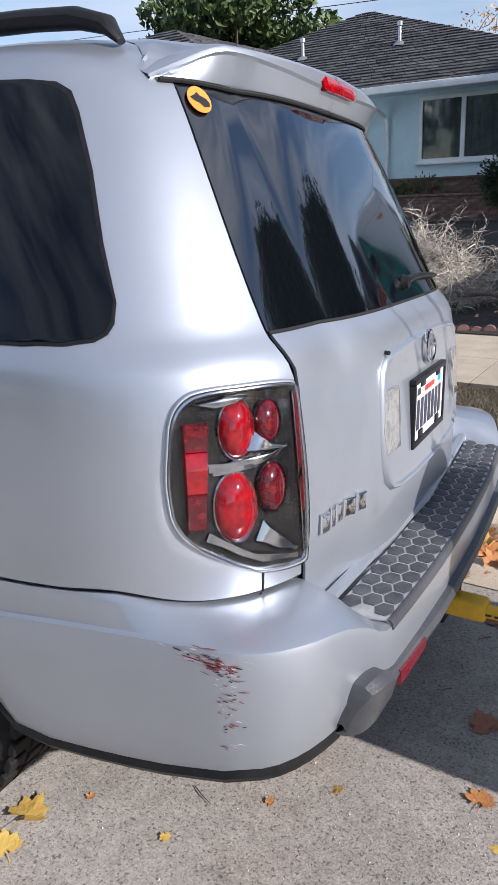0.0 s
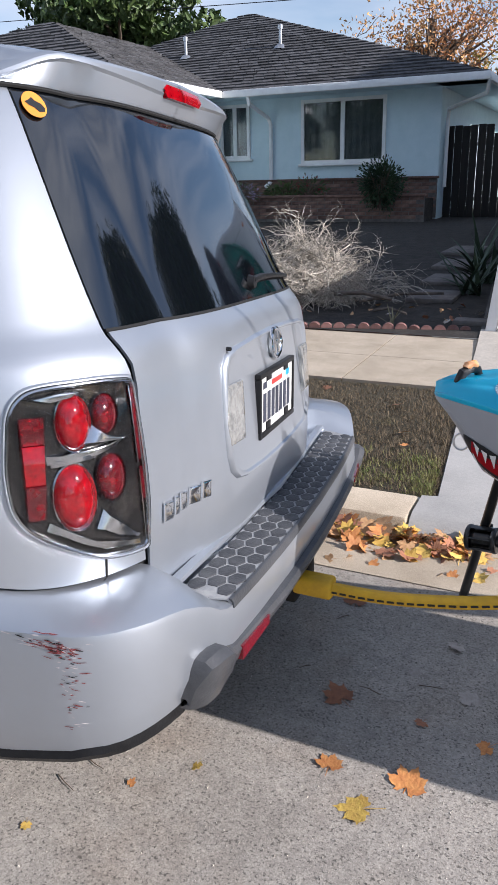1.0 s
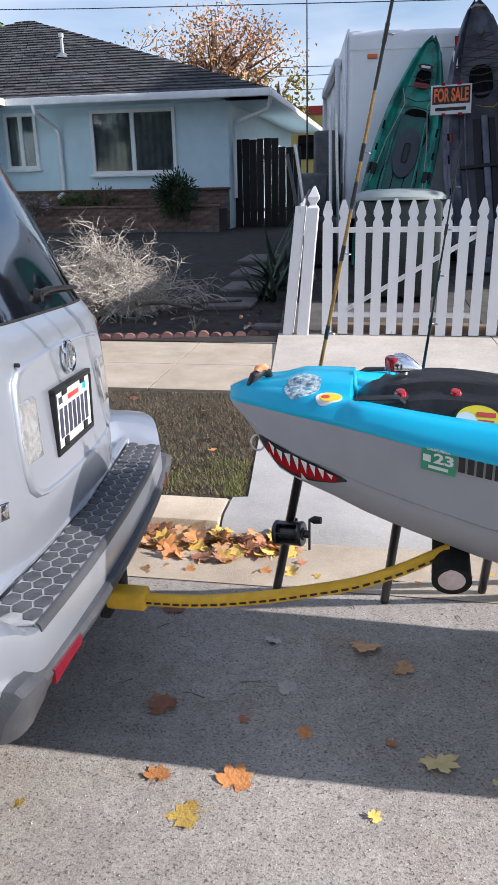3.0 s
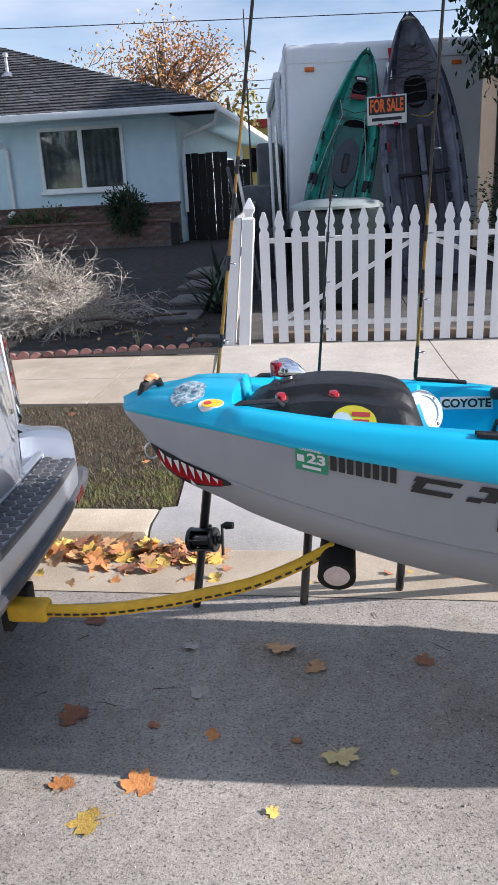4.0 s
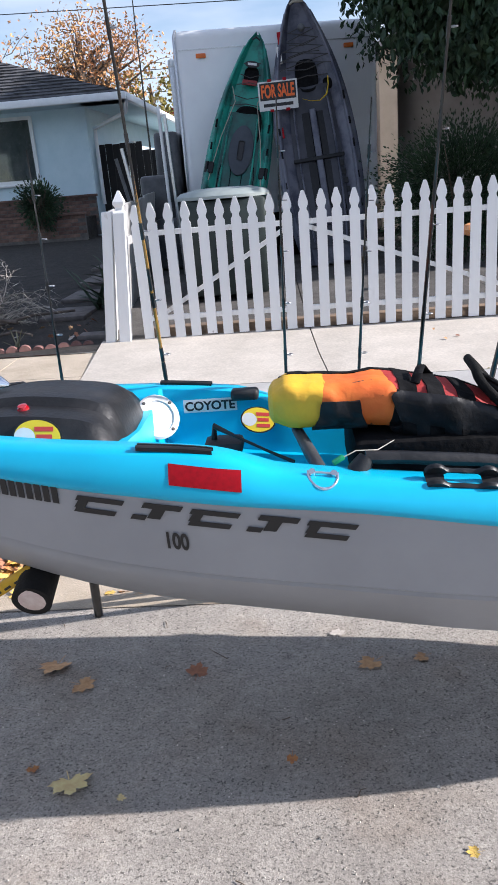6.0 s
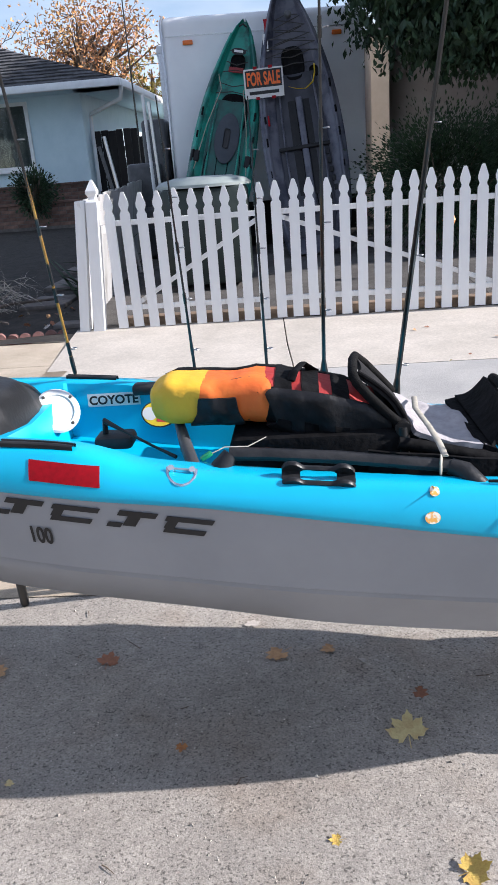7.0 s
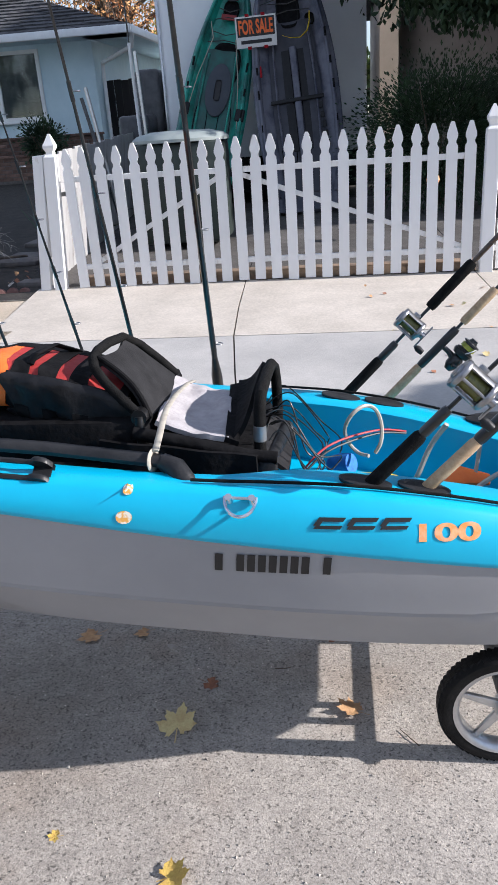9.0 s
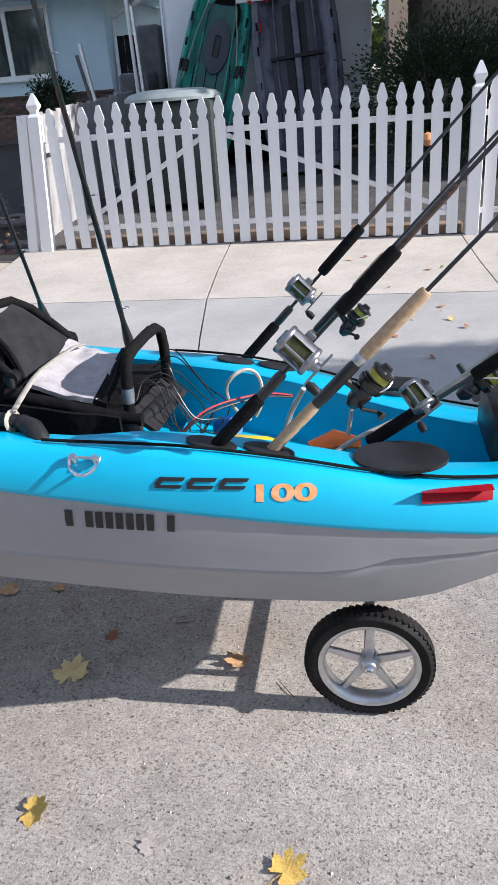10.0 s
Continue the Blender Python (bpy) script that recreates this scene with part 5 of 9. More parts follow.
oval_logo("oval_logo", heel((0.585, 1.748, 0.925)), (1, 0, -0.06), (0, 0.35, 0.94), 0.058, 0.042, hatch, "yellow oval logo sticker")
# bow well: round white port, name plate sticker, holders
port = part("round_port", spun_bm([(0.062, -0.006), (0.064, 0.004), (0.058, 0.010), (0.046, 0.011), (0.044, 0.006), (0.0, 0.007)], Matrix.Translation((0.785, 2.13, 0.825)) @ pose(0, 0, 0, 62, 0, 35), 32), M["plate_white"], kayak, "round white screw hatch")
for k in range(4):
    an = k * math.pi / 2 + 0.6
    part("screw", spun_bm([(0.005, 0), (0.004, 0.003), (0, 0.003)], Matrix.Translation((0.785, 2.13, 0.825)) @ pose(0, 0, 0, 62, 0, 35) @ pose(0.053 * math.cos(an), 0.053 * math.sin(an), 0.0105), 10), M["ink_black"], port)


def wall_pt(x, z, off=0.0):
    """A place on the far inner wall of the cockpit."""
    h = lerp(KH, x)
    gw = lerp([(0.28, 0.05), (1.0, 0.06), (1.15, 0.075), (1.9, 0.06), (2.05, 0.10), (2.86, 0.10)], x)
    g, fl = lerp(KG, x), floor_z(x)
    t = (g - z) / max(g - fl, 0.01)
    return heel((x, KY + h - 0.055 - gw - 0.02 * t - off, z))


lab = part("name_sticker", shell_bm([[wall_pt(x, z, 0.003) for x in lin(0.843, 0.998, 6)] for z in (0.849, 0.887)], 0.001), M["plate_white"], kayak, "white sticker with black lettering")
bm, w = glyphs("COYOTE")
for v in bm.verts:
    v.co = wall_pt(0.848 + v.co.x / w * 0.145, 0.8545 + v.co.y * 0.027, 0.0055)
part("sticker_word", bm, M["ink_black"], lab, smooth=0)
oval_logo("oval_logo", (1.06, 2.18, 0.785), (1, 0, -0.1), (0, 0.5, 0.86), 0.05, 0.038, kayak, "yellow oval logo sticker")
part("rod_rest", box_bm(0.985, 2.20, 0.835, 1.065, 2.245, 0.868, 0.012, 3), M["hatch_black"], kayak, "black moulded holder")
part("mount_block", box_bm(0.93, 1.95, 0.765, 1.03, 2.03, 0.80, 0.012), M["hatch_black"], kayak, "black mount block")
part("mount_arm", tube_bm([(0.955, 1.99, 0.80), (0.96, 1.98, 0.838), (1.02, 1.95, 0.815), (1.10, 1.90, 0.79), (1.16, 1.86, 0.775)], [0.008, 0.008, 0.004, 0.0035, 0.005], 8), M["hatch_black"], kayak)
for y, x0, x1 in ((1.598, 0.845, 1.0), (2.292, 0.775, 0.925)):
    part("gear_track", grid_bm([[heel((x, y + dy, lerp(KG, x) + dz)) for x in lin(x0, x1, 8)] for dy, dz in ((-0.014, -0.002), (-0.014, 0.006), (-0.010, 0.009), (-0.005, 0.009), (-0.004, 0.006), (0.004, 0.006), (0.005, 0.009), (0.010, 0.009), (0.014, 0.006), (0.014, -0.002))]), M["hatch_black"], kayak, "black gear track")
# side fittings
rail = part("side_rail", tube_bm([heel(p) for p in ((1.315, 1.665, 0.859), (1.40, 1.665, 0.854), (1.55, 1.665, 0.840), (1.70, 1.665, 0.820), (1.785, 1.665, 0.809))], 0.0165, 10, flat=0.85), M["hatch_black"], kayak, "black scuffed side rail")
part("rail_foot", tube_bm([heel(p) for p in ((1.29, 1.648, 0.795), (1.298, 1.655, 0.835), (1.318, 1.665, 0.858))], [0.030, 0.024, 0.018], 10), M["hatch_black"], rail)
part("rail_foot", tube_bm([heel(p) for p in ((1.782, 1.665, 0.809), (1.81, 1.655, 0.798), (1.838, 1.630, 0.772), (1.845, 1.615, 0.755))], [0.018, 0.023, 0.022, 0.015], 10), M["hatch_black"], rail)


def handle_pt(x, t, o):
    """A place on the carry handle: t across the gunwale's shoulder, o out of it."""
    return heel((x, 1.545 + 0.058 * t - 0.57 * o, lerp(KG, x) - 0.036 + 0.040 * t + 0.82 * o))


hd = bmesh.new()
HX = lin(1.428, 1.579, 24)
for t0, rise in ((0.60, 0.022), (1.10, 0.030)):
    rows = []
    for x in HX:
        e = min(1.0, abs(x - 1.5035) / 0.0755)
        top = rise * lerp([(0, 0.62), (0.42, 0.62), (0.55, 0.95), (0.75, 1.0), (0.92, 0.75), (1, 0.35)], e)
        low = lerp([(0, rise * 0.62 - 0.008), (0.42, rise * 0.62 - 0.008), (0.58, 0.0), (1, -0.004)], e)
        rows.append([handle_pt(x, t0 - 0.05, low), handle_pt(x, t0 - 0.06, top - 0.002), handle_pt(x, t0 + 0.02, top), handle_pt(x, t0 + 0.10, top - 0.002), handle_pt(x, t0 + 0.11, low)])
    join(hd, grid_bm(rows, close_v=True))
for xa, xb in ((1.428, 1.466), (1.541, 1.579)):
    join(hd, grid_bm([[handle_pt(x, t, 0.006) for x in lin(xa, xb, 4)] for t in (0.5, 0.56, 1.1, 1.2)]))
part("carry_handle", hd, M["hatch_black"], kayak, "black side carry handle")
for x, tc in ((1.222, 0.86), (1.95, 0.46)):
    dr = part("dee_ring", tube_bm([handle_pt(x + 0.030 * math.cos(a), tc + 0.040 * math.sin(a) / 0.07, 0.006) for a in lin(math.pi * 0.97, math.pi * 2.03, 18)], 0.0034, 8), M["chrome"], kayak, "bright steel deck ring")
    part("ring_bar", tube_bm([handle_pt(x + d, tc, 0.008) for d in (-0.026, 0.026)], 0.003, 8), M["alu"], dr)
    for d in (-0.022, 0.022):
        part("ring_foot", tube_bm([handle_pt(x + d, tc, -0.002), handle_pt(x + d, tc, 0.012)], [0.009, 0.007], 12), M["chrome"], dr)
# edging cord, round deck plates, holders at the stern
part("bungee", tube_bm([heel((x, KY - lerp(KH, x) + 0.055, lerp(KG, x) + 0.006)) for x in lin(1.85, 2.95, 16)], 0.0035, 8), M["foam_black"], kayak, "black elastic cord")
part("bungee", tube_bm([heel((x, KY + lerp(KH, x) - 0.045, lerp(KG, x) + 0.006)) for x in lin(1.95, 2.95, 16)], 0.0035, 8), M["foam_black"], kayak, "black elastic cord")
flat_disc("deck_plate", heel((2.565, 1.735, 0.705)), 0.098, 0.062, "hatch_black", kayak, "oval black deck plate", (0.0, 0.06), 0.008)
flat_disc("deck_plate", heel((2.56, 2.235, 0.705)), 0.098, 0.05, "hatch_black", kayak, "oval black deck plate", (0.0, -0.06), 0.008)
for x, y in ((2.185, 1.665), (2.30, 1.68), (2.135, 2.255), (2.25, 2.25)):
    flat_disc("rod_holder", heel((x, y, lerp(KG, x) + 0.004)), 0.052, 0.026, "hatch_black", kayak, "black flush rod holder", (-0.2, 0), 0.006)
part("stern_handle", tube_bm([heel(p) for p in ((2.80, 1.93, 0.69), (2.80, 1.95, 0.735), (2.83, 2.0, 0.745), (2.86, 2.06, 0.735), (2.87, 2.07, 0.69))], 0.014, 10), M["hatch_black"], kayak, "black stern handle")

# ---- seat ----
seat = thing("folding_chair", "folded black and grey mesh chair strapped down in the kayak", "chair")
part("seat_base", tube_bm([heel(p) for p in ((1.30, 1.80, 0.70), (1.40, 1.80, 0.72), (1.70, 1.79, 0.70), (1.90, 1.80, 0.675), (1.985, 1.81, 0.655))], [0.03, 0.045, 0.05, 0.05, 0.035], 10), M["cloth_black"], seat)
part("seat_deck", box_bm(1.32, 1.80, 0.66, 1.96, 2.22, 0.735, 0.03), M["cloth_black"], seat)
part("seat_side", shell_bm([[heel((x, 1.775 + 0.004 * math.sin(x * 40), z - 0.12 * (x - 1.7))) for x in lin(1.62, 1.96, 14)] for z in (0.665, 0.72, 0.77, 0.81)], 0.01), M["cloth_black"], seat)
NT, NB, FT, FB = (1.606, 1.878, 0.982), (1.722, 1.832, 0.852), (1.614, 2.065, 0.988), (1.715, 2.13, 0.872)
bk = []
for u in lin(0, 1, 10):
    a, b = Vector(NT).lerp(Vector(NB), u), Vector(FT).lerp(Vector(FB), u)
    dip = Vector((0.014, 0, 0.006)) * math.sin(math.pi * u)
    bk.append([heel(a.lerp(b, w) + dip * (1 - w) ** 2 * 1.2 + Vector((0.012, 0, -0.008)) * math.sin(math.pi * w)) for w in lin(0, 1, 9)])
part("backrest", shell_bm(bk, 0.012), M["cloth_dark"], seat, "dark grey padded backrest")
part("backrest_hem", tube_bm([r[0] for r in bk], 0.006, 8), M["cloth_black"], seat)
part("backrest_frame", tube_bm([heel(p) for p in ((1.715, 2.14, 0.872), (1.680, 2.125, 0.915), (1.640, 2.10, 0.962), (1.612, 2.06, 0.990), (1.602, 1.98, 0.994), (1.597, 1.91, 0.990), (1.595, 1.875, 0.978), (1.602, 1.855, 0.962), (1.628, 1.838, 0.932), (1.665, 1.826, 0.895), (1.70, 1.818, 0.862))], 0.0115, 12), M["foam_black"], seat, "black tube frame")
part("frame_knuckle", tube_bm([heel((1.702, 1.805, 0.858)), heel((1.702, 1.84, 0.858))], 0.018, 12), M["rod_black"], seat)
part("frame_post", tube_bm([heel((1.702, 1.81, 0.86)), heel((1.705, 1.80, 0.80)), heel((1.705, 1.80, 0.72))], 0.011, 10), M["rod_black"], seat)
pd = []
for u in lin(0, 1, 18):
    a, b = Vector((1.735, 1.825, 0.846)).lerp(Vector((1.895, 1.815, 0.806)), u), Vector((1.717, 2.13, 0.868)).lerp(Vector((1.862, 2.13, 0.837)), u)
    pd.append([heel(a.lerp(b, w) + Vector((0, 0, -0.014 * math.sin(math.pi * u) + 0.008 * math.sin(2.5 * math.pi * w + 3 * u) * (0.6 + u) * 0.6 + 0.006 * noise.noise(Vector((u * 5, w * 7, 2.0)))))) for w in lin(0, 1, 20)])
part("seat_pad", shell_bm(pd, 0.012), M["cloth_grey"], seat, "creased pale grey mesh pad")
part("pad_band", shell_bm([[heel(Vector((1.888 + 0.03 * u, 1.813, 0.808 - 0.012 * u)).lerp(Vector((1.855 + 0.03 * u, 2.135, 0.841 + 0.006 * u)), w)) for w in lin(0, 1, 10)] for u in lin(0, 1, 4)], 0.012), M["cloth_black"], seat)
part("seat_wing", shell_bm([[heel(Vector((1.912, 1.82, 0.796)).lerp(Vector((1.882, 2.13, 0.845)), w).lerp(Vector((1.957, 1.868, 0.893)).lerp(Vector((1.955, 2.095, 0.905)), w), u) - Vector((0, 0, 0.016 * math.sin(math.pi * u)))) for w in lin(0, 1, 12)] for u in lin(0, 1, 8)], 0.010), M["cloth_black"], seat, "black cloth wing")
part("front_hoop", tube_bm([heel(p) for p in ((1.96, 1.838, 0.74), (1.96, 1.84, 0.80), (1.963, 1.843, 0.868), (1.966, 1.856, 0.893), (1.968, 1.89, 0.902), (1.968, 2.0, 0.908), (1.968, 2.085, 0.905), (1.972, 2.115, 0.89), (1.975, 2.12, 0.85), (1.975, 2.12, 0.74))], 0.0135, 12), M["foam_black"], seat, "foam-covered front hoop")
part("hoop_tape", tube_bm([heel((1.96, 1.84, 0.79)), heel((1.9612, 1.8405, 0.825))], 0.0148, 12), M["alu"], seat, "silver tape wrap")
for z0, y0 in ((0.815, 1.795), (0.775, 1.79)):
    part("side_tube", tube_bm([heel((1.69, y0, z0 + 0.012)), heel((1.80, y0, z0 - 0.012)), heel((1.93, y0 + 0.004, z0 - 0.045)), heel((2.0, y0 + 0.006, z0 - 0.055))], 0.015, 10), M["cloth_black"], seat)
part("front_bar", tube_bm([heel((1.965, 1.80, 0.735)), heel((1.985, 1.90, 0.74)), heel((2.0, 2.1, 0.735))], 0.016, 10), M["hatch_black"], seat)
part("side_plate", box_bm(1.945, 1.785, 0.665, 2.0, 1.81, 0.745, 0.012), M["hatch_black"], seat)
part("front_panel", shell_bm([[heel((1.96 + 0.06 * u, 1.84 + 0.30 * w, 0.765 - 0.05 * u)) for w in lin(0, 1, 4)] for u in (0, 0.5, 1)], 0.01), M["cloth_dark"], seat)
strap = [heel(p) for p in ((1.772, 1.66, 0.833), (1.768, 1.72, 0.848), (1.760, 1.80, 0.862), (1.755, 1.86, 0.866), (1.752, 1.96, 0.866), (1.762, 2.05, 0.869), (1.768, 2.10, 0.862))]
M["connector_green"] = mat("green_connector", (0.02, 0.42, 0.18), None, rough=0.4)
thing("wire_connector", "small green wire connector lying by the footwell", "connector", box_bm(-0.014, -0.006, -0.005, 0.014, 0.006, 0.005, 0.002), M["connector_green"], at=Matrix.Translation(Vector((1.259, 1.70, 0.835))) @ pose(0, 0, 0, 0, -25, 20))
thing("cable", "thin pale wire from the green connector", "cable", tube_bm([Vector((1.259, 1.70, 0.835)), Vector((1.259, 1.70, 0.835)) + Vector((0.04, 0.02, 0.012)), Vector((1.259, 1.70, 0.835)) + Vector((0.09, 0.05, 0.0)), Vector((1.259, 1.70, 0.835)) + Vector((0.13, 0.08, 0.01))], 0.0014, 6), M["wire_clear"])
thing("tie_strap", "cream webbing strap tied over the seat", "strap", tube_bm(strap, 0.0075, 8, flat=0.35), M["cream"])
thing("tie_strap", "cream webbing strap knotted round the rail", "strap", tube_bm([heel((1.764 + 0.004 * math.cos(a), 1.665 + 0.021 * math.cos(a), 0.811 + 0.020 * math.sin(a))) for a in lin(0, 2 * math.pi, 14)], 0.006, 8, flat=0.5), M["cream"])

# ---- dry bag on the seat ----
bag = thing("dry_bag", "yellow, orange and black soft fishing bag", "bag")


def bag_pt(x, a, k=1.0):
    """The bag's skin at the place x and the angle a round it."""
    top = lerp([(1.12, 0.975), (1.15, 0.990), (1.22, 0.986), (1.30, 0.982), (1.36, 0.988), (1.45, 0.974), (1.53, 0.958), (1.60, 0.936), (1.67, 0.905)], x)
    bot = lerp([(1.12, 0.885), (1.16, 0.872), (1.38, 0.868), (1.42, 0.845), (1.5, 0.83), (1.7, 0.80)], x)
    hw = lerp([(1.12, 0.095), (1.16, 0.115), (1.3, 0.12), (1.5, 0.13), (1.67, 0.12)], x)
    c, s = math.cos(a), math.sin(a)
    e = 0.52
    wr = 1 + 0.06 * noise.noise(Vector((x * 20, a * 2.2, 3.1))) + 0.03 * noise.noise(Vector((x * 55, a * 5, 7.7)))
    return heel((x, 1.962 + hw * k * wr * math.copysign(abs(c) ** e, c), (top + bot) / 2 + (top - bot) / 2 * k * wr * math.copysign(abs(s) ** e, s)))


def bag_panel(name, x0, x1, a0, a1, m, label="", k=1.0, nx=16, na=14, t=0.006):
    return part(name, shell_bm([[bag_pt(x, a, k) for a in lin(a0, a1, na)] for x in lin(x0, x1, nx)], t), M[m], bag, label, smooth=60)


P = math.pi
part("bag_core", grid_bm([[bag_pt(x, 2 * P * k / 28, 0.97) for k in range(28)] for x in lin(1.12, 1.67, 26)], close_v=True), M["bag_black"], bag)
part("end_cap", grid_bm([[bag_pt(1.12 + d, 2 * P * k / 28, q) for k in range(28)] for q, d in ((1.0, 0.0), (0.93, -0.006), (0.7, -0.014), (0.01, -0.016))], close_v=True), M["bag_yellow"], bag)


def bag_cut(name, x0, x1, a0, a1, m, label="", k=1.0, nx=16, na=14, t=0.006):
    """A panel whose ends run slanted or curved: x0 and x1 are functions of the angle."""
    return part(name, shell_bm([[bag_pt(x0(a) + (x1(a) - x0(a)) * u, a, k) for a in lin(a0, a1, na)] for u in lin(0, 1, nx)], t), M[m], bag, label, smooth=60)


def seam1(a):
    return 1.243 - 0.012 * max(0.0, a - P * 0.7)


def seam2(a):
    return 1.398 + 0.012 * math.sin(3 * a)


bag_cut("yellow_panel", lambda a: 1.118, seam1, -0.1, P + 0.75, "bag_yellow", "yellow end panel")
bag_cut("orange_panel", lambda a: seam1(a) - 0.003, seam2, -0.1, P + 0.75, "bag_orange", "orange middle panel")
bag_cut("red_panel", lambda a: seam2(a) - 0.003, lambda a: 1.65, 0.0, P - 0.10, "bag_red", "red top panel")
bag_cut("black_patch", lambda a: 1.207 + 0.03 * max(0.0, 1 - (a - P + 0.2) / 0.8), lambda a: 1.338 - 0.02 * max(0.0, 1 - (a - P + 0.2) / 0.8), P - 0.12, P + 0.72, "bag_black", "black scuffed wear patch", k=1.025)
bag_cut("black_flap", lambda a: 1.402 + 0.012 * math.sin(8 * a), lambda a: 1.68, P - 0.50, P + 0.9, "bag_black", "black lower flap", k=1.045, nx=24)
for x0 in (1.412, 1.475, 1.545):
    bag_panel("strap", x0, x0 + 0.04, 0.3, P + 0.1, "cloth_black", "black webbing strap", k=1.035, nx=4)
    bag_panel("strap_end", x0 + 0.003, x0 + 0.037, P + 0.1, P + 0.6, "cloth_black", "", k=1.06, nx=4)
bag_panel("top_gusset", 1.13, 1.64, 0.9, P / 2 - 0.1, "cloth_black", "black zip gusset", k=1.02, nx=20, na=6)
part("carry_loop", tube_bm([bag_pt(1.45, P / 2 + 0.5, 1.03), bag_pt(1.458, P / 2 + 0.3, 1.10) + Vector((0, 0, 0.012)), bag_pt(1.478, P / 2, 1.10) + Vector((0, 0, 0.02)), bag_pt(1.50, P / 2 - 0.2, 1.08), bag_pt(1.51, P / 2 - 0.3, 1.0)], 0.012, 8, flat=0.35), M["cloth_black"], bag, "black carry loop")
part("flap_piping", tube_bm([bag_pt(x, P - 0.50, 1.05) for x in lin(1.405, 1.678, 16)], 0.004, 6), M["cloth_black"], bag)
thing("tackle_tray", "black tackle box under the bag", "box", box_bm(1.30, 1.80, 0.68, 1.72, 2.2, 0.835, 0.02), M["cloth_black"])
thing("paddle_clip", "grey tube clip with a green lure", "clip", tube_bm([heel((1.225, 1.74, 0.80)), heel((1.20, 1.80, 0.835)), heel((1.17, 1.90, 0.87))], [0.016, 0.016, 0.013], 10), M["guard"])
thing("fishing_lure", "small bright green fishing lure", "lure", tube_bm([heel((1.235, 1.70, 0.815)), heel((1.255, 1.70, 0.822)), heel((1.275, 1.70, 0.816))], [0.004, 0.009, 0.005], 8), mat("green_lure", (0.02, 0.5, 0.2), None, rough=0.4))

# ---- rods ----
def rod(label, base, top, r0, r1, m, butt=0.0, bm_mat="rod_black", guides=(), bands=(), grip=None, grip_m="foam_black", handle_r=0.0165):
    """A fishing rod from its butt to its tip: blank, butt grip, line guides."""
    base, top = Vector(base), Vector(top)
    d = top - base
    o = thing("fishing_rod", label, "fishing rod", group="fishing rods")
    at = lambda k: base + d * k
    part("blank", tube_bm([at(butt), at(0.3 + 0.7 * butt), at(0.7), at(1.0)], [r0, r0 * 0.8 + r1 * 0.2, r0 * 0.45 + r1 * 0.55, r1], 8), M[m], o)
    if butt:
        part("butt", tube_bm([at(0), at(0.01), at(butt * 0.95), at(butt + 0.01)], [handle_r * 0.8, handle_r, handle_r, r0], 10), M[bm_mat], o, "black butt grip")
    side = d.normalized().cross(Vector((0, 1, 0))).normalized()
    for k in guides:
        rr = 0.012 * (1.15 - k * 0.7)
        c = at(k) - side * (rr + r0 * 0.8)
        g = part("guide", tube_bm([c + rr * (Vector((0, 1, 0)) * math.cos(a) + side * math.sin(a)) for a in lin(0, 2 * P, 14)], 0.0017, 6), M["reel_metal"], o)
        part("wrap", tube_bm([at(k - 0.009), at(k + 0.009)], (r0 * (1 - k) + r1 * k) + 0.0022, 8), M["rod_black"], g)
    for k0, k1, rad, mm in bands:
        part("grip", tube_bm([at(k0), at(k0 + 0.004), at(k1 - 0.004), at(k1)], [rad * 0.85, rad, rad, rad * 0.8], 12), M[mm], o)
    return o


def lean(xb, xt, z1, y0=2.66, k=0.39, zb=-0.05):
    """Foot and tip of a rod that stands in the gutter and leans on the kayak's far gunwale."""
    return (xb, y0, zb), (xt, y0 - k * (z1 - zb), z1)


G5 = (0.36, 0.48, 0.59, 0.69, 0.78, 0.86, 0.93)
rod("amber boat rod with black butt leaning on the kayak", *lean(-0.011, 0.429, 2.25, 2.48, 0.273, -0.042), 0.0058, 0.0022, "bamboo", 0.40, guides=(0.47, 0.57, 0.68, 0.79, 0.90), bands=((0.62, 0.65, 0.0054, "rod_black"), (0.74, 1.0, 0.0042, "rod_black")))
rod("thin black rod leaning on the kayak", *lean(0.397, 0.534, 1.54, 2.52, 0.235, -0.042), 0.006, 0.0016, "rod_black", 0.40, guides=G5)
rod("amber boat rod with black wraps leaning on the kayak", *lean(0.762, 0.806, 2.35, 2.65, 0.318), 0.0052, 0.0018, "bamboo", 0.36, guides=(0.42, 0.49, 0.57, 0.66, 0.76, 0.87), bands=((0.385, 0.41, 0.0066, "rod_black"), (0.50, 0.53, 0.0050, "rod_black"), (0.58, 1.0, 0.0040, "rod_black")))
rod("thin black rod leaning on the kayak", *lean(1.112, 1.166, 1.60, 2.80, 0.437), 0.0055, 0.0016, "rod_black", 0.42, guides=G5)
rod("thin black rod leaning on the kayak", *lean(1.341, 1.383, 1.58, 2.87, 0.503), 0.0055, 0.0016, "rod_black", 0.42, guides=G5)
rod("black rod leaning on the kayak", *lean(1.525, 1.56, 2.2, 2.74, 0.40), 0.006, 0.0018, "rod_black", 0.40, guides=G5)
rod("sturdy black rod leaning on the kayak", *lean(1.719, 1.854, 2.4, 2.84, 0.487), 0.0085, 0.003, "rod_black", 0.33, guides=(0.36, 0.5, 0.63, 0.76, 0.88))


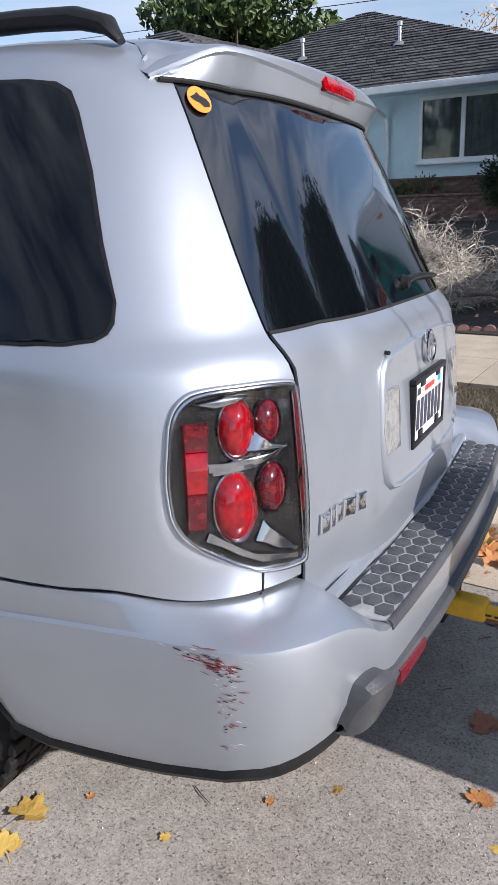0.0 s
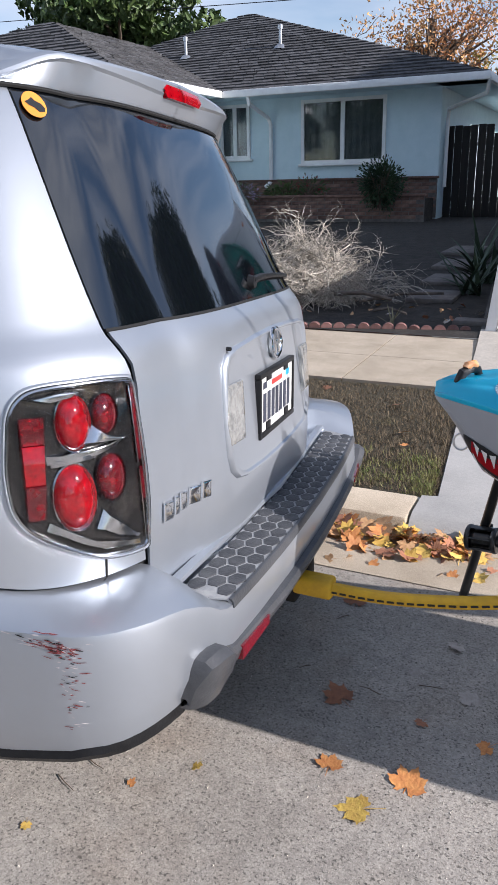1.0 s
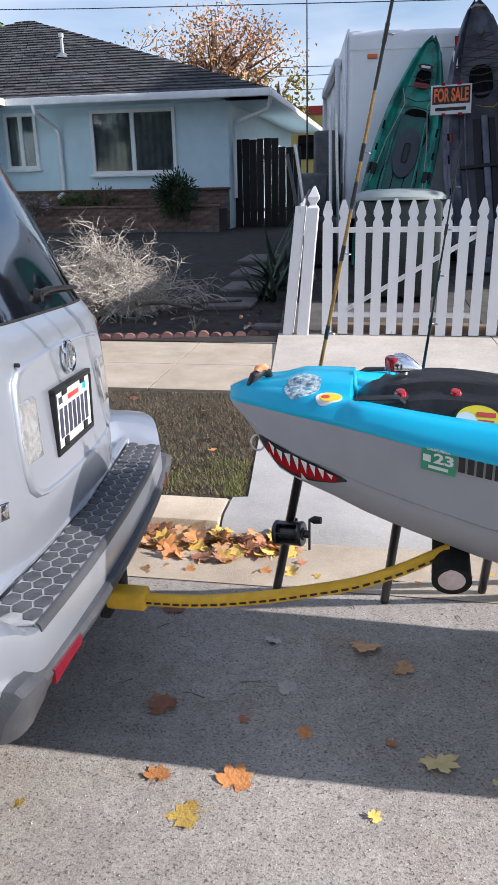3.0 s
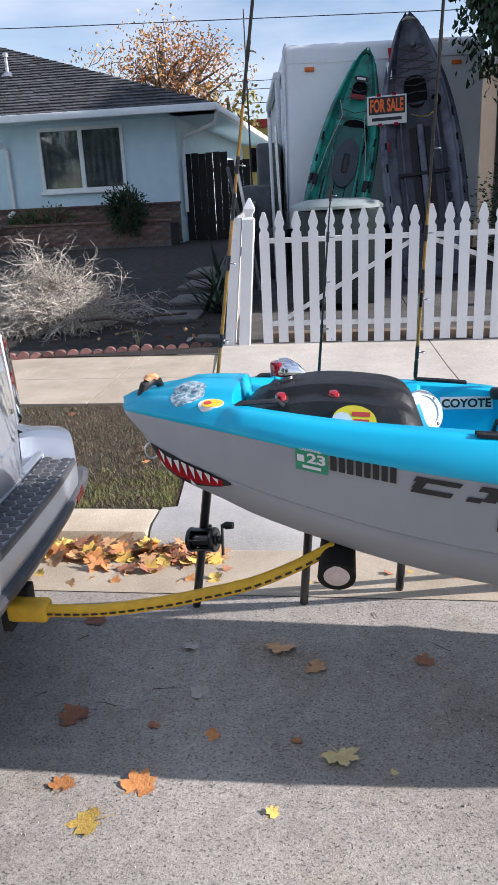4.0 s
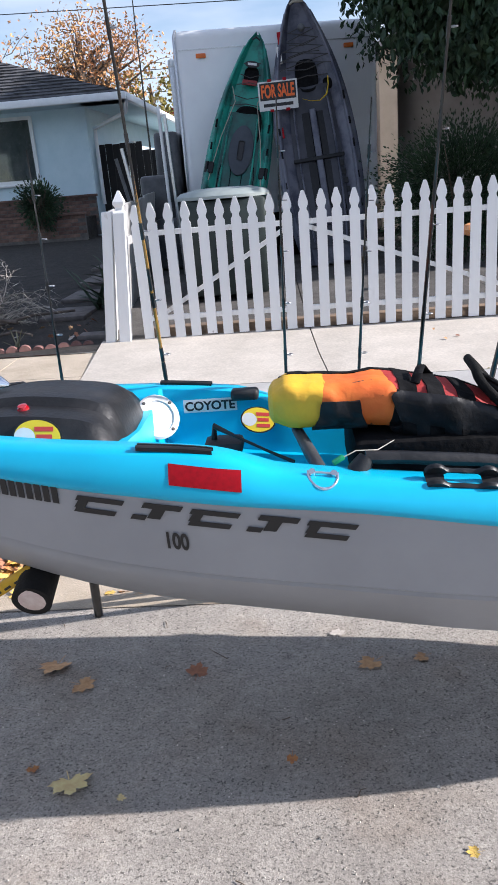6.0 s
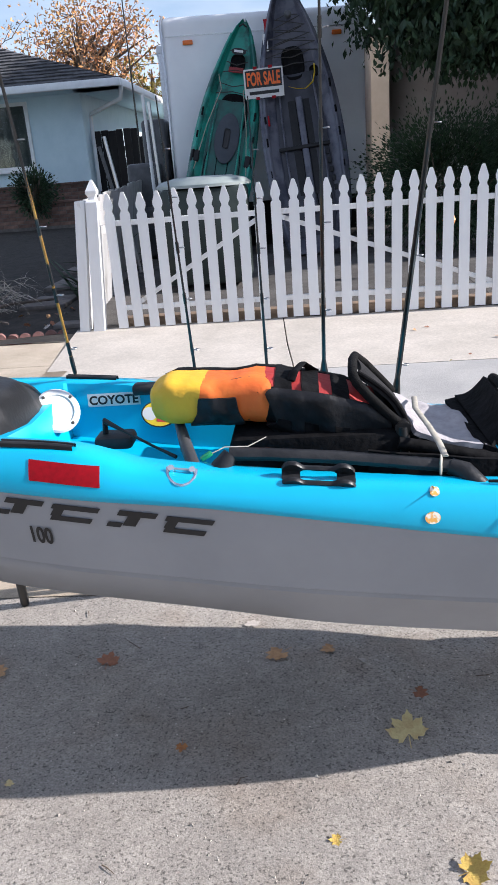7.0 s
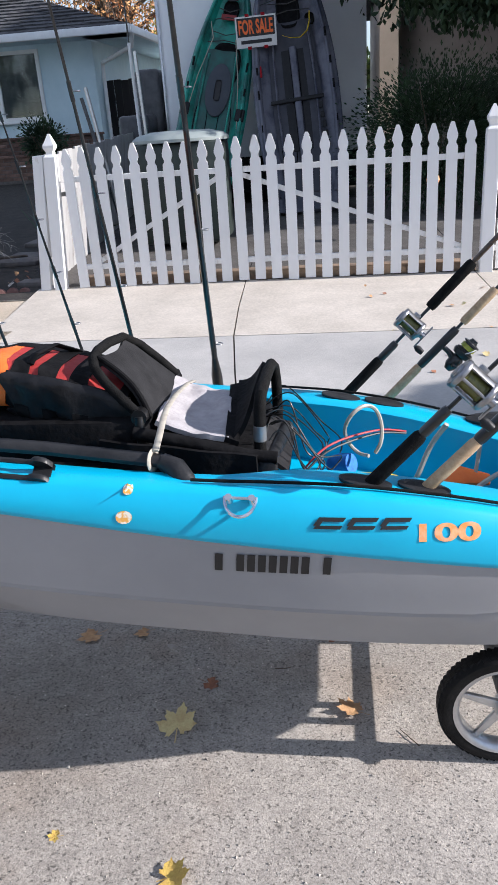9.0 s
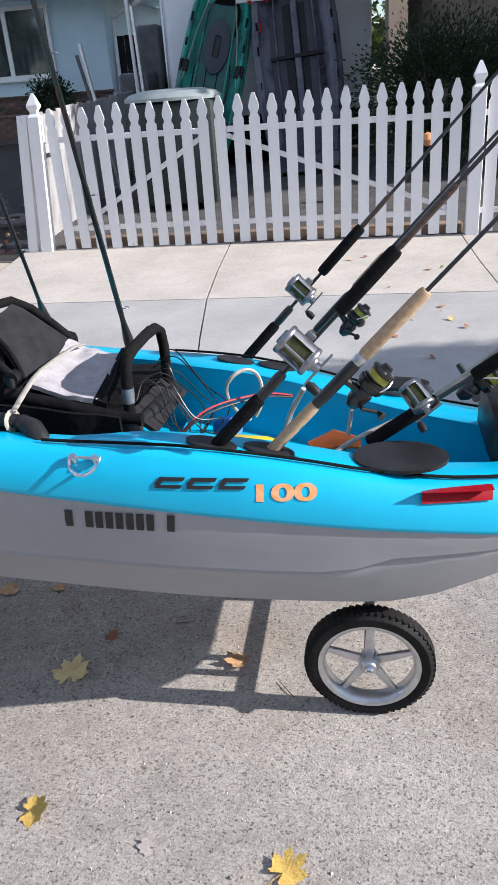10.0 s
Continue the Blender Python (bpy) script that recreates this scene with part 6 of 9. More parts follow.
def reel(label, c, axis, up, s=1.0, m="reel_metal", group="fishing reels", side=1):
    """A conventional reel: spool with line between two side plates, frame bars, crank with a knob, foot."""
    axis, up = Vector(axis).normalized(), Vector(up).normalized()
    x = axis.cross(up).normalized()
    up = x.cross(axis).normalized()
    mx = Matrix((x, up, axis)).transposed().to_4x4()
    mx.translation = Vector(c)
    o = thing("fishing_reel", label, "fishing reel", group=group, at=mx)
    part("spool", spun_bm([(0.0, -0.021), (0.018, -0.021), (0.0185, -0.018), (0.0165, -0.016), (0.0165, 0.016), (0.0185, 0.018), (0.018, 0.021), (0, 0.021)], Matrix.Scale(s, 4), 24), M["spool_line" if m != "rod_black" else "rod_black"], o, "spool of line")
    for sg in (-1, 1):
        part("side_plate", spun_bm([(0.0, sg * 0.022), (0.026, sg * 0.022), (0.0275, sg * 0.025), (0.027, sg * 0.030), (0.025, sg * 0.032), (0.014, sg * 0.0325), (0.013, sg * 0.036), (0.0, sg * 0.036)], Matrix.Scale(s, 4), 28), M[m], o, "metal side plate")
    for an in (0.4, 1.6, 2.7, 3.9, 5.2):
        part("frame_bar", tube_bm([Vector((0.0235 * math.cos(an), 0.0235 * math.sin(an), -0.024)) * s, Vector((0.0235 * math.cos(an), 0.0235 * math.sin(an), 0.024)) * s], 0.0028 * s, 8), M[m], o)
    for a0 in (-0.55, 2.5):
        part("hood", shell_bm([[Vector((0.0262 * math.cos(a), 0.0262 * math.sin(a), z)) * s for a in lin(a0, a0 + 1.15, 6)] for z in (-0.023, 0.023)], 0.002 * s), M[m], o)
    ck = part("crank", tube_bm([Vector((0, 0, 0.036)) * s, Vector((0, 0, 0.046)) * s], 0.009 * s, 12), M[m], o)
    part("crank_arm", box_bm(-0.034 * s, -0.005 * s, 0.044 * s, 0.034 * s, 0.005 * s, 0.048 * s, 0.0015 * s), M[m], ck)
    part("knob", tube_bm([Vector((side * 0.031, 0, 0.047)) * s, Vector((side * 0.031, 0, 0.056)) * s, Vector((side * 0.031, 0, 0.072)) * s], [0.004 * s, 0.009 * s, 0.0075 * s], 10), M["hatch_black"], ck)
    part("foot", box_bm(-0.03 * s, -0.033 * s, -0.009 * s, 0.03 * s, -0.024 * s, 0.009 * s, 0.003 * s), M[m], o)
    return o


def spinner(label, c, along, out, s=1.0):
    """A spinning reel hung under its rod: stem, body, spool of line, rotor with bail, crank."""
    along, out = Vector(along).normalized(), Vector(out).normalized()
    y = along.cross(out).normalized()
    out = y.cross(along).normalized()
    mx = Matrix((along, y, out)).transposed().to_4x4()
    mx.translation = Vector(c)
    o = thing("spinning_reel", label, "fishing reel", at=mx, group="fishing reels")
    part("stem", tube_bm([Vector((0, 0, 0.0)) * s, Vector((0.0, 0, 0.03)) * s, Vector((-0.005, 0, 0.055)) * s], [0.007 * s, 0.008 * s, 0.012 * s], 10), M["rod_black"], o)
    part("body", tube_bm([Vector((-0.04, 0, 0.062)) * s, Vector((-0.025, 0, 0.062)) * s, Vector((0.0, 0, 0.062)) * s, Vector((0.012, 0, 0.062)) * s], [0.010 * s, 0.019 * s, 0.021 * s, 0.014 * s], 14), M["rod_black"], o, "black reel body")
    tr = Matrix.Translation(Vector((0.0, 0, 0.062)) * s) @ pose(0, 0, 0, 0, 90, 0) @ Matrix.Scale(s, 4)
    part("rotor", spun_bm([(0.0, 0.010), (0.026, 0.012), (0.030, 0.02), (0.030, 0.028), (0.024, 0.03), (0, 0.03)], tr, 22), M["rod_black"], o)
    sp = part("spool", spun_bm([(0.0, 0.03), (0.027, 0.03), (0.027, 0.033), (0.019, 0.035), (0.019, 0.055), (0.026, 0.056), (0.025, 0.060), (0.014, 0.062), (0.012, 0.067), (0.0, 0.067)], tr, 22), M["rod_black"], o, "black spool")
    part("line", spun_bm([(0.019, 0.038), (0.0225, 0.039), (0.0225, 0.051), (0.019, 0.052)], tr, 22), M["line"], sp, "band of yellow line")
    part("drag_knob", spun_bm([(0.0, 0.066), (0.011, 0.066), (0.011, 0.072), (0.0, 0.073)], tr, 14), M["rod_black"], o)
    part("bail", tube_bm([Vector((0.03 + 0.03 * math.sin(a), 0.036 * math.cos(a), 0.062 + 0.02 * math.sin(a))) * s for a in lin(0, P, 14)], 0.0018 * s, 6), M["alu"], o)
    part("crank", tube_bm([Vector((-0.018, 0.0, 0.062)) * s, Vector((-0.018, -0.035, 0.062)) * s, Vector((-0.005, -0.04, 0.09)) * s, Vector((-0.002, -0.055, 0.095)) * s], [0.006 * s, 0.005 * s, 0.004 * s, 0.009 * s], 8), M["rod_black"], o)
    return o


reel("black conventional reel hanging on the amber rod", (0.063, 2.345, 0.305), (0.97, -0.2, 0.1), (0.0, -0.95, 0.3), 1.6, "rod_black", side=-1)
reel("small black reel on a leaning rod", (0.47, 2.42, 0.42), (0.9, -0.3, 0), (0, 0, 1), 0.8, "rod_black")
E1 = Vector((0.679, 0, 0.734)).normalized()


def slanted(label, base, ln, bands, r0=0.0048, m="rod_black", guides=(0.62, 0.74, 0.84, 0.92)):
    top = Vector(base) + E1 * ln
    return rod(label, base, top, r0, 0.002, m, 0.0, guides=guides, bands=bands)


slanted("black trolling rod with foam grips and silver reel", (2.155, 1.665, 0.705), 2.0, ((0.0, 0.10, 0.0145, "foam_black"), (0.10, 0.135, 0.011, "rod_black"), (0.215, 0.29, 0.0135, "foam_black"), (0.29, 0.36, 0.0068, "wrap_brown")))
slanted("cork-handled rod with spinning reel", (2.265, 1.685, 0.685), 1.95, ((0.0, 0.10, 0.0125, "cork"), (0.10, 0.16, 0.0125, "rod_black"), (0.16, 0.17, 0.013, "alu"), (0.17, 0.255, 0.0135, "cork")))
slanted("black trolling rod with foam grips and silver reel", (2.10, 2.335, 0.64), 2.1, ((0.0, 0.10, 0.0145, "foam_black"), (0.10, 0.13, 0.011, "rod_black"), (0.19, 0.265, 0.0145, "foam_black"), (0.265, 0.315, 0.0068, "wrap_brown")))
slanted("cork-handled rod with spinning reel", (2.215, 2.345, 0.622), 2.0, ((0.0, 0.10, 0.0125, "cork"), (0.10, 0.17, 0.012, "rod_black"), (0.18, 0.24, 0.012, "cork")))
reel("silver conventional reel with yellow line", Vector((2.155, 1.665, 0.705)) + E1 * 0.335 + Vector((-0.01, -0.042, 0.012)), (0.72, -0.16, -0.66), (-0.15, -1, 0.1), 1.12)
reel("silver conventional reel with yellow line", Vector((2.10, 2.335, 0.64)) + E1 * 0.335 + Vector((-0.01, -0.036, 0.012)), (0.72, -0.16, -0.66), (-0.15, -1, 0.1), 1.05)
spinner("black spinning reel with yellow line", Vector((2.265, 1.685, 0.685)) + E1 * 0.27, E1, (0.62, 0.35, -0.5), 1.0)
spinner("black spinning reel with yellow line", Vector((2.215, 2.345, 0.622)) + E1 * 0.28, E1, (0.7, -0.1, -0.6), 0.95)
rod("short rod lying low over the stern", (2.50, 1.86, 0.66), (2.50 + 0.9, 1.80, 0.66 + 0.68), 0.006, 0.003, "rod_black", 0.0, bands=((0.0, 0.16, 0.0155, "foam_black"), (0.24, 0.36, 0.015, "foam_black")))
reel("silver conventional reel with yellow line", (2.60, 1.83, 0.785), (0.55, -0.55, -0.6), (-0.5, -0.6, 0.5), 0.98)
spinner("black spinning reel with yellow line", (2.70, 1.98, 0.80), (0.8, 0, 0.6), (0.3, -0.4, -0.6), 1.0)

# ---- loose gear in the stern well ----
def wire(label, m, pts, r=0.004, name="cable"):
    """A cable that runs smoothly through points."""
    ps = [Vector(p) for p in pts]
    out = []
    for i in range(len(ps) - 1):
        a, b, c, d = ps[max(i - 1, 0)], ps[i], ps[i + 1], ps[min(i + 2, len(ps) - 1)]
        for t in lin(0, 1, 8)[:-1]:
            out.append(0.5 * ((2 * b) + (c - a) * t + (2 * a - 5 * b + 4 * c - d) * t * t + (3 * b - a - 3 * c + d) * t**3))
    out.append(ps[-1])
    return thing(name, label, "cable", tube_bm(out, r, 7), M[m])


wire("clear plastic hose loop in the stern well", "wire_clear", [(2.19 + 0.045 * math.cos(a), 2.05 + 0.02 * math.sin(2 * a), 0.70 + 0.065 * math.sin(a)) for a in lin(-0.9, 5.0, 12)], 0.005)
wire("grey ribbon of leads hanging into the well", "wire_clear", ((2.36, 1.84, 0.80), (2.33, 1.86, 0.74), (2.30, 1.86, 0.66), (2.26, 1.85, 0.60)), 0.006)
wire("grey ribbon of leads hanging into the well", "wire_clear", ((2.46, 1.98, 0.72), (2.455, 1.98, 0.66), (2.44, 1.95, 0.58)), 0.005)
wire("pale flat cable along the stern well", "wire_clear", ((2.36, 1.80, 0.60), (2.45, 1.85, 0.66), (2.58, 1.9, 0.71), (2.70, 1.90, 0.80), (2.80, 1.88, 0.90)), 0.006)
wire("red wire across the stern well", "wire_red", ((2.02, 1.92, 0.62), (2.1, 2.0, 0.68), (2.22, 2.1, 0.68), (2.30, 2.14, 0.66)), 0.0028)
wire("black wire across the stern well", "rod_black", ((2.02, 1.90, 0.62), (2.1, 1.98, 0.675), (2.22, 2.09, 0.675), (2.30, 2.14, 0.655)), 0.003)
rngw = random.Random(11)
for k in range(11):
    y = 1.86 + 0.025 * k + rngw.uniform(-0.02, 0.02)
    x1 = rngw.uniform(2.02, 2.10)
    wire("thin black cable by the seat", "rod_black", ((1.96 + rngw.uniform(-0.02, 0.02), y, 0.76), (2.0 + rngw.uniform(-0.01, 0.03), y + rngw.uniform(-0.03, 0.04), 0.77 + rngw.uniform(-0.02, 0.03)), (x1, y + rngw.uniform(-0.06, 0.04), 0.70 + rngw.uniform(-0.04, 0.03)), (x1 + rngw.uniform(-0.01, 0.06), y + rngw.uniform(-0.08, 0.06), 0.64), (x1 + rngw.uniform(-0.04, 0.06), y + rngw.uniform(-0.1, 0.02), 0.575)), 0.0018)
for k in range(4):
    wire("tangled red and black cable on the floor", ("wire_red", "rod_black")[k % 2], ((1.90 + 0.04 * k, 1.74, 0.60), (1.98 + 0.03 * k, 1.77 + 0.02 * k, 0.63), (2.05 + 0.02 * k, 1.75, 0.60), (2.12, 1.79 + 0.02 * k, 0.60)), 0.0035)
thing("cord_spool", "spool of bright blue cord", "cord", spun_bm([(0.0, -0.03), (0.026, -0.03), (0.028, -0.02), (0.030, 0), (0.028, 0.02), (0.026, 0.03), (0, 0.03)], pose(2.136, 2.07, 0.600, 70, 0, 60), 18), M["blue_line"])
thing("yellow_connector", "yellow plastic connector in the well", "connector", tube_bm([(2.17, 1.86, 0.60), (2.20, 1.87, 0.62), (2.24, 1.88, 0.605)], [0.014, 0.016, 0.011], 10), M["logo_yellow"])
thing("yellow_connector", "yellow plastic connector by the seat", "connector", box_bm(2.06, 1.77, 0.575, 2.11, 1.80, 0.605, 0.006), M["logo_yellow"])
thing("orange_connector", "orange plastic connector by the seat", "connector", box_bm(2.015, 1.79, 0.60, 2.045, 1.815, 0.625, 0.005), M["orange_print"])
thing("pliers_case", "red and black tool pouch", "pouch", box_bm(2.34, 1.80, 0.55, 2.42, 1.88, 0.59, 0.012), M["bag_red"])
thing("yellow_bag","crumpled yellow bag on the floor of the stern well", "bag", tube_bm([(2.13, 1.93, 0.60), (2.18, 1.95, 0.615), (2.25, 1.95, 0.61), (2.34, 1.93, 0.60)], [0.02, 0.032, 0.03, 0.016], 10, flat=0.5), M["logo_yellow"])
thing("orange_pouch", "orange folded pouch in the stern well", "pouch", tube_bm([(2.36, 1.95, 0.60), (2.42, 1.97, 0.615), (2.48, 1.97, 0.605)], [0.025, 0.035, 0.02], 10, flat=0.6), M["bag_orange"])
thing("tool_pouch", "black tool pouch in the well", "pouch", box_bm(2.24, 1.80, 0.55, 2.33, 1.88, 0.60, 0.018), M["cloth_black"])
thing("stern_motor_mount", "black motor mount with battery leads at the stern", "motor mount", box_bm(2.76, 1.84, 0.60, 2.92, 2.08, 0.73, 0.03), M["hatch_black"])
thing("stern_light", "red stern light on a short black stem", "boat light", spun_bm([(0.012, -0.05), (0.012, 0.0), (0.022, 0.004), (0.022, 0.03), (0.012, 0.036), (0, 0.036)], pose(2.86, 2.06, 0.80), 18), M["red_lens"])

# ---- cart under the stern ----
cart = thing("kayak_cart", "tube cart with spoked wheels under the stern", "cart")
for y in (1.725, 2.20):
    mw = Matrix.Translation((2.503, y, 0.152 - 0.045 * (y - 1.6))) @ pose(0, 0, 0, 90, 0, 0)
    wh = part("wheel", spun_bm([(0.118, -0.022), (0.128, -0.027), (0.142, -0.026), (0.152, -0.014), (0.155, 0), (0.152, 0.014), (0.142, 0.026), (0.128, 0.027), (0.118, 0.022)], mw, 56), M["rubber"], cart, "black pneumatic tyre")
    part("rim", spun_bm([(0.119, -0.02), (0.121, -0.024), (0.112, -0.022), (0.105, -0.014), (0.104, 0.0), (0.105, 0.014), (0.112, 0.022), (0.121, 0.024), (0.119, 0.02)], mw, 56), M["alu"], wh, "cast aluminium rim")
    part("hub", spun_bm([(0, -0.03), (0.016, -0.03), (0.022, -0.022), (0.026, -0.01), (0.026, 0.01), (0.022, 0.022), (0.016, 0.03), (0, 0.03)], mw, 24), M["alu"], wh)
    part("axle_nut", spun_bm([(0.011, 0.028), (0.011, 0.036), (0.006, 0.04), (0.006, 0.046), (0, 0.046)], mw, 12), M["chrome"], wh)
    for k in range(5):
        b = box_bm(0.02, -0.012, -0.006, 0.108, 0.012, 0.006, 0.004, 2)
        for v in b.verts:
            if v.co.x > 0.06:
                v.co.y *= 0.55
        bmesh.ops.transform(b, matrix=mw @ pose(0, 0, 0, 0, 0, 90 + 72 * k), verts=b.verts[:])
        part("spoke", b, M["alu"], wh)
    tr = bmesh.new()
    for i in range(60):
        for sg in (-1, 1):
            b = box_bm(0.147, 0.003, -0.0064, 0.1542, 0.018, 0.0064)
            bmesh.ops.transform(b, matrix=mw @ pose(0, 0, 0, 0, 0, 6 * i) @ pose(0, 0, 0, 90 + sg * 25, 0, 0) @ Matrix.Diagonal((1, 1 if sg > 0 else -1, 1, 1)), verts=b.verts[:])
            join(tr, b)
    part("tread", tr, M["rubber"], wh)
for p, q in (((2.503, 1.70, 0.15), (2.503, 2.24, 0.13)), ((2.25, 1.88, 0.30), (2.25, 2.16, 0.29)), ((2.70, 1.88, 0.31), (2.70, 2.16, 0.30)), ((2.25, 1.88, 0.30), (2.70, 1.88, 0.31)), ((2.25, 2.16, 0.29), (2.70, 2.16, 0.30)), ((2.38, 1.88, 0.30), (2.38, 2.16, 0.29)), ((2.503, 1.88, 0.15), (2.503, 1.88, 0.31)), ((2.503, 2.16, 0.14), (2.503, 2.16, 0.30)), ((2.503, 2.16, 0.14), (2.32, 2.16, 0.29)), ((2.503, 1.82, 0.15), (2.503, 1.82, 0.33))):
    part("frame_tube", tube_bm([p, q], 0.0125, 8), M["dark_grey_plastic"], cart)

# ---- tow bar ----
bar = thing("tow_bar", "yellow padded tow bar with a dashed black line", "tow bar")
TB = [(-0.345, 1.72, 0.388), (-0.24, 1.715, 0.390), (-0.09, 1.705, 0.402), (0.08, 1.70, 0.432), (0.19, 1.70, 0.458), (0.316, 1.70, 0.492), (0.42, 1.70, 0.537), (0.50, 1.70, 0.582), (0.54, 1.70, 0.606)]


def tb(x):
    return Vector((x, lerp([(a, b) for a, b, c in TB], x), lerp([(a, c) for a, b, c in TB], x)))


part("sleeve", grid_bm([[tb(x) + Vector((0, a, b * 0.86)) for a, b in ((-0.010, -0.017), (-0.014, -0.012), (-0.015, 0.0), (-0.013, 0.012), (-0.006, 0.019), (0.006, 0.019), (0.013, 0.012), (0.015, -0.012), (0.008, -0.018))] for x in lin(-0.25, 0.535, 40)], close_v=True), M["yellow"], bar, "yellow fabric sleeve")
part("collar", box_bm(-0.355, 1.69, 0.362, -0.24, 1.745, 0.418, 0.012, 3), M["yellow"], bar, "thick yellow end collar")
part("end_fitting", box_bm(-0.375, 1.695, 0.33, -0.345, 1.74, 0.415, 0.006), M["gap"], bar)
for i in range(29):
    x = -0.235 + i * 0.0262
    part("dash", box_bm(-0.0092, -0.001, -0.0028, 0.0092, 0.001, 0.0028), M["ink_black"], bar).matrix_basis = Matrix.Translation(tb(x) + Vector((0.0, -0.0155, -0.003))) @ pose(0, 0, 0, 0, -math.degrees(math.atan2(tb(x + 0.01).z - tb(x).z, 0.01)), 0)
pipe = thing("foam_sleeve", "black rubber sleeve round pale foam under the bow", "pipe sleeve")
pa, pb = Vector((0.545, 1.90, 0.640)), Vector((0.541, 1.645, 0.547))
part("outer", tube_bm([pa, pa.lerp(pb, 0.5), pb, pb + (pa - pb) * 0.02], [0.043, 0.044, 0.047, 0.036], 22, cap=False), M["rubber"], pipe)
part("inner", tube_bm([pa, pb + (pa - pb) * 0.012, pb], [0.036, 0.037, 0.030], 18), M["pink_foam"], pipe, "pale foam core")

# ---- fence and gates ----
GZ = walk_z(6.88)
pk = bmesh.new()
prof = [(0.044, 0.0), (0.044, 0.965), (0.043, 0.985), (0.030, 1.005), (0.029, 1.02), (0.042, 1.05), (0.042, 1.075), (0.014, 1.16), (0.009, 1.165)]
loop = [(-a, z) for a, z in prof] + [(a, z) for a, z in prof[::-1]]
for y in (0.0, -0.019):
    pk.faces.new([pk.verts.new((a, y, z)) for a, z in loop])
pk.verts.ensure_lookup_table()
nl = len(loop)
for i in range(nl):
    pk.faces.new([pk.verts[i], pk.verts[(i + 1) % nl], pk.verts[nl + (i + 1) % nl], pk.verts[nl + i]])
PAINT = mat("peeling_white_paint", (0.80, 0.80, 0.80), (0.55, 0.52, 0.48), 9, 0.55, bump=0.08, bscale=60, ramp=(0.66, 0.74), stretch=(1, 1, 0.35), vary=0.04)
pt_ = PAINT.node_tree
w_tc, w_sep, w_map, w_noise, w_mul, w_ramp, w_mix = (pt_.nodes.new("ShaderNode" + k) for k in ("TexCoord", "SeparateXYZ", "MapRange", "TexNoise", "Math", "ValToRGB", "Mix"))
w_map.inputs["From Min"].default_value, w_map.inputs["From Max"].default_value = 0.20, -0.12
w_noise.noise_dimensions = '4D'
w_oi, w_big = pt_.nodes.new("ShaderNodeObjectInfo"), pt_.nodes.new("ShaderNodeMath")
w_big.operation = 'MULTIPLY'
w_big.inputs[1].default_value = 60.0
pt_.links.new(w_oi.outputs["Random"], w_big.inputs[0])
pt_.links.new(w_big.outputs[0], w_noise.inputs["W"])
w_noise.inputs["Scale"].default_value, w_noise.inputs["Detail"].default_value = 26.0, 6.0
w_mul.operation = 'MULTIPLY'
w_ramp.color_ramp.elements[0].position, w_ramp.color_ramp.elements[1].position = 0.40, 0.46
w_mix.data_type = 'RGBA'
w_mix.inputs[7].default_value = (0.22, 0.17, 0.13, 1)
pt_.links.new(w_tc.outputs["Object"], w_sep.inputs[0])
pt_.links.new(w_tc.outputs["Object"], w_noise.inputs["Vector"])
pt_.links.new(w_sep.outputs["Z"], w_map.inputs["Value"])
pt_.links.new(w_map.outputs[0], w_mul.inputs[0])
pt_.links.new(w_noise.outputs["Fac"], w_mul.inputs[1])
pt_.links.new(w_mul.outputs[0], w_ramp.inputs[0])
pt_.links.new(w_ramp.outputs[0], w_mix.inputs[0])
pt_.links.new(pt_.nodes["Principled BSDF"].inputs["Base Color"].links[0].from_socket, w_mix.inputs[6])
pt_.links.new(w_mix.outputs[2], pt_.nodes["Principled BSDF"].inputs["Base Color"])
PICKET = finish("picket", pk, PAINT, 0)
rf = random.Random(3)


def gate(label, xs, brace):
    g = thing("picket_gate", label, "gate", group="picket gates")
    for x in xs:
        o = new("picket", PICKET)
        o.parent = g
        o.matrix_basis = Matrix.Translation((x, 6.87, GZ + rf.uniform(0.0, 0.02))) @ pose(0, 0, 0, rf.uniform(-0.4, 0.4), rf.uniform(-0.5, 0.5), 0)
    x0, x1 = xs[0] - 0.04, xs[-1] + 0.04
    for z in (0.90, 0.16):
        part("rail", box_bm(x0, 6.872, GZ + z, x1, 6.905, GZ + z + 0.045, 0.003, 1), M["white"], g)
    (a, za), (b, zb) = brace
    d = Vector((b - a, 0, zb - za))
    part("brace", box_bm(0, -0.012, -0.02, d.length, 0.012, 0.02, 0.003, 1), M["white"], g).matrix_basis = Matrix.Translation((a, 6.893, GZ + za)) @ pose(0, 0, 0, 0, -math.degrees(math.atan2(d.z, d.x)), 0)
    return g


gate("white picket gate leaf with a diagonal brace", [-0.175 + 0.1445 * k for k in range(10)], ((-0.05, 0.20), (1.15, 0.90)))
gate("white picket gate leaf with a diagonal brace", [1.275 + 0.1445 * k for k in range(14)], ((1.25, 0.90), (3.15, 0.20)))


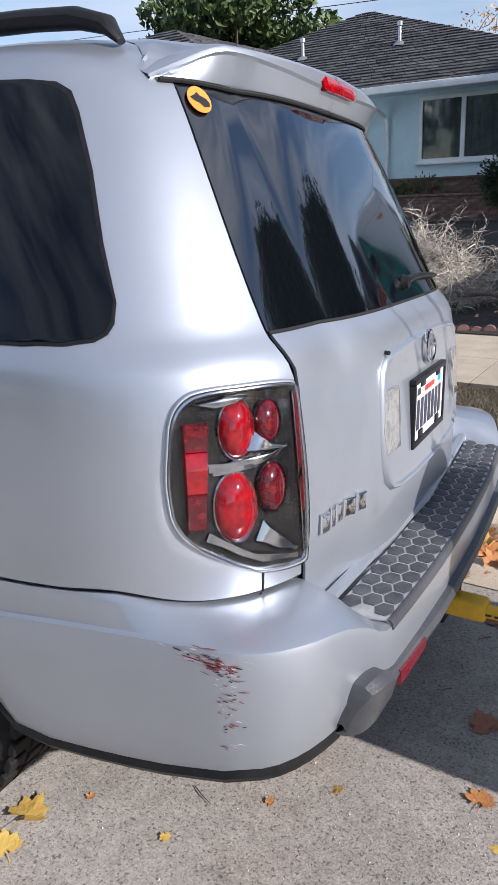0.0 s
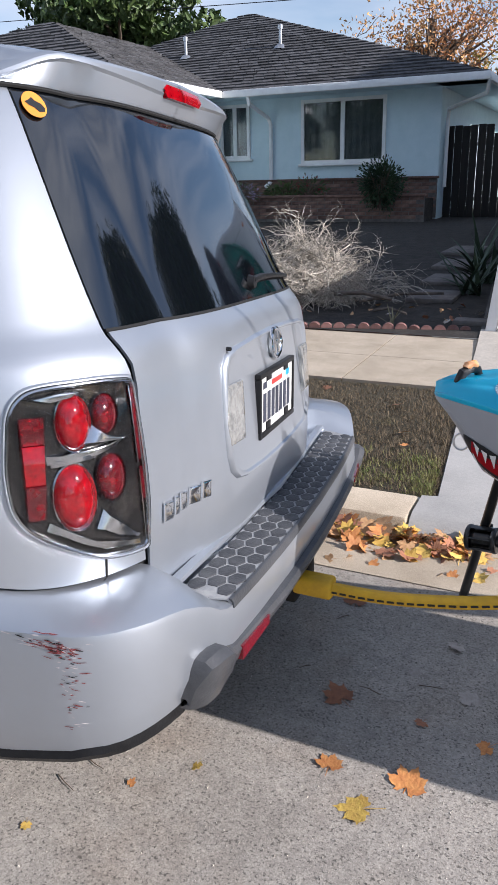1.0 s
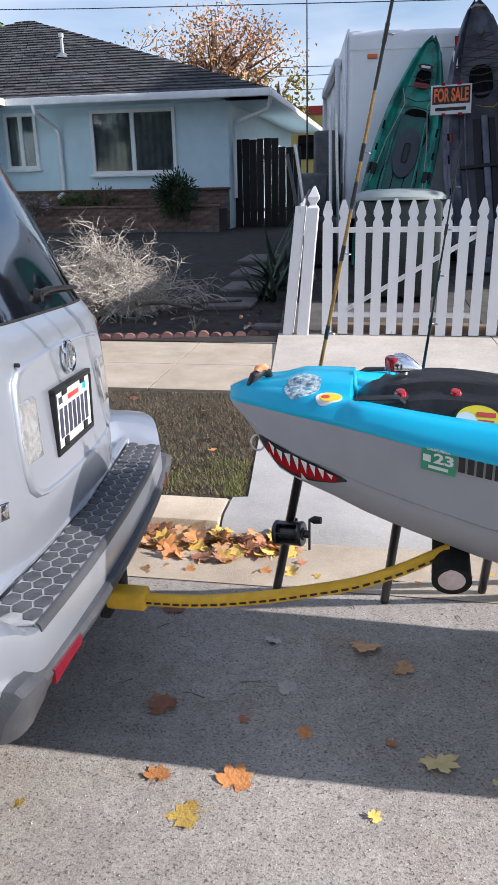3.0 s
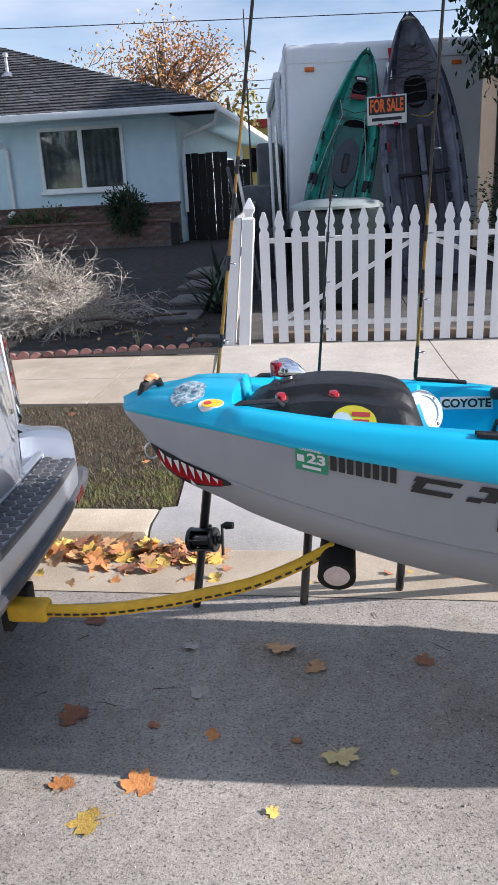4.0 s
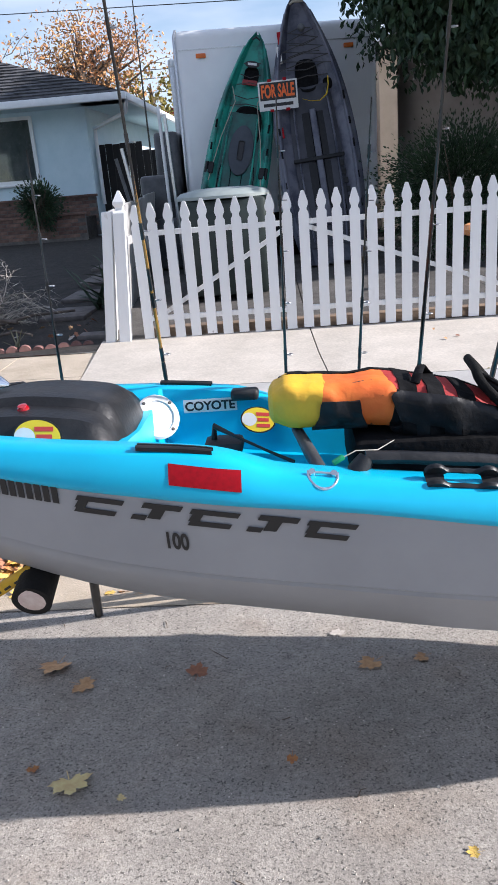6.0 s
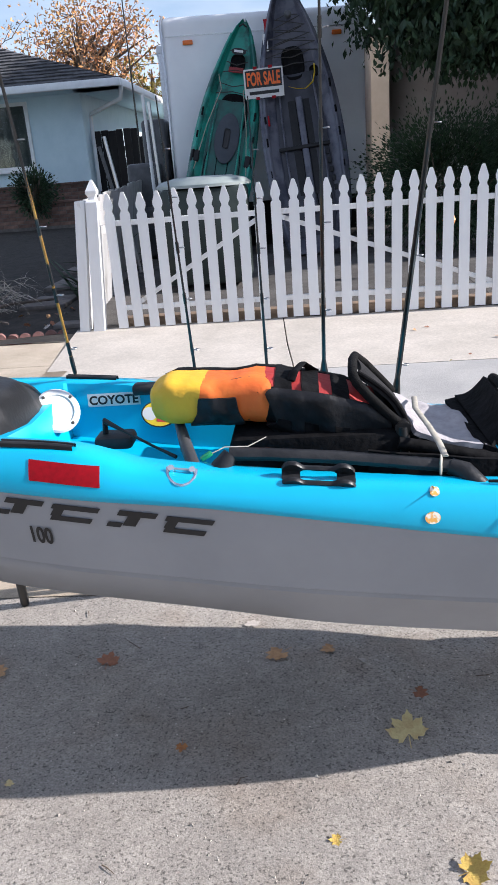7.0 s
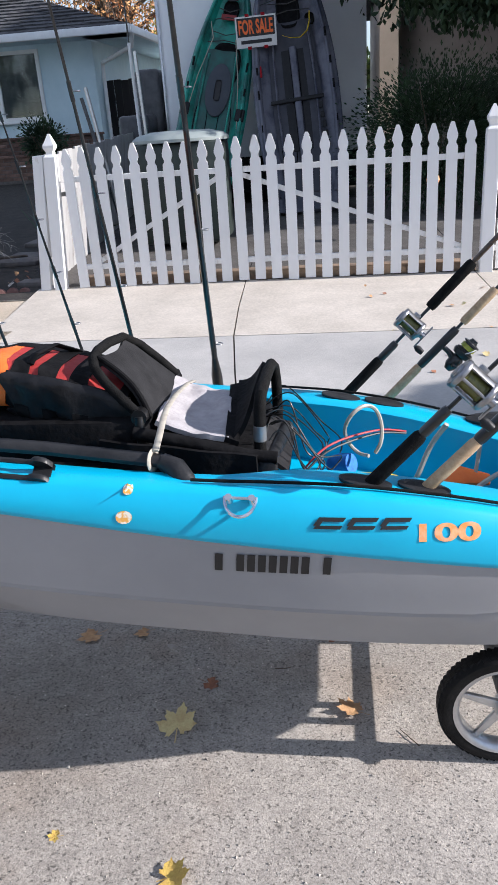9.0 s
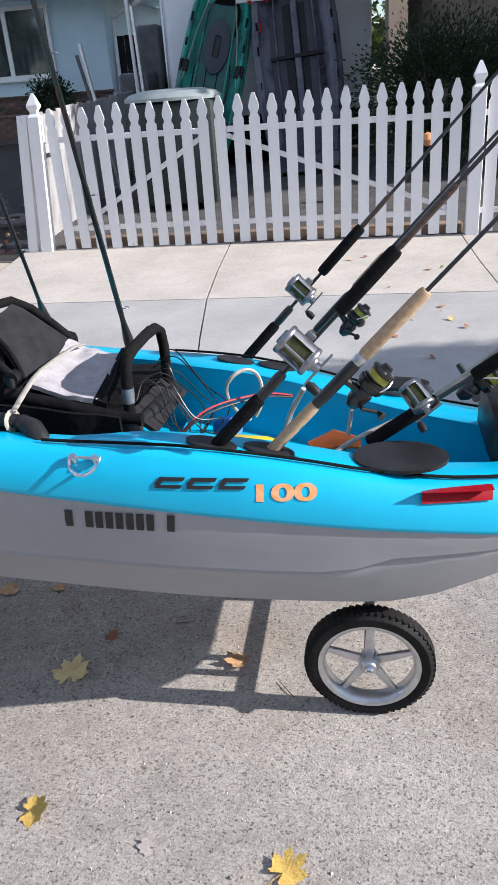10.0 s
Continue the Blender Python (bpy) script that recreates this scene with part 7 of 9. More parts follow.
def post(x, y, h, label, lean_x=0.0):
    bm = box_bm(x - 0.052, y - 0.045, GZ - 0.05, x + 0.052, y + 0.045, GZ + h - 0.17, 0.004, 1)
    for w0, w1, z0, z1 in ((0.05, 0.03, -0.17, -0.15), (0.03, 0.03, -0.15, -0.13), (0.03, 0.048, -0.13, -0.10), (0.048, 0.048, -0.10, -0.08), (0.048, 0.008, -0.08, 0.01)):
        bm2 = grid_bm([[Vector((x + sx * w, y + sy * w * 0.86, GZ + h + z)) for sx, sy in ((-1, -1), (1, -1), (1, 1), (-1, 1))] for w, z in ((w0, z0), (w1, z1))], close_v=True)
        join(bm, bm2)
    for v in bm.verts:
        v.co.x += lean_x * (1 - (v.co.z - GZ) / h)
    return thing("fence_post", label, "fence post", bm, PAINT, smooth=0)


post(-0.295, 6.86, 1.285, "white leaning wooden post with pointed cap", -0.10)
post(3.315, 6.87, 1.28, "white wooden post with pointed cap")
sidef = thing("side_fence", "old white board fence beside the garden", "fence")
# Old white boards, darkened in colour for the shade this fence stands in
SHADE_BOARDS = mat("shade_darkened_white_boards", (0.36, 0.36, 0.36), (0.22, 0.21, 0.20), 7, 0.8, bump=0.2, bscale=60, ramp=(0.5, 0.7), stretch=(1, 1, 0.3), vary=0.1)
for k in range(58):
    y = 6.95 + 0.152 * k
    x, z = -0.45 - 0.082 * (y - 6.95), lot_z(0, y)
    b = box_bm(x, y, z - 0.02, x + 0.02, y + 0.145, z + 1.12 + rf.uniform(-0.015, 0.015), 0.003, 1)
    for v in b.verts:
        v.co.x -= 0.12 * (1 - (v.co.z - z) / 1.12)
    part("board", b, SHADE_BOARDS, sidef)
b = box_bm(-0.46, 6.83, GZ - 0.03, -0.37, 6.95, GZ + 1.13, 0.004, 1)
for v in b.verts:
    v.co.x -= 0.12 * (1 - (v.co.z - GZ) / 1.13)
part("end_board", b, PAINT, sidef)
part("rail", box_bm(-0.43, 6.9, GZ + 0.8, -0.39, 7.68, GZ + 0.88, 0.003, 1), SHADE_BOARDS, sidef)
rightf = thing("picket_fence", "white picket fence beyond the gate post", "fence")
for k in range(9):
    o = new("picket", PICKET)
    o.parent = rightf
    o.matrix_basis = Matrix.Translation((3.44 + 0.145 * k, 6.89, GZ + 0.02)) @ pose(0, 0, 0, 0, rf.uniform(-0.5, 0.5), 0)
for z in (0.90, 0.16):
    part("rail", box_bm(3.36, 6.90, GZ + z, 4.7, 6.93, GZ + z + 0.045, 0.003, 1), M["white"], rightf)

# ---- leaves of trees and loose leaves ----
def leaf_sheet(name, pts, sizes, material, parent, aspect=0.5, seed=1, droop=0.0):
    """Many small folded leaves at the given places, as one mesh."""
    r = np.random.RandomState(seed)
    n = len(pts)
    a = r.normal(size=(n, 3))
    a[:, 2] -= droop
    a /= np.linalg.norm(a, axis=1)[:, None]
    b = np.cross(a, r.normal(size=(n, 3)))
    b /= np.linalg.norm(b, axis=1)[:, None]
    c = np.cross(a, b)
    s = np.asarray(sizes)[:, None]
    p = np.asarray(pts)
    v = np.stack([p - a * s * 0.5, p + b * s * aspect * 0.5 + c * s * 0.08, p + a * s * 0.5, p - b * s * aspect * 0.5 + c * s * 0.08], 1).reshape(-1, 3)
    f = [(4 * i, 4 * i + 1, 4 * i + 2, 4 * i + 3) for i in range(n)]
    me = bpy.data.meshes.new(name)
    me.from_pydata(v.tolist(), [], f)
    me.materials.append(material)
    ob = new(name, me)
    if parent is not None:
        ob.parent = parent
    return ob


def tree(label, base, height, crown, n, size, material, bark, seed, clumps=26, fill=0.75, droop=0.6, aspect=0.5, twigs=0, limb=2, inner=0):
    """A tapered trunk with limbs, and a crown of many leaves in uneven clumps. crown: centre and radii."""
    r = random.Random(seed)
    nr = np.random.RandomState(seed)
    o = thing("tree", label, "tree")
    base, c, rad = Vector(base), Vector(crown[0]), Vector(crown[1])
    top = c + Vector((0, 0, rad.z * 0.5))
    tr = bmesh.new()
    tube_bm([base, base.lerp(c, 0.4) + Vector((r.uniform(-0.1, 0.1), r.uniform(-0.1, 0.1), 0)), c, top], [height * 0.035, height * 0.028, height * 0.018, 0.02], 10, bm=tr)
    cl = []
    for i in range(clumps):
        u = Vector((r.gauss(0, 1), r.gauss(0, 1), r.gauss(0, 1))).normalized() * (r.random() ** 0.4)
        q = c + Vector((u.x * rad.x, u.y * rad.y, u.z * rad.z)) * 0.85
        cl.append((q, r.uniform(0.22, 0.42)))
        for j in range(twigs):
            e = q + Vector((r.gauss(0, 0.3) * rad.x * 0.5, r.gauss(0, 0.3) * rad.y * 0.5, r.gauss(0.15, 0.3) * rad.z * 0.5))
            tube_bm([q, q.lerp(e, 0.5) + Vector((0, 0, 0.05)), e], [0.014, 0.010, 0.005], 4, bm=tr)
        if i % limb == 0:
            st = base.lerp(c, r.uniform(0.5, 1.0))
            tube_bm([st, st.lerp(q, 0.5) + Vector((0, 0, 0.15)), q], [height * 0.012, height * 0.007, 0.008], 6, bm=tr)
    part("trunk", tr, bark, o)
    pts = []
    for q, k in cl:
        m = n // clumps
        d = nr.normal(size=(m, 3))
        d /= np.linalg.norm(d, axis=1)[:, None]
        d *= (nr.rand(m, 1) ** (1 - fill)) * k
        pts.append(np.array(q) + d * np.array(rad))
    pts = np.concatenate(pts)
    part_ob = leaf_sheet("crown", pts, size * nr.uniform(0.6, 1.3, len(pts)), material, o, aspect, seed, droop)
    part_ob["kind"] = "stuff"
    if inner:
        u = nr.normal(size=(inner, 3))
        u /= np.linalg.norm(u, axis=1)[:, None]
        u *= nr.rand(inner, 1) ** 0.33 * 0.94
        leaf_sheet("inner_crown", np.array(c) + u * np.array(rad), size * 1.6 * nr.uniform(0.6, 1.3, inner), material, o, aspect * 1.4, seed + 1, droop)["kind"] = "stuff"
    return o


BARK = mat("bark", (0.09, 0.065, 0.045), (0.17, 0.13, 0.10), 12, 0.9, bump=0.8, bscale=30, stretch=(1, 1, 0.3))
LEAF_DARK = mat("dark_green_leaf", (0.016, 0.036, 0.020), (0.040, 0.075, 0.034), 3, 0.5, spec=0.3, vary=0.35, island=True)
LEAF_GREEN = mat("green_leaf", (0.035, 0.075, 0.02), (0.09, 0.13, 0.035), 1.5, 0.55, vary=0.4, island=True)
LEAF_AUTUMN = mat("autumn_leaf", (0.58, 0.34, 0.12), (0.44, 0.18, 0.08), 1.0, 0.6, vary=0.5, island=True)
LEAF_YELLOW = mat("yellow_green_leaf", (0.40, 0.30, 0.06), (0.22, 0.22, 0.06), 1.5, 0.6, vary=0.4, island=True)
tree("dense dark green tree overhanging the driveway", (4.9, 10.3, 0.2), 6.0, ((5.0, 10.5, 4.1), (3.25, 1.9, 2.0)), 130000, 0.115, LEAF_DARK, BARK, 5, clumps=260, droop=1.8, inner=42000)
tree("large green tree behind the house", (-20.5, 32, 0.8), 11, ((-20.3, 31, 7.6), (4.9, 3.5, 2.6)), 11000, 0.42, LEAF_GREEN, BARK, 7, clumps=40)
tree("autumn tree with thin orange leaves behind the house", (-5.9, 28.5, 0.8), 8, ((-5.9, 28, 5.4), (3.1, 2.4, 1.9)), 5200, 0.13, LEAF_AUTUMN, BARK, 9, clumps=80, fill=0.75, twigs=2, limb=2)
tree("yellowing tree behind the house", (-3.6, 30.5, 0.8), 6, ((-3.9, 30, 4.4), (1.5, 1.5, 1.3)), 900, 0.20, LEAF_YELLOW, BARK, 10, clumps=18, fill=0.9)
# trees across the street, behind the walk, that the car's glass and paint mirror
for i, (x, y, h, s) in enumerate(((-22, -15, 8, 3.2), (-16, -16, 8.5, 3.4), (-10, -15, 8, 3.2), (-4, -17, 8, 3.2), (3, -18, 7, 3.0), (22, 4.5, 8.0, 3.4), (24, -1.5, 7.0, 3.2), (21, 10.5, 8, 3.4), (26, -8, 8, 3.6), (23, 16, 8, 3.4))):
    tree("leafy street tree across the road", (x, y, 0), h, ((x, y, h * 0.52), (s, s, h * 0.46)), 5200, 0.42, LEAF_DARK, BARK, 30 + i, clumps=34)
# Out of view: added to throw a shadow over the driveway apron
tree("small unseen tree added to shade the driveway", (9.8, 3.7, 0.0), 4.0, ((9.7, 3.7, 2.85), (1.5, 0.62, 0.85)), 9000, 0.12, LEAF_YELLOW, BARK, 44, clumps=60)
# Added sun blocker: its wide crown keeps the house's side wall in shade
tree("tall unseen tree added to shade the side wall of the house", (9.0, 18.0, 0.5), 9.5, ((9.0, 19.2, 7.6), (2.5, 4.8, 3.1)), 17000, 0.36, LEAF_DARK, BARK, 46, clumps=100, inner=5000)
tree("dense dark green tree farther along the yard", (10.6, 11.4, 0.2), 5.8, ((10.6, 11.4, 3.7), (2.7, 2.0, 1.9)), 22000, 0.17, LEAF_DARK, BARK, 48, clumps=90, droop=1.6, inner=9000)
# shrubs
def shrub(label, c, rad, n, size, m, seed, droop=0.0):
    nr = np.random.RandomState(seed)
    o = thing("shrub", label, "shrub")
    st = bmesh.new()
    r = random.Random(seed)
    for k in range(14):
        q = Vector(c) + Vector((r.uniform(-0.8, 0.8) * rad[0], r.uniform(-0.8, 0.8) * rad[1], r.uniform(0.0, 0.8) * rad[2]))
        tube_bm([Vector((c[0], c[1], c[2] - rad[2])), Vector((c[0], c[1], c[2] - rad[2])).lerp(q, 0.6) + Vector((0, 0, 0.05)), q], [0.02, 0.012, 0.004], 5, bm=st)
    part("stem", st, BARK, o, kind="stuff")
    d = nr.normal(size=(n, 3))
    d /= np.linalg.norm(d, axis=1)[:, None]
    d *= nr.rand(n, 1) ** 0.33
    lump = 1 + 0.22 * np.sin(d[:, :1] * 7 + seed) * np.cos(d[:, 1:2] * 6) + 0.15 * nr.normal(size=(n, 1))
    ob = leaf_sheet("foliage", np.array(c) + d * np.array(rad) * lump, size * nr.uniform(0.6, 1.3, n), m, o, 0.45, seed, droop)
    ob["kind"] = "stuff"
    return o


shrub("dark leafy bush behind the picket gate", (3.3, 10.2, 1.1), (0.95, 0.6, 0.80), 22000, 0.05, LEAF_DARK, 3)
shrub("dark leafy bush beside the driveway", (4.4, 10.6, 1.2), (0.8, 0.6, 0.72), 16000, 0.05, LEAF_DARK, 4)
shrub("dark rose bush against the brick planter", (-3.95, 15.45, 1.30), (0.44, 0.35, 0.45), 2600, 0.075, LEAF_DARK, 6)
shrub("low green plants in the brick planter", (-6.2, 15.75, 1.2), (0.5, 0.2, 0.16), 350, 0.09, LEAF_GREEN, 8)
shrub("small purple flowering plant by the planter", (-6.9, 15.2, 1.15), (0.4, 0.3, 0.25), 380, 0.07, mat("purple_petal", (0.40, 0.30, 0.48), (0.10, 0.13, 0.07), 6, 0.7, ramp=(0.45, 0.5)), 9)
shrub("small plants with red flowers in the planter", (-5.6, 15.75, 1.25), (0.45, 0.2, 0.22), 300, 0.08, mat("red_petal", (0.30, 0.03, 0.04), (0.05, 0.09, 0.03), 8, 0.7, ramp=(0.4, 0.45)), 10)


def blades(label, c, n, ln, m, seed, spread=0.1, name="spiky_plant", wid=0.03):
    """A rosette of arching sword-shaped leaves."""
    r = random.Random(seed)
    o = thing(name, label, "plant")
    for k in range(n):
        az, up = r.uniform(0, 2 * math.pi), r.uniform(0.5, 1.25)
        l = ln * r.uniform(0.6, 1.1)
        b = Vector(c) + Vector((r.uniform(-spread, spread), r.uniform(-spread, spread), 0))
        d = Vector((math.cos(az) * math.cos(up), math.sin(az) * math.cos(up), math.sin(up)))
        s = d.cross(Vector((0, 0, 1))).normalized()
        rows = []
        for t in lin(0, 1, 5):
            p = b + d * l * t - Vector((0, 0, 0.28 * l * t * t * math.cos(up)))
            w = wid * (1 - t) ** 0.6 + 0.002
            rows.append([p - s * w, p - Vector((0, 0, w * 0.5)), p + s * w])
        part("blade", grid_bm(rows), m, o)
    return o


AG = mat("dark_agave", (0.025, 0.05, 0.03), (0.06, 0.09, 0.05), 6, 0.5)
AG2 = mat("dry_blade", (0.16, 0.15, 0.09), (0.28, 0.25, 0.15), 6, 0.7)
blades("dark green sword-leaved plant in the garden", (-1.0, 8.7, lot_z(0, 8.7)), 16, 0.75, AG, 1)
blades("dark green sword-leaved plant in the garden", (-1.0, 9.5, lot_z(0, 9.5)), 18, 0.85, AG, 2)
blades("dark green sword-leaved plant by the fence", (-1.25, 10.4, lot_z(0, 10.4)), 16, 0.9, AG, 3)
blades("grey-green young sprout by the edging", (-1.45, 6.93, 0.13), 6, 0.22, AG2, 4, 0.02, wid=0.008)
# heap of dry cut branches
def brush(label, c, rad, n, seed, lean=(0, 0, 0)):
    r = random.Random(seed)
    bm = bmesh.new()
    verts, faces = [], []

    def stick(p, d, l, rad0, depth):
        q, prev = Vector(p), None
        segs = 4
        for i in range(segs + 1):
            t = i / segs
            rr = rad0 * (1 - 0.75 * t)
            a = d.cross(Vector((0.3, 0.2, 0.9))).normalized()
            b = a.cross(d).normalized()
            ring = []
            for k in range(3):
                an = 2.094 * k
                ring.append(len(verts))
                verts.append(tuple(q + (a * math.cos(an) + b * math.sin(an)) * rr))
            if prev:
                for k in range(3):
                    faces.append((prev[k], prev[(k + 1) % 3], ring[(k + 1) % 3], ring[k]))
            prev = ring
            if depth < 2 and 0 < i < segs + 1:
                for _ in range(2 if depth == 0 else 1):
                    nd = (d + Vector((r.gauss(0, 0.55), r.gauss(0, 0.55), r.gauss(0.0, 0.5)))).normalized()
                    stick(q, nd, l * r.uniform(0.3, 0.55), rad0 * 0.72 * (1 - 0.35 * t), depth + 1)
            d = (d + Vector((r.gauss(0, 0.16), r.gauss(0, 0.16), r.gauss(-0.10, 0.16)))).normalized()
            q = q + d * (l / segs)

    for i in range(n):
        an = r.uniform(0, 2 * math.pi)
        k = r.random() ** 0.6
        p = Vector((c[0] + rad[0] * k * math.cos(an), c[1] + rad[1] * k * math.sin(an), c[2] + r.uniform(0, rad[2]) * (1 - 0.6 * k)))
        d = Vector((r.gauss(0, 1) + lean[0], r.gauss(-0.2, 0.7), r.gauss(0.25, 0.6) + lean[2])).normalized()
        stick(p - d * 0.25, d, r.uniform(0.3, 0.62), r.uniform(0.005, 0.010), 0)
    me = bpy.data.meshes.new("brush_heap")
    me.from_pydata(verts, [], faces)
    me.materials.append(mat("dry_grey_twig", (0.30, 0.265, 0.22), (0.62, 0.57, 0.50), 9, 0.85, vary=0.7, island=True))
    o = new("brush_heap", me)
    return tagged(o, label=label, category="brushwood", kind="stuff")


brush("heap of dry pale cut branches in the garden", (-2.76, 8.0, 0.06), (0.68, 0.50, 0.95), 560, 2)
brush("dry forked branch leaning out of the heap", (-1.85, 8.2, 0.25), (0.22, 0.25, 0.5), 10, 6, (1.0, 0, 0.6))
LOG = mat("cut_branch_bark", (0.07, 0.055, 0.045), (0.15, 0.12, 0.10), 15, 0.9, bump=0.5)
for p, q, rr in (((-2.2, 7.5, 0.3), (-1.55, 7.3, 0.30), 0.022), ((-2.0, 7.7, 0.2), (-1.2, 8.1, 0.26), 0.016), ((-1.7, 7.2, 0.2), (-1.35, 7.1, 0.2), 0.014)):
    thing("cut_branch", "thick cut branch at the heap's foot", "branch", tube_bm([p, Vector(p).lerp(Vector(q), 0.5) + Vector((0, 0, 0.04)), q], [rr * 1.1, rr, rr * 0.85], 9), LOG)
# scalloped brick edging
edge = thing("brick_edging", "scalloped red brick edging along the garden bed", "edging")
eb = bmesh.new()
pr = [(-0.055, 0), (-0.055, 0.05), (-0.045, 0.078), (-0.025, 0.095), (0, 0.10), (0.025, 0.095), (0.045, 0.078), (0.055, 0.05), (0.055, 0)]
for y in (0.0, 0.05):
    eb.faces.new([eb.verts.new((a, y, z)) for a, z in pr])
eb.verts.ensure_lookup_table()
for i in range(9):
    eb.faces.new([eb.verts[i], eb.verts[(i + 1) % 9], eb.verts[9 + (i + 1) % 9], eb.verts[9 + i]])
EB = finish("edging_brick", eb, mat("red_edging_brick", (0.20, 0.09, 0.075), (0.30, 0.17, 0.15), 14, 0.85, bump=0.3, vary=0.2), 0)
for k in range(22):
    o = new("edging_brick", EB)
    o.parent = edge
    x = -3.1 + k * 0.112
    o.matrix_basis = Matrix.Translation((x, 6.62 + 0.19 * (x + 1.92), walk_z(6.7) - 0.055 - rf.uniform(0, 0.02))) @ pose(0, 0, 0, rf.uniform(-6, 6), rf.uniform(-5, 5), 10 + rf.uniform(-5, 5))
# stepping stones and a dark mat
SLATE = mat("dark_path_stone", (0.10, 0.09, 0.085), (0.17, 0.15, 0.14), 8, 0.85, bump=0.4)
for x, y, a, b in ((-1.35, 8.4, 0.25, 0.35), (-1.45, 9.6, 0.25, 0.4), (-1.6, 11.0, 0.25, 0.5), (-1.75, 12.6, 0.28, 0.6), (-0.75, 7.15, 0.16, 0.1)):
    thing("path_stone", "flat dark stepping stone in the garden", "stone", box_bm(x - a, y - b, lot_z(x, y) - 0.03, x + a, y + b, lot_z(x, y) + 0.03, 0.02), SLATE)

BEHIND = ("large green tree behind the house", "autumn tree with thin orange leaves behind the house", "yellowing tree behind the house", "dark rose bush against the brick planter", "low green plants in the brick planter", "small purple flowering plant by the planter", "small plants with red flowers in the planter")
# ---- house ----
house = thing("house", "single-storey pale blue stucco house with dark hip roof", "house")
HY = 16.5
part("wall", box_bm(-16, HY, 0.4, -3.05, 27, 3.25), M["wall_blue"], house, "pale blue stucco wall")
part("wing_wall", box_bm(-16, 12.6, 0.4, -8.2, HY - 0.003, 3.25), M["wall_blue"], house, "pale blue stucco wall of the wing")
EZ, EX, EY = 3.20, -2.06, 15.65


def shingled(name, a, b, c, d, nrow, ncol, seed):
    """A roof face with courses of shingles between the eave a-b and the ridge d-c."""
    a, b, c, d = (Vector(p) for p in (a, b, c, d))
    n = (b - a).cross(d - a).normalized()
    if n.z < 0:
        n = -n
    r = random.Random(seed)
    vs, fs = [], []
    for i in range(nrow):
        t0, t1 = i / nrow, (i + 1.25) / nrow
        l0, r0 = a.lerp(d, t0), b.lerp(c, t0)
        l1, r1 = a.lerp(d, min(t1, 1)), b.lerp(c, min(t1, 1))
        w = (r0 - l0).length
        m = max(1, int(ncol * w / (b - a).length))
        off = r.random()
        for j in range(-1, m + 1):
            u0, u1 = max((j + off) / m, 0), min((j + off + 0.96) / m, 1)
            if u1 - u0 < 0.004:
                continue
            lift = 0.028 + r.uniform(0, 0.016)
            k = len(vs)
            vs += [l0.lerp(r0, u0) + n * lift, l0.lerp(r0, u1) + n * lift, l1.lerp(r1, u1) + n * 0.006, l1.lerp(r1, u0) + n * 0.006, l0.lerp(r0, u0), l0.lerp(r0, u1)]
            fs += [(k, k + 1, k + 2, k + 3), (k + 4, k + 5, k + 1, k)]
    me = bpy.data.meshes.new(name)
    me.from_pydata([tuple(v) for v in vs], [], fs)
    me.materials.append(M["shingle"])
    o = new(name, me)
    o.parent = house
    return tagged(o, kind="stuff")


PK = (-8.55, 19.4, 5.36)
roof = part("roof", grid_bm([[Vector((-14.9, EY, EZ)), Vector((EX, EY, EZ)), Vector((EX, 27.5, EZ)), Vector((-14.9, 27.5, EZ))], [Vector((-8.65, 19.4, 5.34)), Vector(PK) - Vector((0, 0, 0.02)), Vector((-8.55, 23.5, 5.34)), Vector((-8.65, 23.5, 5.34))]], close_v=True), M["shingle"], house, "dark grey hip roof", smooth=0)
shingled("shingles", (-14.9, EY, EZ), (EX, EY, EZ), PK, (-8.65, 19.4, 5.36), 30, 52, 1)
shingled("shingles", (EX, EY, EZ), (EX, 27.5, EZ), (-8.55, 23.5, 5.36), PK, 30, 40, 2)
part("wing_roof", grid_bm([[Vector((-17, 11.9, EZ)), Vector((-7.55, 11.9, EZ)), Vector((-7.55, 17, EZ)), Vector((-17, 17, EZ))], [Vector((-11.2, 14.5, 4.65)), Vector((-10.9, 14.5, 4.65)), Vector((-10.9, 19.0, 4.65)), Vector((-11.2, 19.0, 4.65))]], close_v=True), M["shingle"], house, "dark grey hip roof of the wing", smooth=0)
shingled("shingles", (-17, 11.9, EZ), (-7.55, 11.9, EZ), (-10.9, 14.5, 4.67), (-11.2, 14.5, 4.67), 18, 36, 3)
shingled("shingles", (-7.55, 11.9, EZ), (-7.55, 18, EZ), (-10.9, 18.9, 4.67), (-10.9, 14.5, 4.67), 18, 26, 4)
part("soffit", box_bm(-16.5, EY + 0.05, EZ - 0.10, EX - 0.03, HY + 0.02, EZ - 0.06), M["wall_blue"], house)
part("soffit", box_bm(-3.06, EY + 0.05, EZ - 0.10, EX - 0.03, 27.4, EZ - 0.061), M["wall_blue"], house)
part("soffit", box_bm(-8.2, 11.95, EZ - 0.10, -7.6, EY + 0.3, EZ - 0.062), M["wall_blue"], house)
part("gutter", box_bm(-7.5, EY - 0.06, EZ - 0.12, EX + 0.05, EY + 0.05, EZ + 0.02, 0.02), M["white_trim"], house, "white eaves gutter")
part("gutter", box_bm(EX - 0.04, EY + 0.05, EZ - 0.12, EX + 0.06, 27.5, EZ + 0.02, 0.02), M["white_trim"], house, "white eaves gutter")
part("gutter", box_bm(-7.6, 11.85, EZ - 0.12, -7.49, EY - 0.06, EZ + 0.02, 0.02), M["white_trim"], house, "white eaves gutter")
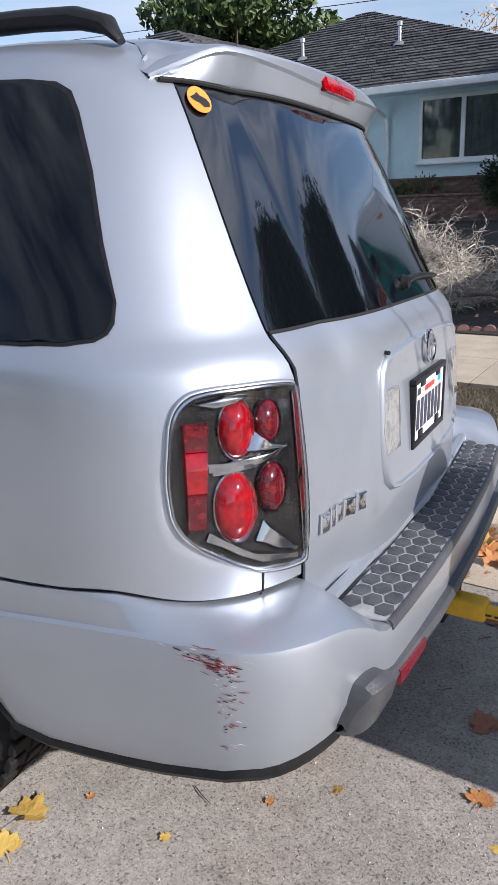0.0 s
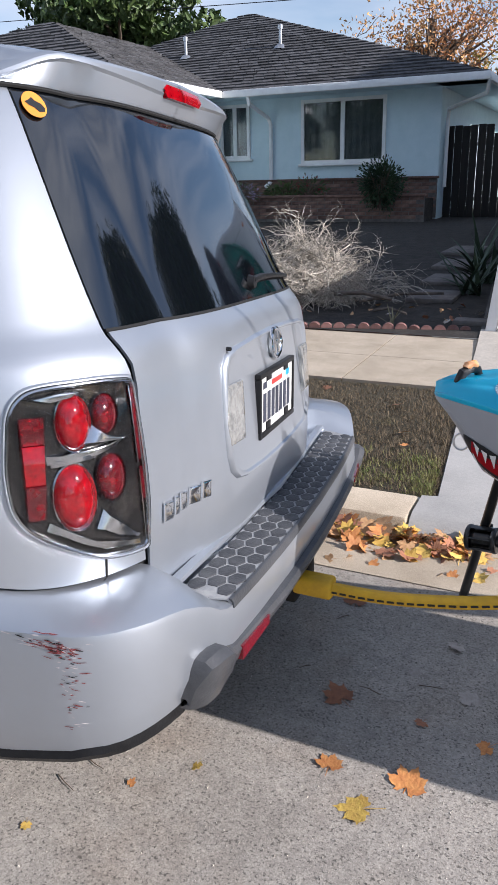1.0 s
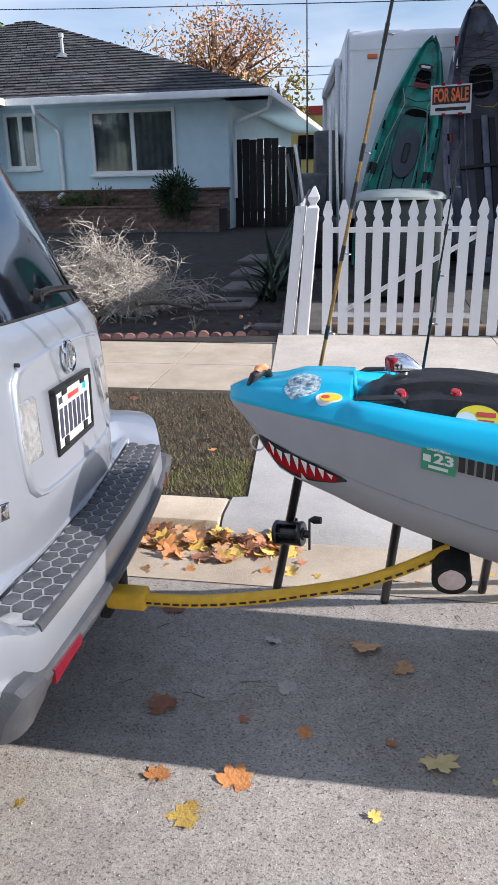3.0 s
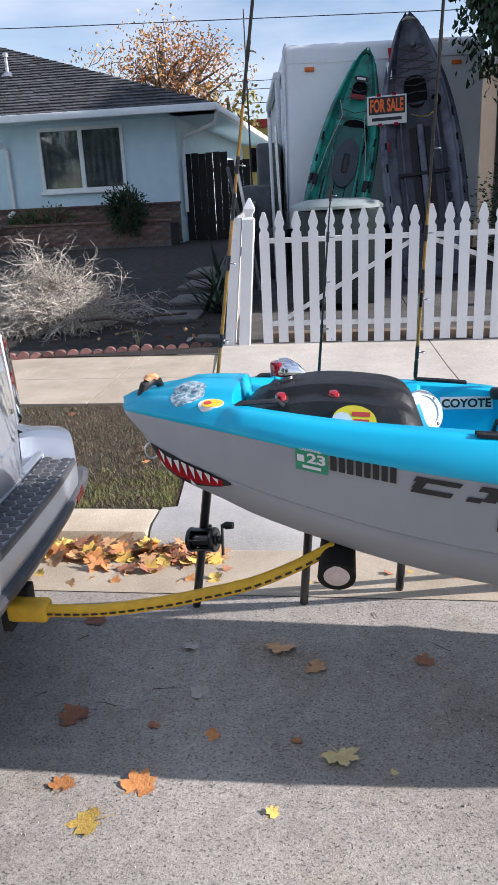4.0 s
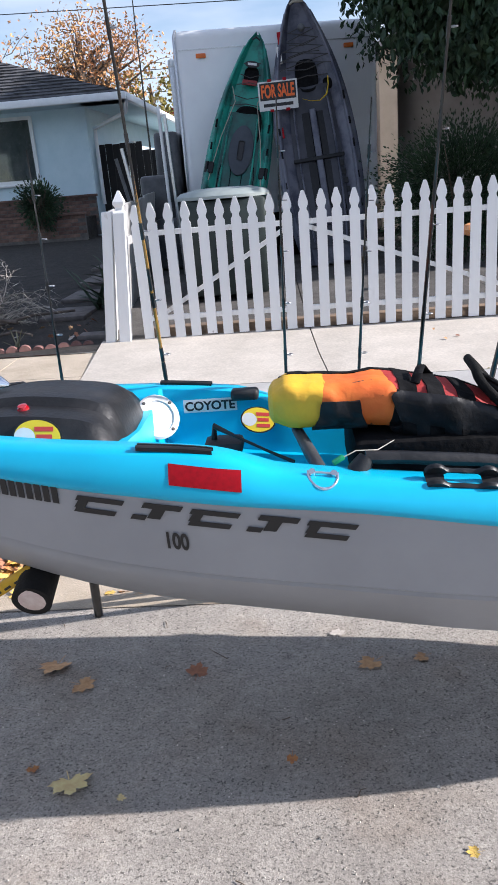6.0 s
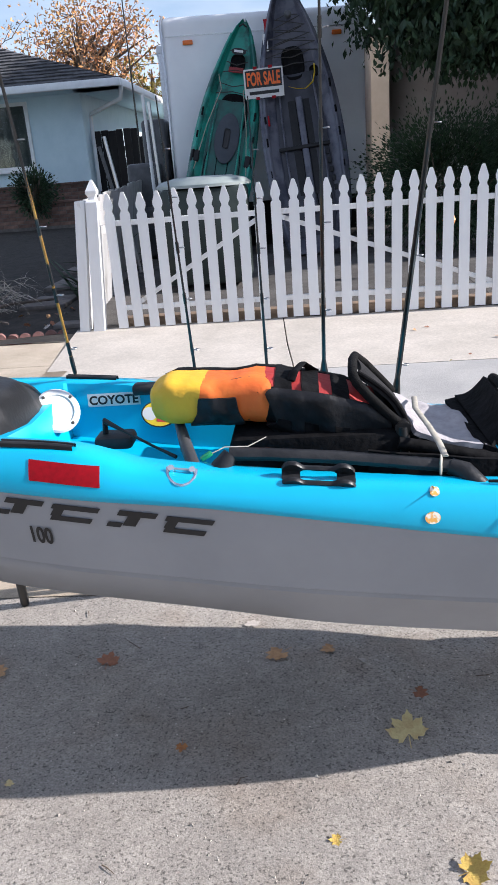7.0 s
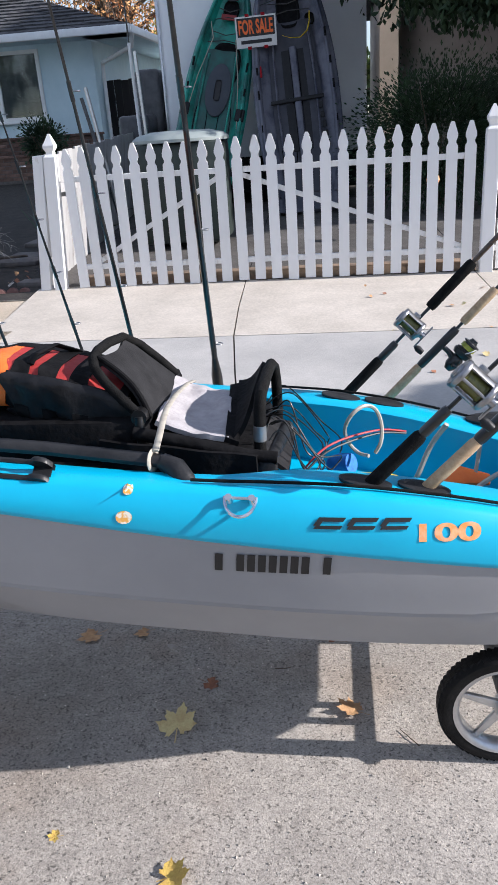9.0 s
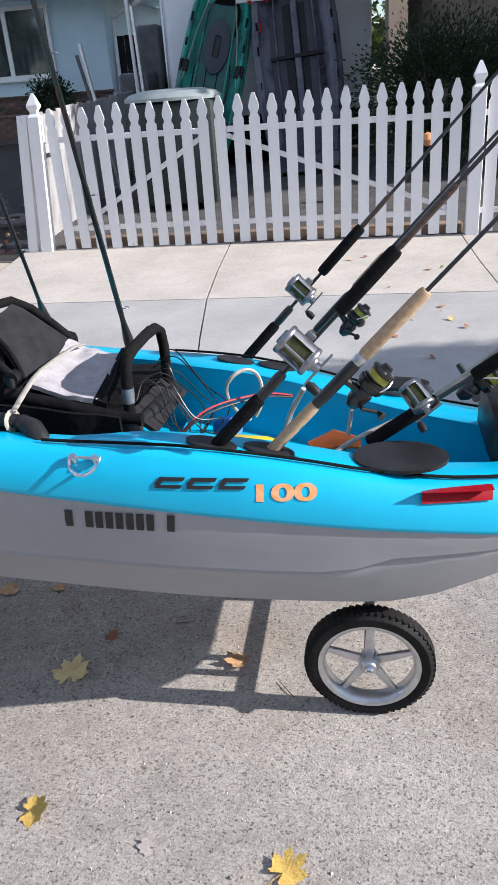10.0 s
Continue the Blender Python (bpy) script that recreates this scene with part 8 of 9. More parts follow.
part("downspout", tube_bm([(-6.95, EY + 0.03, EZ - 0.1), (-6.93, EY + 0.05, EZ - 0.25), (-6.80, HY - 0.1, EZ - 0.5), (-6.76, HY - 0.06, EZ - 0.62), (-6.76, HY - 0.06, 1.5), (-6.76, HY - 0.07, 1.38), (-6.84, HY - 0.2, 1.27)], 0.045, 8), M["white_trim"], house, "white downspout")
part("downspout", tube_bm([(EX + 0.03, EY + 0.1, EZ - 0.1), (EX - 0.05, EY + 0.3, EZ - 0.32), (-2.95, HY + 0.25, EZ - 0.5), (-2.97, HY + 0.3, EZ - 0.7), (-2.97, HY + 0.3, 1.2)], 0.04, 8), M["white_trim"], house, "white downspout")
GLASS = mat("house_window_glass", (0.9, 0.95, 0.95), None, rough=0.02, trans=1.0)
CURT = mat("grey_curtain", (0.07, 0.08, 0.08), (0.13, 0.14, 0.14), 5, 0.9)


def window(x0, x1, z0, z1):
    w = part("window", box_bm(x0 - 0.07, HY - 0.05, z0 - 0.07, x0, HY + 0.04, z1 + 0.07), M["white_trim"], house, "white-framed sliding window with curtains")
    for b in ((x1, HY - 0.05, z0 - 0.07, x1 + 0.07, z1 + 0.07), (x0, HY - 0.05, z1, x1, z1 + 0.07), (x0, HY - 0.05, z0 - 0.07, x1, z0)):
        part("frame", box_bm(b[0], b[1], b[2], b[3], HY + 0.04, b[4]), M["white_trim"], w)
    part("mullion", box_bm((x0 + x1) / 2 - 0.045, HY - 0.045, z0, (x0 + x1) / 2 + 0.045, HY + 0.03, z1), M["white_trim"], w)
    part("sill", box_bm(x0 - 0.12, HY - 0.10, z0 - 0.12, x1 + 0.12, HY + 0.02, z0 - 0.07, 0.01), M["white_trim"], w, "white window sill")
    for a, b in ((x0, (x0 + x1) / 2 - 0.045), ((x0 + x1) / 2 + 0.045, x1)):
        p = part("pane", box_bm(a, HY - 0.018, z0, b, HY - 0.012, z1), GLASS, w)
        p.visible_shadow = False
    part("curtain", shell_bm([[Vector((x, HY - 0.006 + 0.0 * x + 0.004 * math.sin(x * 42), z)) for x in lin(x0, x1, 80)] for z in (z0, z1)], 0.001), CURT, w, "pleated grey curtain")
    return w


window(-5.98, -4.24, 1.80, 2.95)
window(-7.95, -7.35, 1.95, 2.95)
# brick base and planter: courses of single bricks
BRICK = mat("brown_brick", (0.12, 0.07, 0.055), (0.21, 0.13, 0.105), 9, 0.9, bump=0.4, vary=0.3)
MORT = mat("mortar", (0.10, 0.09, 0.085), (0.16, 0.15, 0.14), 10, 0.95)
bb = finish("brick", box_bm(0, 0, 0, 0.285, 0.09, 0.062, 0.004, 1), BRICK, 0)
for nm, y, x0, x1, z0, nrow in (("brick_wall", HY - 0.085, -8.1, -3.05, 0.80, 8), ("brick_planter", HY - 0.95, -7.4, -3.1, 0.62, 6)):
    pl = thing(nm, "brown brick planter wall before the house" if nm == "brick_planter" else "brown brick base course of the house", "brick wall")
    part("mortar", box_bm(x0, y + 0.008, z0 - 0.2, x1, y + 0.08, z0 + nrow * 0.072), MORT, pl)
    part("cap", box_bm(x0 - 0.03, y - 0.04, z0 + nrow * 0.072, x1 + 0.03, y + 0.083, z0 + nrow * 0.072 + 0.05, 0.008, 1), BRICK, pl)
    for i in range(nrow):
        x = x0 + (0.15 if i % 2 else 0.0)
        while x + 0.285 < x1:
            o = new("brick", bb)
            o.parent = pl
            o.matrix_basis = Matrix.Translation((x, y + rf.uniform(-0.006, 0.004), z0 + i * 0.072 + 0.005))
            x += 0.297
thing("planter_soil", "dark soil in the brick planter", "soil", box_bm(-7.3, HY - 0.87, 0.5, -3.1, HY - 0.09, 1.0), M["soil"])
for vx, vy, vz in ((-9.33, 17.39, 4.22), (-6.93, 17.45, 4.26)):
    thing("roof_vent", "grey metal vent pipe on the roof", "vent pipe", spun_bm([(0.17, -0.06), (0.10, 0.02), (0.04, 0.05), (0.035, 0.33), (0.06, 0.34), (0.06, 0.42), (0.0, 0.45)], pose(vx, vy, vz), 12), M["alu"])
# dark board fence between house and driveway
df = thing("board_fence", "tall dark-stained board fence beside the house", "fence")
for k in range(10):
    x = -3.87 + k * 0.193
    part("board", box_bm(x, 20.4 - 0.02 * k, 0.4, x + 0.188 - 0.006 * (k % 3 == 1), 20.428 - 0.02 * k, 2.57 - (0.20 if k > 6 else 0.0) + rf.uniform(-0.02, 0.02), 0.012, 1), M["fence_dark"], df)
for z in (0.8, 2.1):
    part("rail", box_bm(-3.87, 20.44, z, -1.95, 20.50, z + 0.09), M["fence_dark"], df)

# ---- camper and what leans on it ----
CM = Matrix.Translation((-0.34, 11.75, 0)) @ pose(0, 0, 0, 0, 0, 7.5)
camper = thing("camper", "white travel camper with orange marker lamps", "camper", at=CM)
cb = box_bm(0, 0, 0.95, 2.86, 6.4, 3.46, 0.0)
bmesh.ops.bevel(cb, geom=[e for e in cb.edges if abs(e.verts[0].co.x - e.verts[1].co.x) < 1e-4 and e.verts[0].co.y < 0.1 and e.verts[1].co.y < 0.1 or (e.verts[0].co.z > 3 and e.verts[1].co.z > 3)], offset=0.10, segments=4, affect='EDGES', profile=0.5)
part("body", cb, M["camper"], camper, "white smooth camper body")
part("undercarriage", box_bm(0.1, 0.1, 0.45, 2.76, 6.2, 0.95), M["gap"], camper)
part("trim_line", box_bm(0.05, -0.006, 3.20, 2.81, 0.0, 3.215), M["alu"], camper)
for x in (0.36, 2.45):
    part("marker_lamp", box_bm(x - 0.07, -0.03, 3.09, x + 0.07, 0.0, 3.15, 0.012), mat("amber_lamp", (0.75, 0.16, 0.02), None, rough=0.3), camper, "orange marker lamp")
part("side_door", box_bm(-0.02, 0.55, 0.95, 0.004, 1.25, 2.95, 0.01), M["white_trim"], camper)
part("side_window", box_bm(-0.022, 1.6, 1.9, 0.006, 2.5, 2.7, 0.01), M["car_glass"], camper)
part("edge_trim", tube_bm([(0.0, 0.02, 0.95), (0.0, 0.02, 3.38), (0.03, 0.06, 3.46), (0.06, 2.0, 3.47)], 0.018, 8), M["alu"], camper)
part("awning_case", box_bm(-0.12, 0.9, 3.10, -0.01, 5.2, 3.24, 0.03), M["white_trim"], camper)
for yy in (0.9, 5.1):
    part("awning_arm", box_bm(-0.10, yy, 1.1, -0.02, yy + 0.06, 3.15, 0.01), M["alu"], camper)
for k in range(2):
    part("vent_hatch", box_bm(-0.015, 0.2 + k * 3.0, 1.2, 0.004, 0.45 + k * 3.0, 1.45, 0.01), M["dark_grey_plastic"], camper)


def upright_kayak(label, foot, top, half, depth, m, floor, seed, wells):
    """A sit-on-top kayak standing on its stern, deck towards the street."""
    foot, top = Vector(foot), Vector(top)
    ax = top - foot
    L = ax.length
    z = ax.normalized()
    x = Vector((1, 0, 0))
    x = (x - z * x.dot(z)).normalized()
    y = z.cross(x).normalized()
    mx = Matrix((x, y, z)).transposed().to_4x4()
    mx.translation = foot
    o = thing("upright_kayak", label, "kayak", at=mx)
    rows = []
    for t in lin(0, 1, 26):
        hw = half * lerp([(0, 0.72), (0.15, 0.92), (0.35, 1.0), (0.55, 0.95), (0.72, 0.78), (0.86, 0.52), (0.95, 0.28), (0.99, 0.12), (1, 0.04)], t)
        d = depth * lerp([(0, 0.8), (0.3, 1), (0.8, 0.9), (1, 0.3)], t)
        pr = [(-hw, 0.0), (-hw, -0.02), (-hw * 0.95, -0.045), (-hw * 0.84, -0.05), (-hw * 0.76, -0.03), (-hw * 0.62, 0.03), (0, 0.035), (hw * 0.62, 0.03), (hw * 0.76, -0.03), (hw * 0.84, -0.05), (hw * 0.95, -0.045), (hw, -0.02), (hw, 0.0), (hw * 0.85, d), (0, d * 1.15), (-hw * 0.85, d)]
        rows.append([Vector((a, b, t * L)) for a, b in pr])
    part("shell", grid_bm(rows, close_v=True), m, o)
    for nm, cx, cz, rx, rz, mm, dep in wells:
        rr = [[Vector((cx + rx * k * math.copysign(abs(math.cos(a)) ** 0.7, math.cos(a)), 0.02 + off, cz * L + rz * k * math.copysign(abs(math.sin(a)) ** 0.7, math.sin(a)))) for a in [2 * math.pi * q / 24 for q in range(24)]] for k, off in ((1.0, 0.01), (1.0, -0.025), (0.9, -0.03), (0.8, -0.012), (0.01, -0.010))]
        part(nm, grid_bm(rr, close_v=True), mm, o)
    def wide(t):
        return half * lerp([(0, 0.72), (0.15, 0.92), (0.35, 1.0), (0.55, 0.95), (0.72, 0.78), (0.86, 0.52), (0.95, 0.28), (0.99, 0.12), (1, 0.04)], t)

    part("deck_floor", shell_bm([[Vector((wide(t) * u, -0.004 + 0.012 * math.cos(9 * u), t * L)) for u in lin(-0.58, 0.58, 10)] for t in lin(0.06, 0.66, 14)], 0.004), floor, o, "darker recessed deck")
    for sg in (-1, 1):
        part("gunwale", tube_bm([Vector((sg * wide(t) * 0.86, -0.045, t * L)) for t in lin(0.05, 0.93, 18)], [0.05 - 0.02 * t for t in lin(0, 1, 18)], 10, flat=0.8), m, o, "moulded gunwale")
        for k, t in enumerate((0.12, 0.20, 0.30, 0.42, 0.50, 0.60)):
            b = box_bm(-0.014, -0.006, -0.05 - 0.02 * (k % 2), 0.014, 0.006, 0.05, 0.006, 1)
            bmesh.ops.transform(b, matrix=Matrix.Translation((sg * wide(t) * 0.87, -0.082, t * L)), verts=b.verts[:])
            part("gunwale_slot", b, DK, o)
        part("inner_ridge", tube_bm([Vector((sg * wide(t) * 0.46, -0.02, t * L)) for t in lin(0.08, 0.64, 10)], 0.02, 8, flat=0.7), m, o)
    part("bow_handle", tube_bm([(-0.05, -0.05, L * 0.965), (0, -0.085, L * 0.97), (0.05, -0.05, L * 0.965)], 0.013, 8), M["hatch_black"], o)
    r = random.Random(seed)
    for k in range(5):
        zz = L * (0.68 + 0.045 * k)
        w = half * 0.5 * (1 - k * 0.12)
        part("deck_cord", tube_bm([(-w, -0.055, zz), (0, -0.06, zz + 0.04 * (-1) ** k), (w, -0.055, zz + 0.02)], 0.006, 6), M["rod_black"], o)
    for sg in (-1, 1):
        part("side_strap", tube_bm([(sg * half * 0.80, -0.062, L * 0.15), (sg * half * 0.86, -0.066, L * 0.35), (sg * half * 0.80, -0.062, L * 0.55)], 0.012, 8), M["hatch_black"], o)
    return o


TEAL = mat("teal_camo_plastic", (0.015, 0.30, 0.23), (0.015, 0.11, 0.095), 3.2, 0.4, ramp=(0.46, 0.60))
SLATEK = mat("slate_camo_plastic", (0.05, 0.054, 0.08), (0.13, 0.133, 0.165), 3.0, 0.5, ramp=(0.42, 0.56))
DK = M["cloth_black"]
# Deck floors take each hull's hue at roughly half its value
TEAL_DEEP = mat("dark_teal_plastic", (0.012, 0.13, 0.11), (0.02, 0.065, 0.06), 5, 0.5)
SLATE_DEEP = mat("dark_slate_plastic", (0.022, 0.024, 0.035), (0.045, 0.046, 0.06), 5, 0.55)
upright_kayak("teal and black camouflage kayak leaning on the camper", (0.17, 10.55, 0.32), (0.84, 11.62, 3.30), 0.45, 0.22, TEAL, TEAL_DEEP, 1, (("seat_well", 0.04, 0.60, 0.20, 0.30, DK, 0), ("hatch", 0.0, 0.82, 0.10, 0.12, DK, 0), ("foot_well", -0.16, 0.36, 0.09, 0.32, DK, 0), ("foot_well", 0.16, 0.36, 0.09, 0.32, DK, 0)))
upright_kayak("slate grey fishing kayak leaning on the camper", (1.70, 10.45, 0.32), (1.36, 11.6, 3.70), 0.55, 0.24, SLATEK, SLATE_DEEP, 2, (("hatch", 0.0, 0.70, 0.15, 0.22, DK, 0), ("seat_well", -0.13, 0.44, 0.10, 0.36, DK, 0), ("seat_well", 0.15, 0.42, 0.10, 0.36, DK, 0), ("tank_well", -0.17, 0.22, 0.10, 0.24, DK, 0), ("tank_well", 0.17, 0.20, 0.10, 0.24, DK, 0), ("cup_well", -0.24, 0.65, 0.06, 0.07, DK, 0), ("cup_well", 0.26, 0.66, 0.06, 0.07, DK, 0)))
part("red_tape", box_bm(-0.31, -0.06, 2.95, -0.26, -0.045, 3.12), M["red_refl"], bpy.data.objects["upright_kayak.001"])
UK1, UK2 = bpy.data.objects["upright_kayak"], bpy.data.objects["upright_kayak.001"]
for x0, x1, z0, z1, c in ((-0.35, -0.29, 2.70, 2.93, "plate_white"), (-0.41, -0.36, 2.36, 2.52, "red_refl"), (-0.45, -0.41, 1.72, 1.86, "red_refl")):
    part("edge_tape", box_bm(x0, -0.062, z0, x1, -0.045, z1, 0.003, 1), M[c], UK2)
part("bow_rope", tube_bm([(-0.09, -0.07, 3.45), (-0.03, -0.09, 3.47), (0.03, -0.09, 3.455), (0.09, -0.07, 3.46)], [0.012, 0.02, 0.018, 0.01], 8), M["cream"], UK2, "white knotted rope")
part("bow_light", spun_bm([(0.05, 0), (0.05, 0.03), (0.035, 0.05), (0, 0.055)], pose(0.02, -0.05, 3.12, 90), 14), M["dark_grey_plastic"], UK2)
part("yellow_strap", tube_bm([(0.27, -0.07, 2.42), (0.26, -0.09, 2.30), (0.22, -0.10, 2.18), (0.12, -0.10, 2.11), (0.0, -0.09, 2.13), (-0.10, -0.08, 2.18)], [0.02, 0.022, 0.022, 0.012, 0.007, 0.006], 8, flat=0.4), M["logo_yellow"], UK2, "yellow webbing strap")
for k in range(4):
    za = 2.60 + 0.12 * k
    wa = 0.36 - 0.05 * k
    part("cross_cord", tube_bm([(-wa, -0.06, za), (wa - 0.04, -0.064, za + 0.12)], 0.006, 6), M["rod_black"], UK2)
    part("cross_cord", tube_bm([(wa, -0.06, za), (-wa + 0.04, -0.066, za + 0.12)], 0.006, 6), M["rod_black"], UK2)
for z0, z1 in ((0.75, 1.35), (1.42, 2.02)):
    for xa, xb in ((-0.20, -0.04), (0.06, 0.22)):
        part("foot_rail", box_bm(xa, -0.012, z0, xb, 0.0, z1, 0.006, 1), M["black_plastic"], UK2)
part("keel_ridge", box_bm(-0.035, -0.045, 0.5, 0.05, 0.0, 2.05, 0.015, 2), SLATEK, UK2)
part("cross_bar", box_bm(-0.34, -0.055, 1.36, 0.34, -0.02, 1.41, 0.01, 2), M["black_plastic"], UK2)
for k in range(5):
    part("side_slot", box_bm(0.31 - 0.012 * k, -0.058, 0.75 + 0.12 * k, 0.36 - 0.012 * k, -0.045, 0.83 + 0.12 * k, 0.006, 1), M["black_plastic"], UK2)
part("oval_pad", grid_bm([[Vector((0.02 + 0.165 * k * math.cos(a), -0.03 - off, 1.62 + 0.34 * k * math.sin(a))) for a in [2 * math.pi * q / 28 for q in range(28)]] for k, off in ((1.0, -0.02), (1.0, 0.012), (0.93, 0.02), (0.01, 0.02))], close_v=True), mat("navy_pad", (0.035, 0.045, 0.06), (0.05, 0.06, 0.075), 8, 0.6), UK1, "dark oval seat hatch")
part("pad_mark", box_bm(-0.02, -0.056, 1.48, 0.06, -0.051, 1.74, 0.02, 2), M["ink_black"], UK1)
part("bow_badge", grid_bm([[Vector((0.0 + 0.10 * k * math.cos(a), -0.066 - off, 2.78 + 0.045 * k * math.sin(a))) for a in [2 * math.pi * q / 20 for q in range(20)]] for k, off in ((1.0, -0.01), (1.0, 0.004), (0.01, 0.004))], close_v=True), M["ink_black"], UK1, "black oval badge with a white bar")
part("badge_bar", box_bm(-0.06, -0.075, 2.765, 0.06, -0.0705, 2.795), M["plate_white"], UK1)
part("red_patch", box_bm(-0.10, -0.06, 2.50, 0.10, -0.045, 2.57, 0.004, 1), mat("dull_red_patch", (0.22, 0.02, 0.02), None, rough=0.6), UK1)
for sg in (-1, 1):
    part("tie_cord", tube_bm([(sg * 0.22, -0.07, 2.45), (sg * 0.15, -0.085, 2.25), (sg * 0.27, -0.085, 1.75), (sg * 0.36, -0.07, 1.15)], 0.006, 6), M["cream"], UK1)
    for z in (0.55, 1.25):
        part("mount_plate", box_bm(sg * 0.37 - 0.06, -0.085, z, sg * 0.37 + 0.06, -0.05, z + 0.16, 0.012, 1), M["black_plastic"], UK1)
sign = thing("sale_sign", "orange on black cardboard sale sign with white border", "sign", at=Matrix.Translation((0.82, 10.98, 2.27)) @ pose(0, 0, 0, 0, -1.5, 0))
part("board", box_bm(0, 0, 0, 0.515, 0.006, 0.355, 0.002, 1), M["plate_white"], sign)
part("field", box_bm(0.02, -0.003, 0.125, 0.495, -0.0005, 0.335), M["ink_black"], sign)
part("phone_bar", box_bm(0.06, -0.003, 0.045, 0.45, -0.0005, 0.085), M["ink_black"], sign)
ORANGE = mat("sign_orange", (0.85, 0.16, 0.03), None, rough=0.6)
bm, w = glyphs("FOR SALE")
for v in bm.verts:
    v.co = Vector((0.04 + v.co.x / w * 0.435, -0.005, 0.15 + v.co.y * 0.165))
part("lettering", bm, ORANGE, sign, smooth=0)
for tx, tz in ((0.13, 0.345), (0.33, 0.345), (0.14, -0.02), (0.35, -0.02)):
    part("tape", box_bm(tx, -0.006, tz, tx + 0.05, -0.003, tz + 0.035), M["red_refl"], sign)
thing("gate_sill", "low weathered brown kerb behind the gate", "kerb", box_bm(-0.22, 6.93, GZ - 0.02, 3.25, 7.06, GZ + 0.085, 0.012, 2), mat("weathered_brown_kerb", (0.30, 0.21, 0.14), (0.16, 0.12, 0.09), 6, 0.9, bump=0.4))
# bin and clutter behind the gate
bin_ = thing("wheelie_bin", "grey-green lidded bin behind the gate", "bin")
part("tub", box_bm(-0.02, 8.45, 0.25, 0.90, 9.1, 1.27, 0.06), mat("bin_grey_green", (0.015, 0.026, 0.023), (0.03, 0.042, 0.038), 8, 0.6), bin_)
part("lid", grid_bm([[Vector((0.43 + 0.52 * math.cos(a) * k, 8.78 + 0.40 * math.sin(a) * k, 1.27 + z)) for a in [2 * math.pi * q / 28 for q in range(28)]] for k, z in ((1, 0.0), (1, 0.03), (0.9, 0.07), (0.6, 0.105), (0.01, 0.115))], close_v=True), mat("bin_lid_grey", (0.25, 0.30, 0.29), (0.32, 0.36, 0.35), 5, 0.5), bin_, "pale domed lid")
for x, y, l, t, c in ((-0.55, 9.6, 1.6, 18, "alu"), (-0.62, 9.8, 1.5, 24, "dark_grey_plastic"), (-0.30, 10.4, 2.0, 4, "alu"), (-0.42, 10.5, 2.1, 2, "white_trim")):
    thing("leaning_pole", "grey pole leaning beside the fence", "pole", tube_bm([(x, y, 0.3), (x - math.sin(radians(t)) * l * 0.5, y, 0.3 + l)], 0.022, 8), M[c])
thing("tall_pole", "thin dark antenna pole behind the fence", "pole", tube_bm([(-0.95, 12.5, 0.4), (-0.98, 12.5, 4.1)], [0.02, 0.008], 8), M["rod_black"])
for k, (x, y, z, s) in enumerate(((-0.75, 11.5, 1.3, 0.5), (-0.62, 12.0, 1.9, 0.4), (-0.55, 11.2, 0.7, 0.5))):
    thing("tarp_roll", "grey rolled tarp stacked beside the camper", "tarp", box_bm(x - s * 0.5, y, 0.3, x + s * 0.4, y + 0.6, z + 0.3, 0.06, 3), M["guard"])
thing("orange_ball", "orange plastic item behind the gate", "toy", spun_bm([(0, -0.07), (0.05, -0.05), (0.07, 0), (0.05, 0.05), (0, 0.07)], pose(3.05, 8.6, 0.75), 14), M["orange_print"])
thing("green_feeder", "green tube hanging by the house", "feeder", tube_bm([(4.1, 9.7, 1.55), (4.1, 9.7, 1.98)], 0.10, 14), mat("green_plastic", (0.01, 0.12, 0.07), None, rough=0.5))
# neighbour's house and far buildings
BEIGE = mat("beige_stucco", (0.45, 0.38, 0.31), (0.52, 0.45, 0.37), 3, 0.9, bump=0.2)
nb = thing("neighbour_house", "beige stucco house behind the tree", "house")
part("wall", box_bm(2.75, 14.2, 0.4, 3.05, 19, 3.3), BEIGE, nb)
# The front wall is drawn greyer and darker than the beige side wall
part("front_wall", box_bm(3.05, 14.8, 0.4, 12, 19, 3.3), mat("darker_front_stucco", (0.25, 0.23, 0.22), (0.30, 0.28, 0.27), 3, 0.9), nb)
part("roof", grid_bm([[Vector((2.5, 13.8, 3.3)), Vector((12.5, 13.8, 3.3)), Vector((12.5, 19.5, 3.3)), Vector((2.5, 19.5, 3.3))], [Vector((5, 16.5, 4.6)), Vector((10, 16.5, 4.6)), Vector((10, 17, 4.6)), Vector((5, 17, 4.6))]], close_v=True), M["shingle"], nb, smooth=0)
part("ledge", box_bm(4.2, 14.6, 1.15, 9, 14.8, 1.22), M["white_trim"], nb)
fb = thing("far_building", "yellow building with a red roof edge", "building")
part("wall", box_bm(-6.5, 32, 0.5, 1.5, 38, 4.05), mat("yellow_stucco", (0.62, 0.50, 0.16), (0.68, 0.56, 0.2), 2, 0.9), fb)
part("roof_edge", box_bm(-6.6, 31.9, 4.05, 1.6, 38.1, 4.35), mat("red_fascia", (0.45, 0.05, 0.05), None, rough=0.7), fb)
for k in range(3):
    part("far_window", box_bm(-5.6 + 2.2 * k, 31.96, 2.4, -4.4 + 2.2 * k, 32.02, 3.3), M["car_glass"], fb)
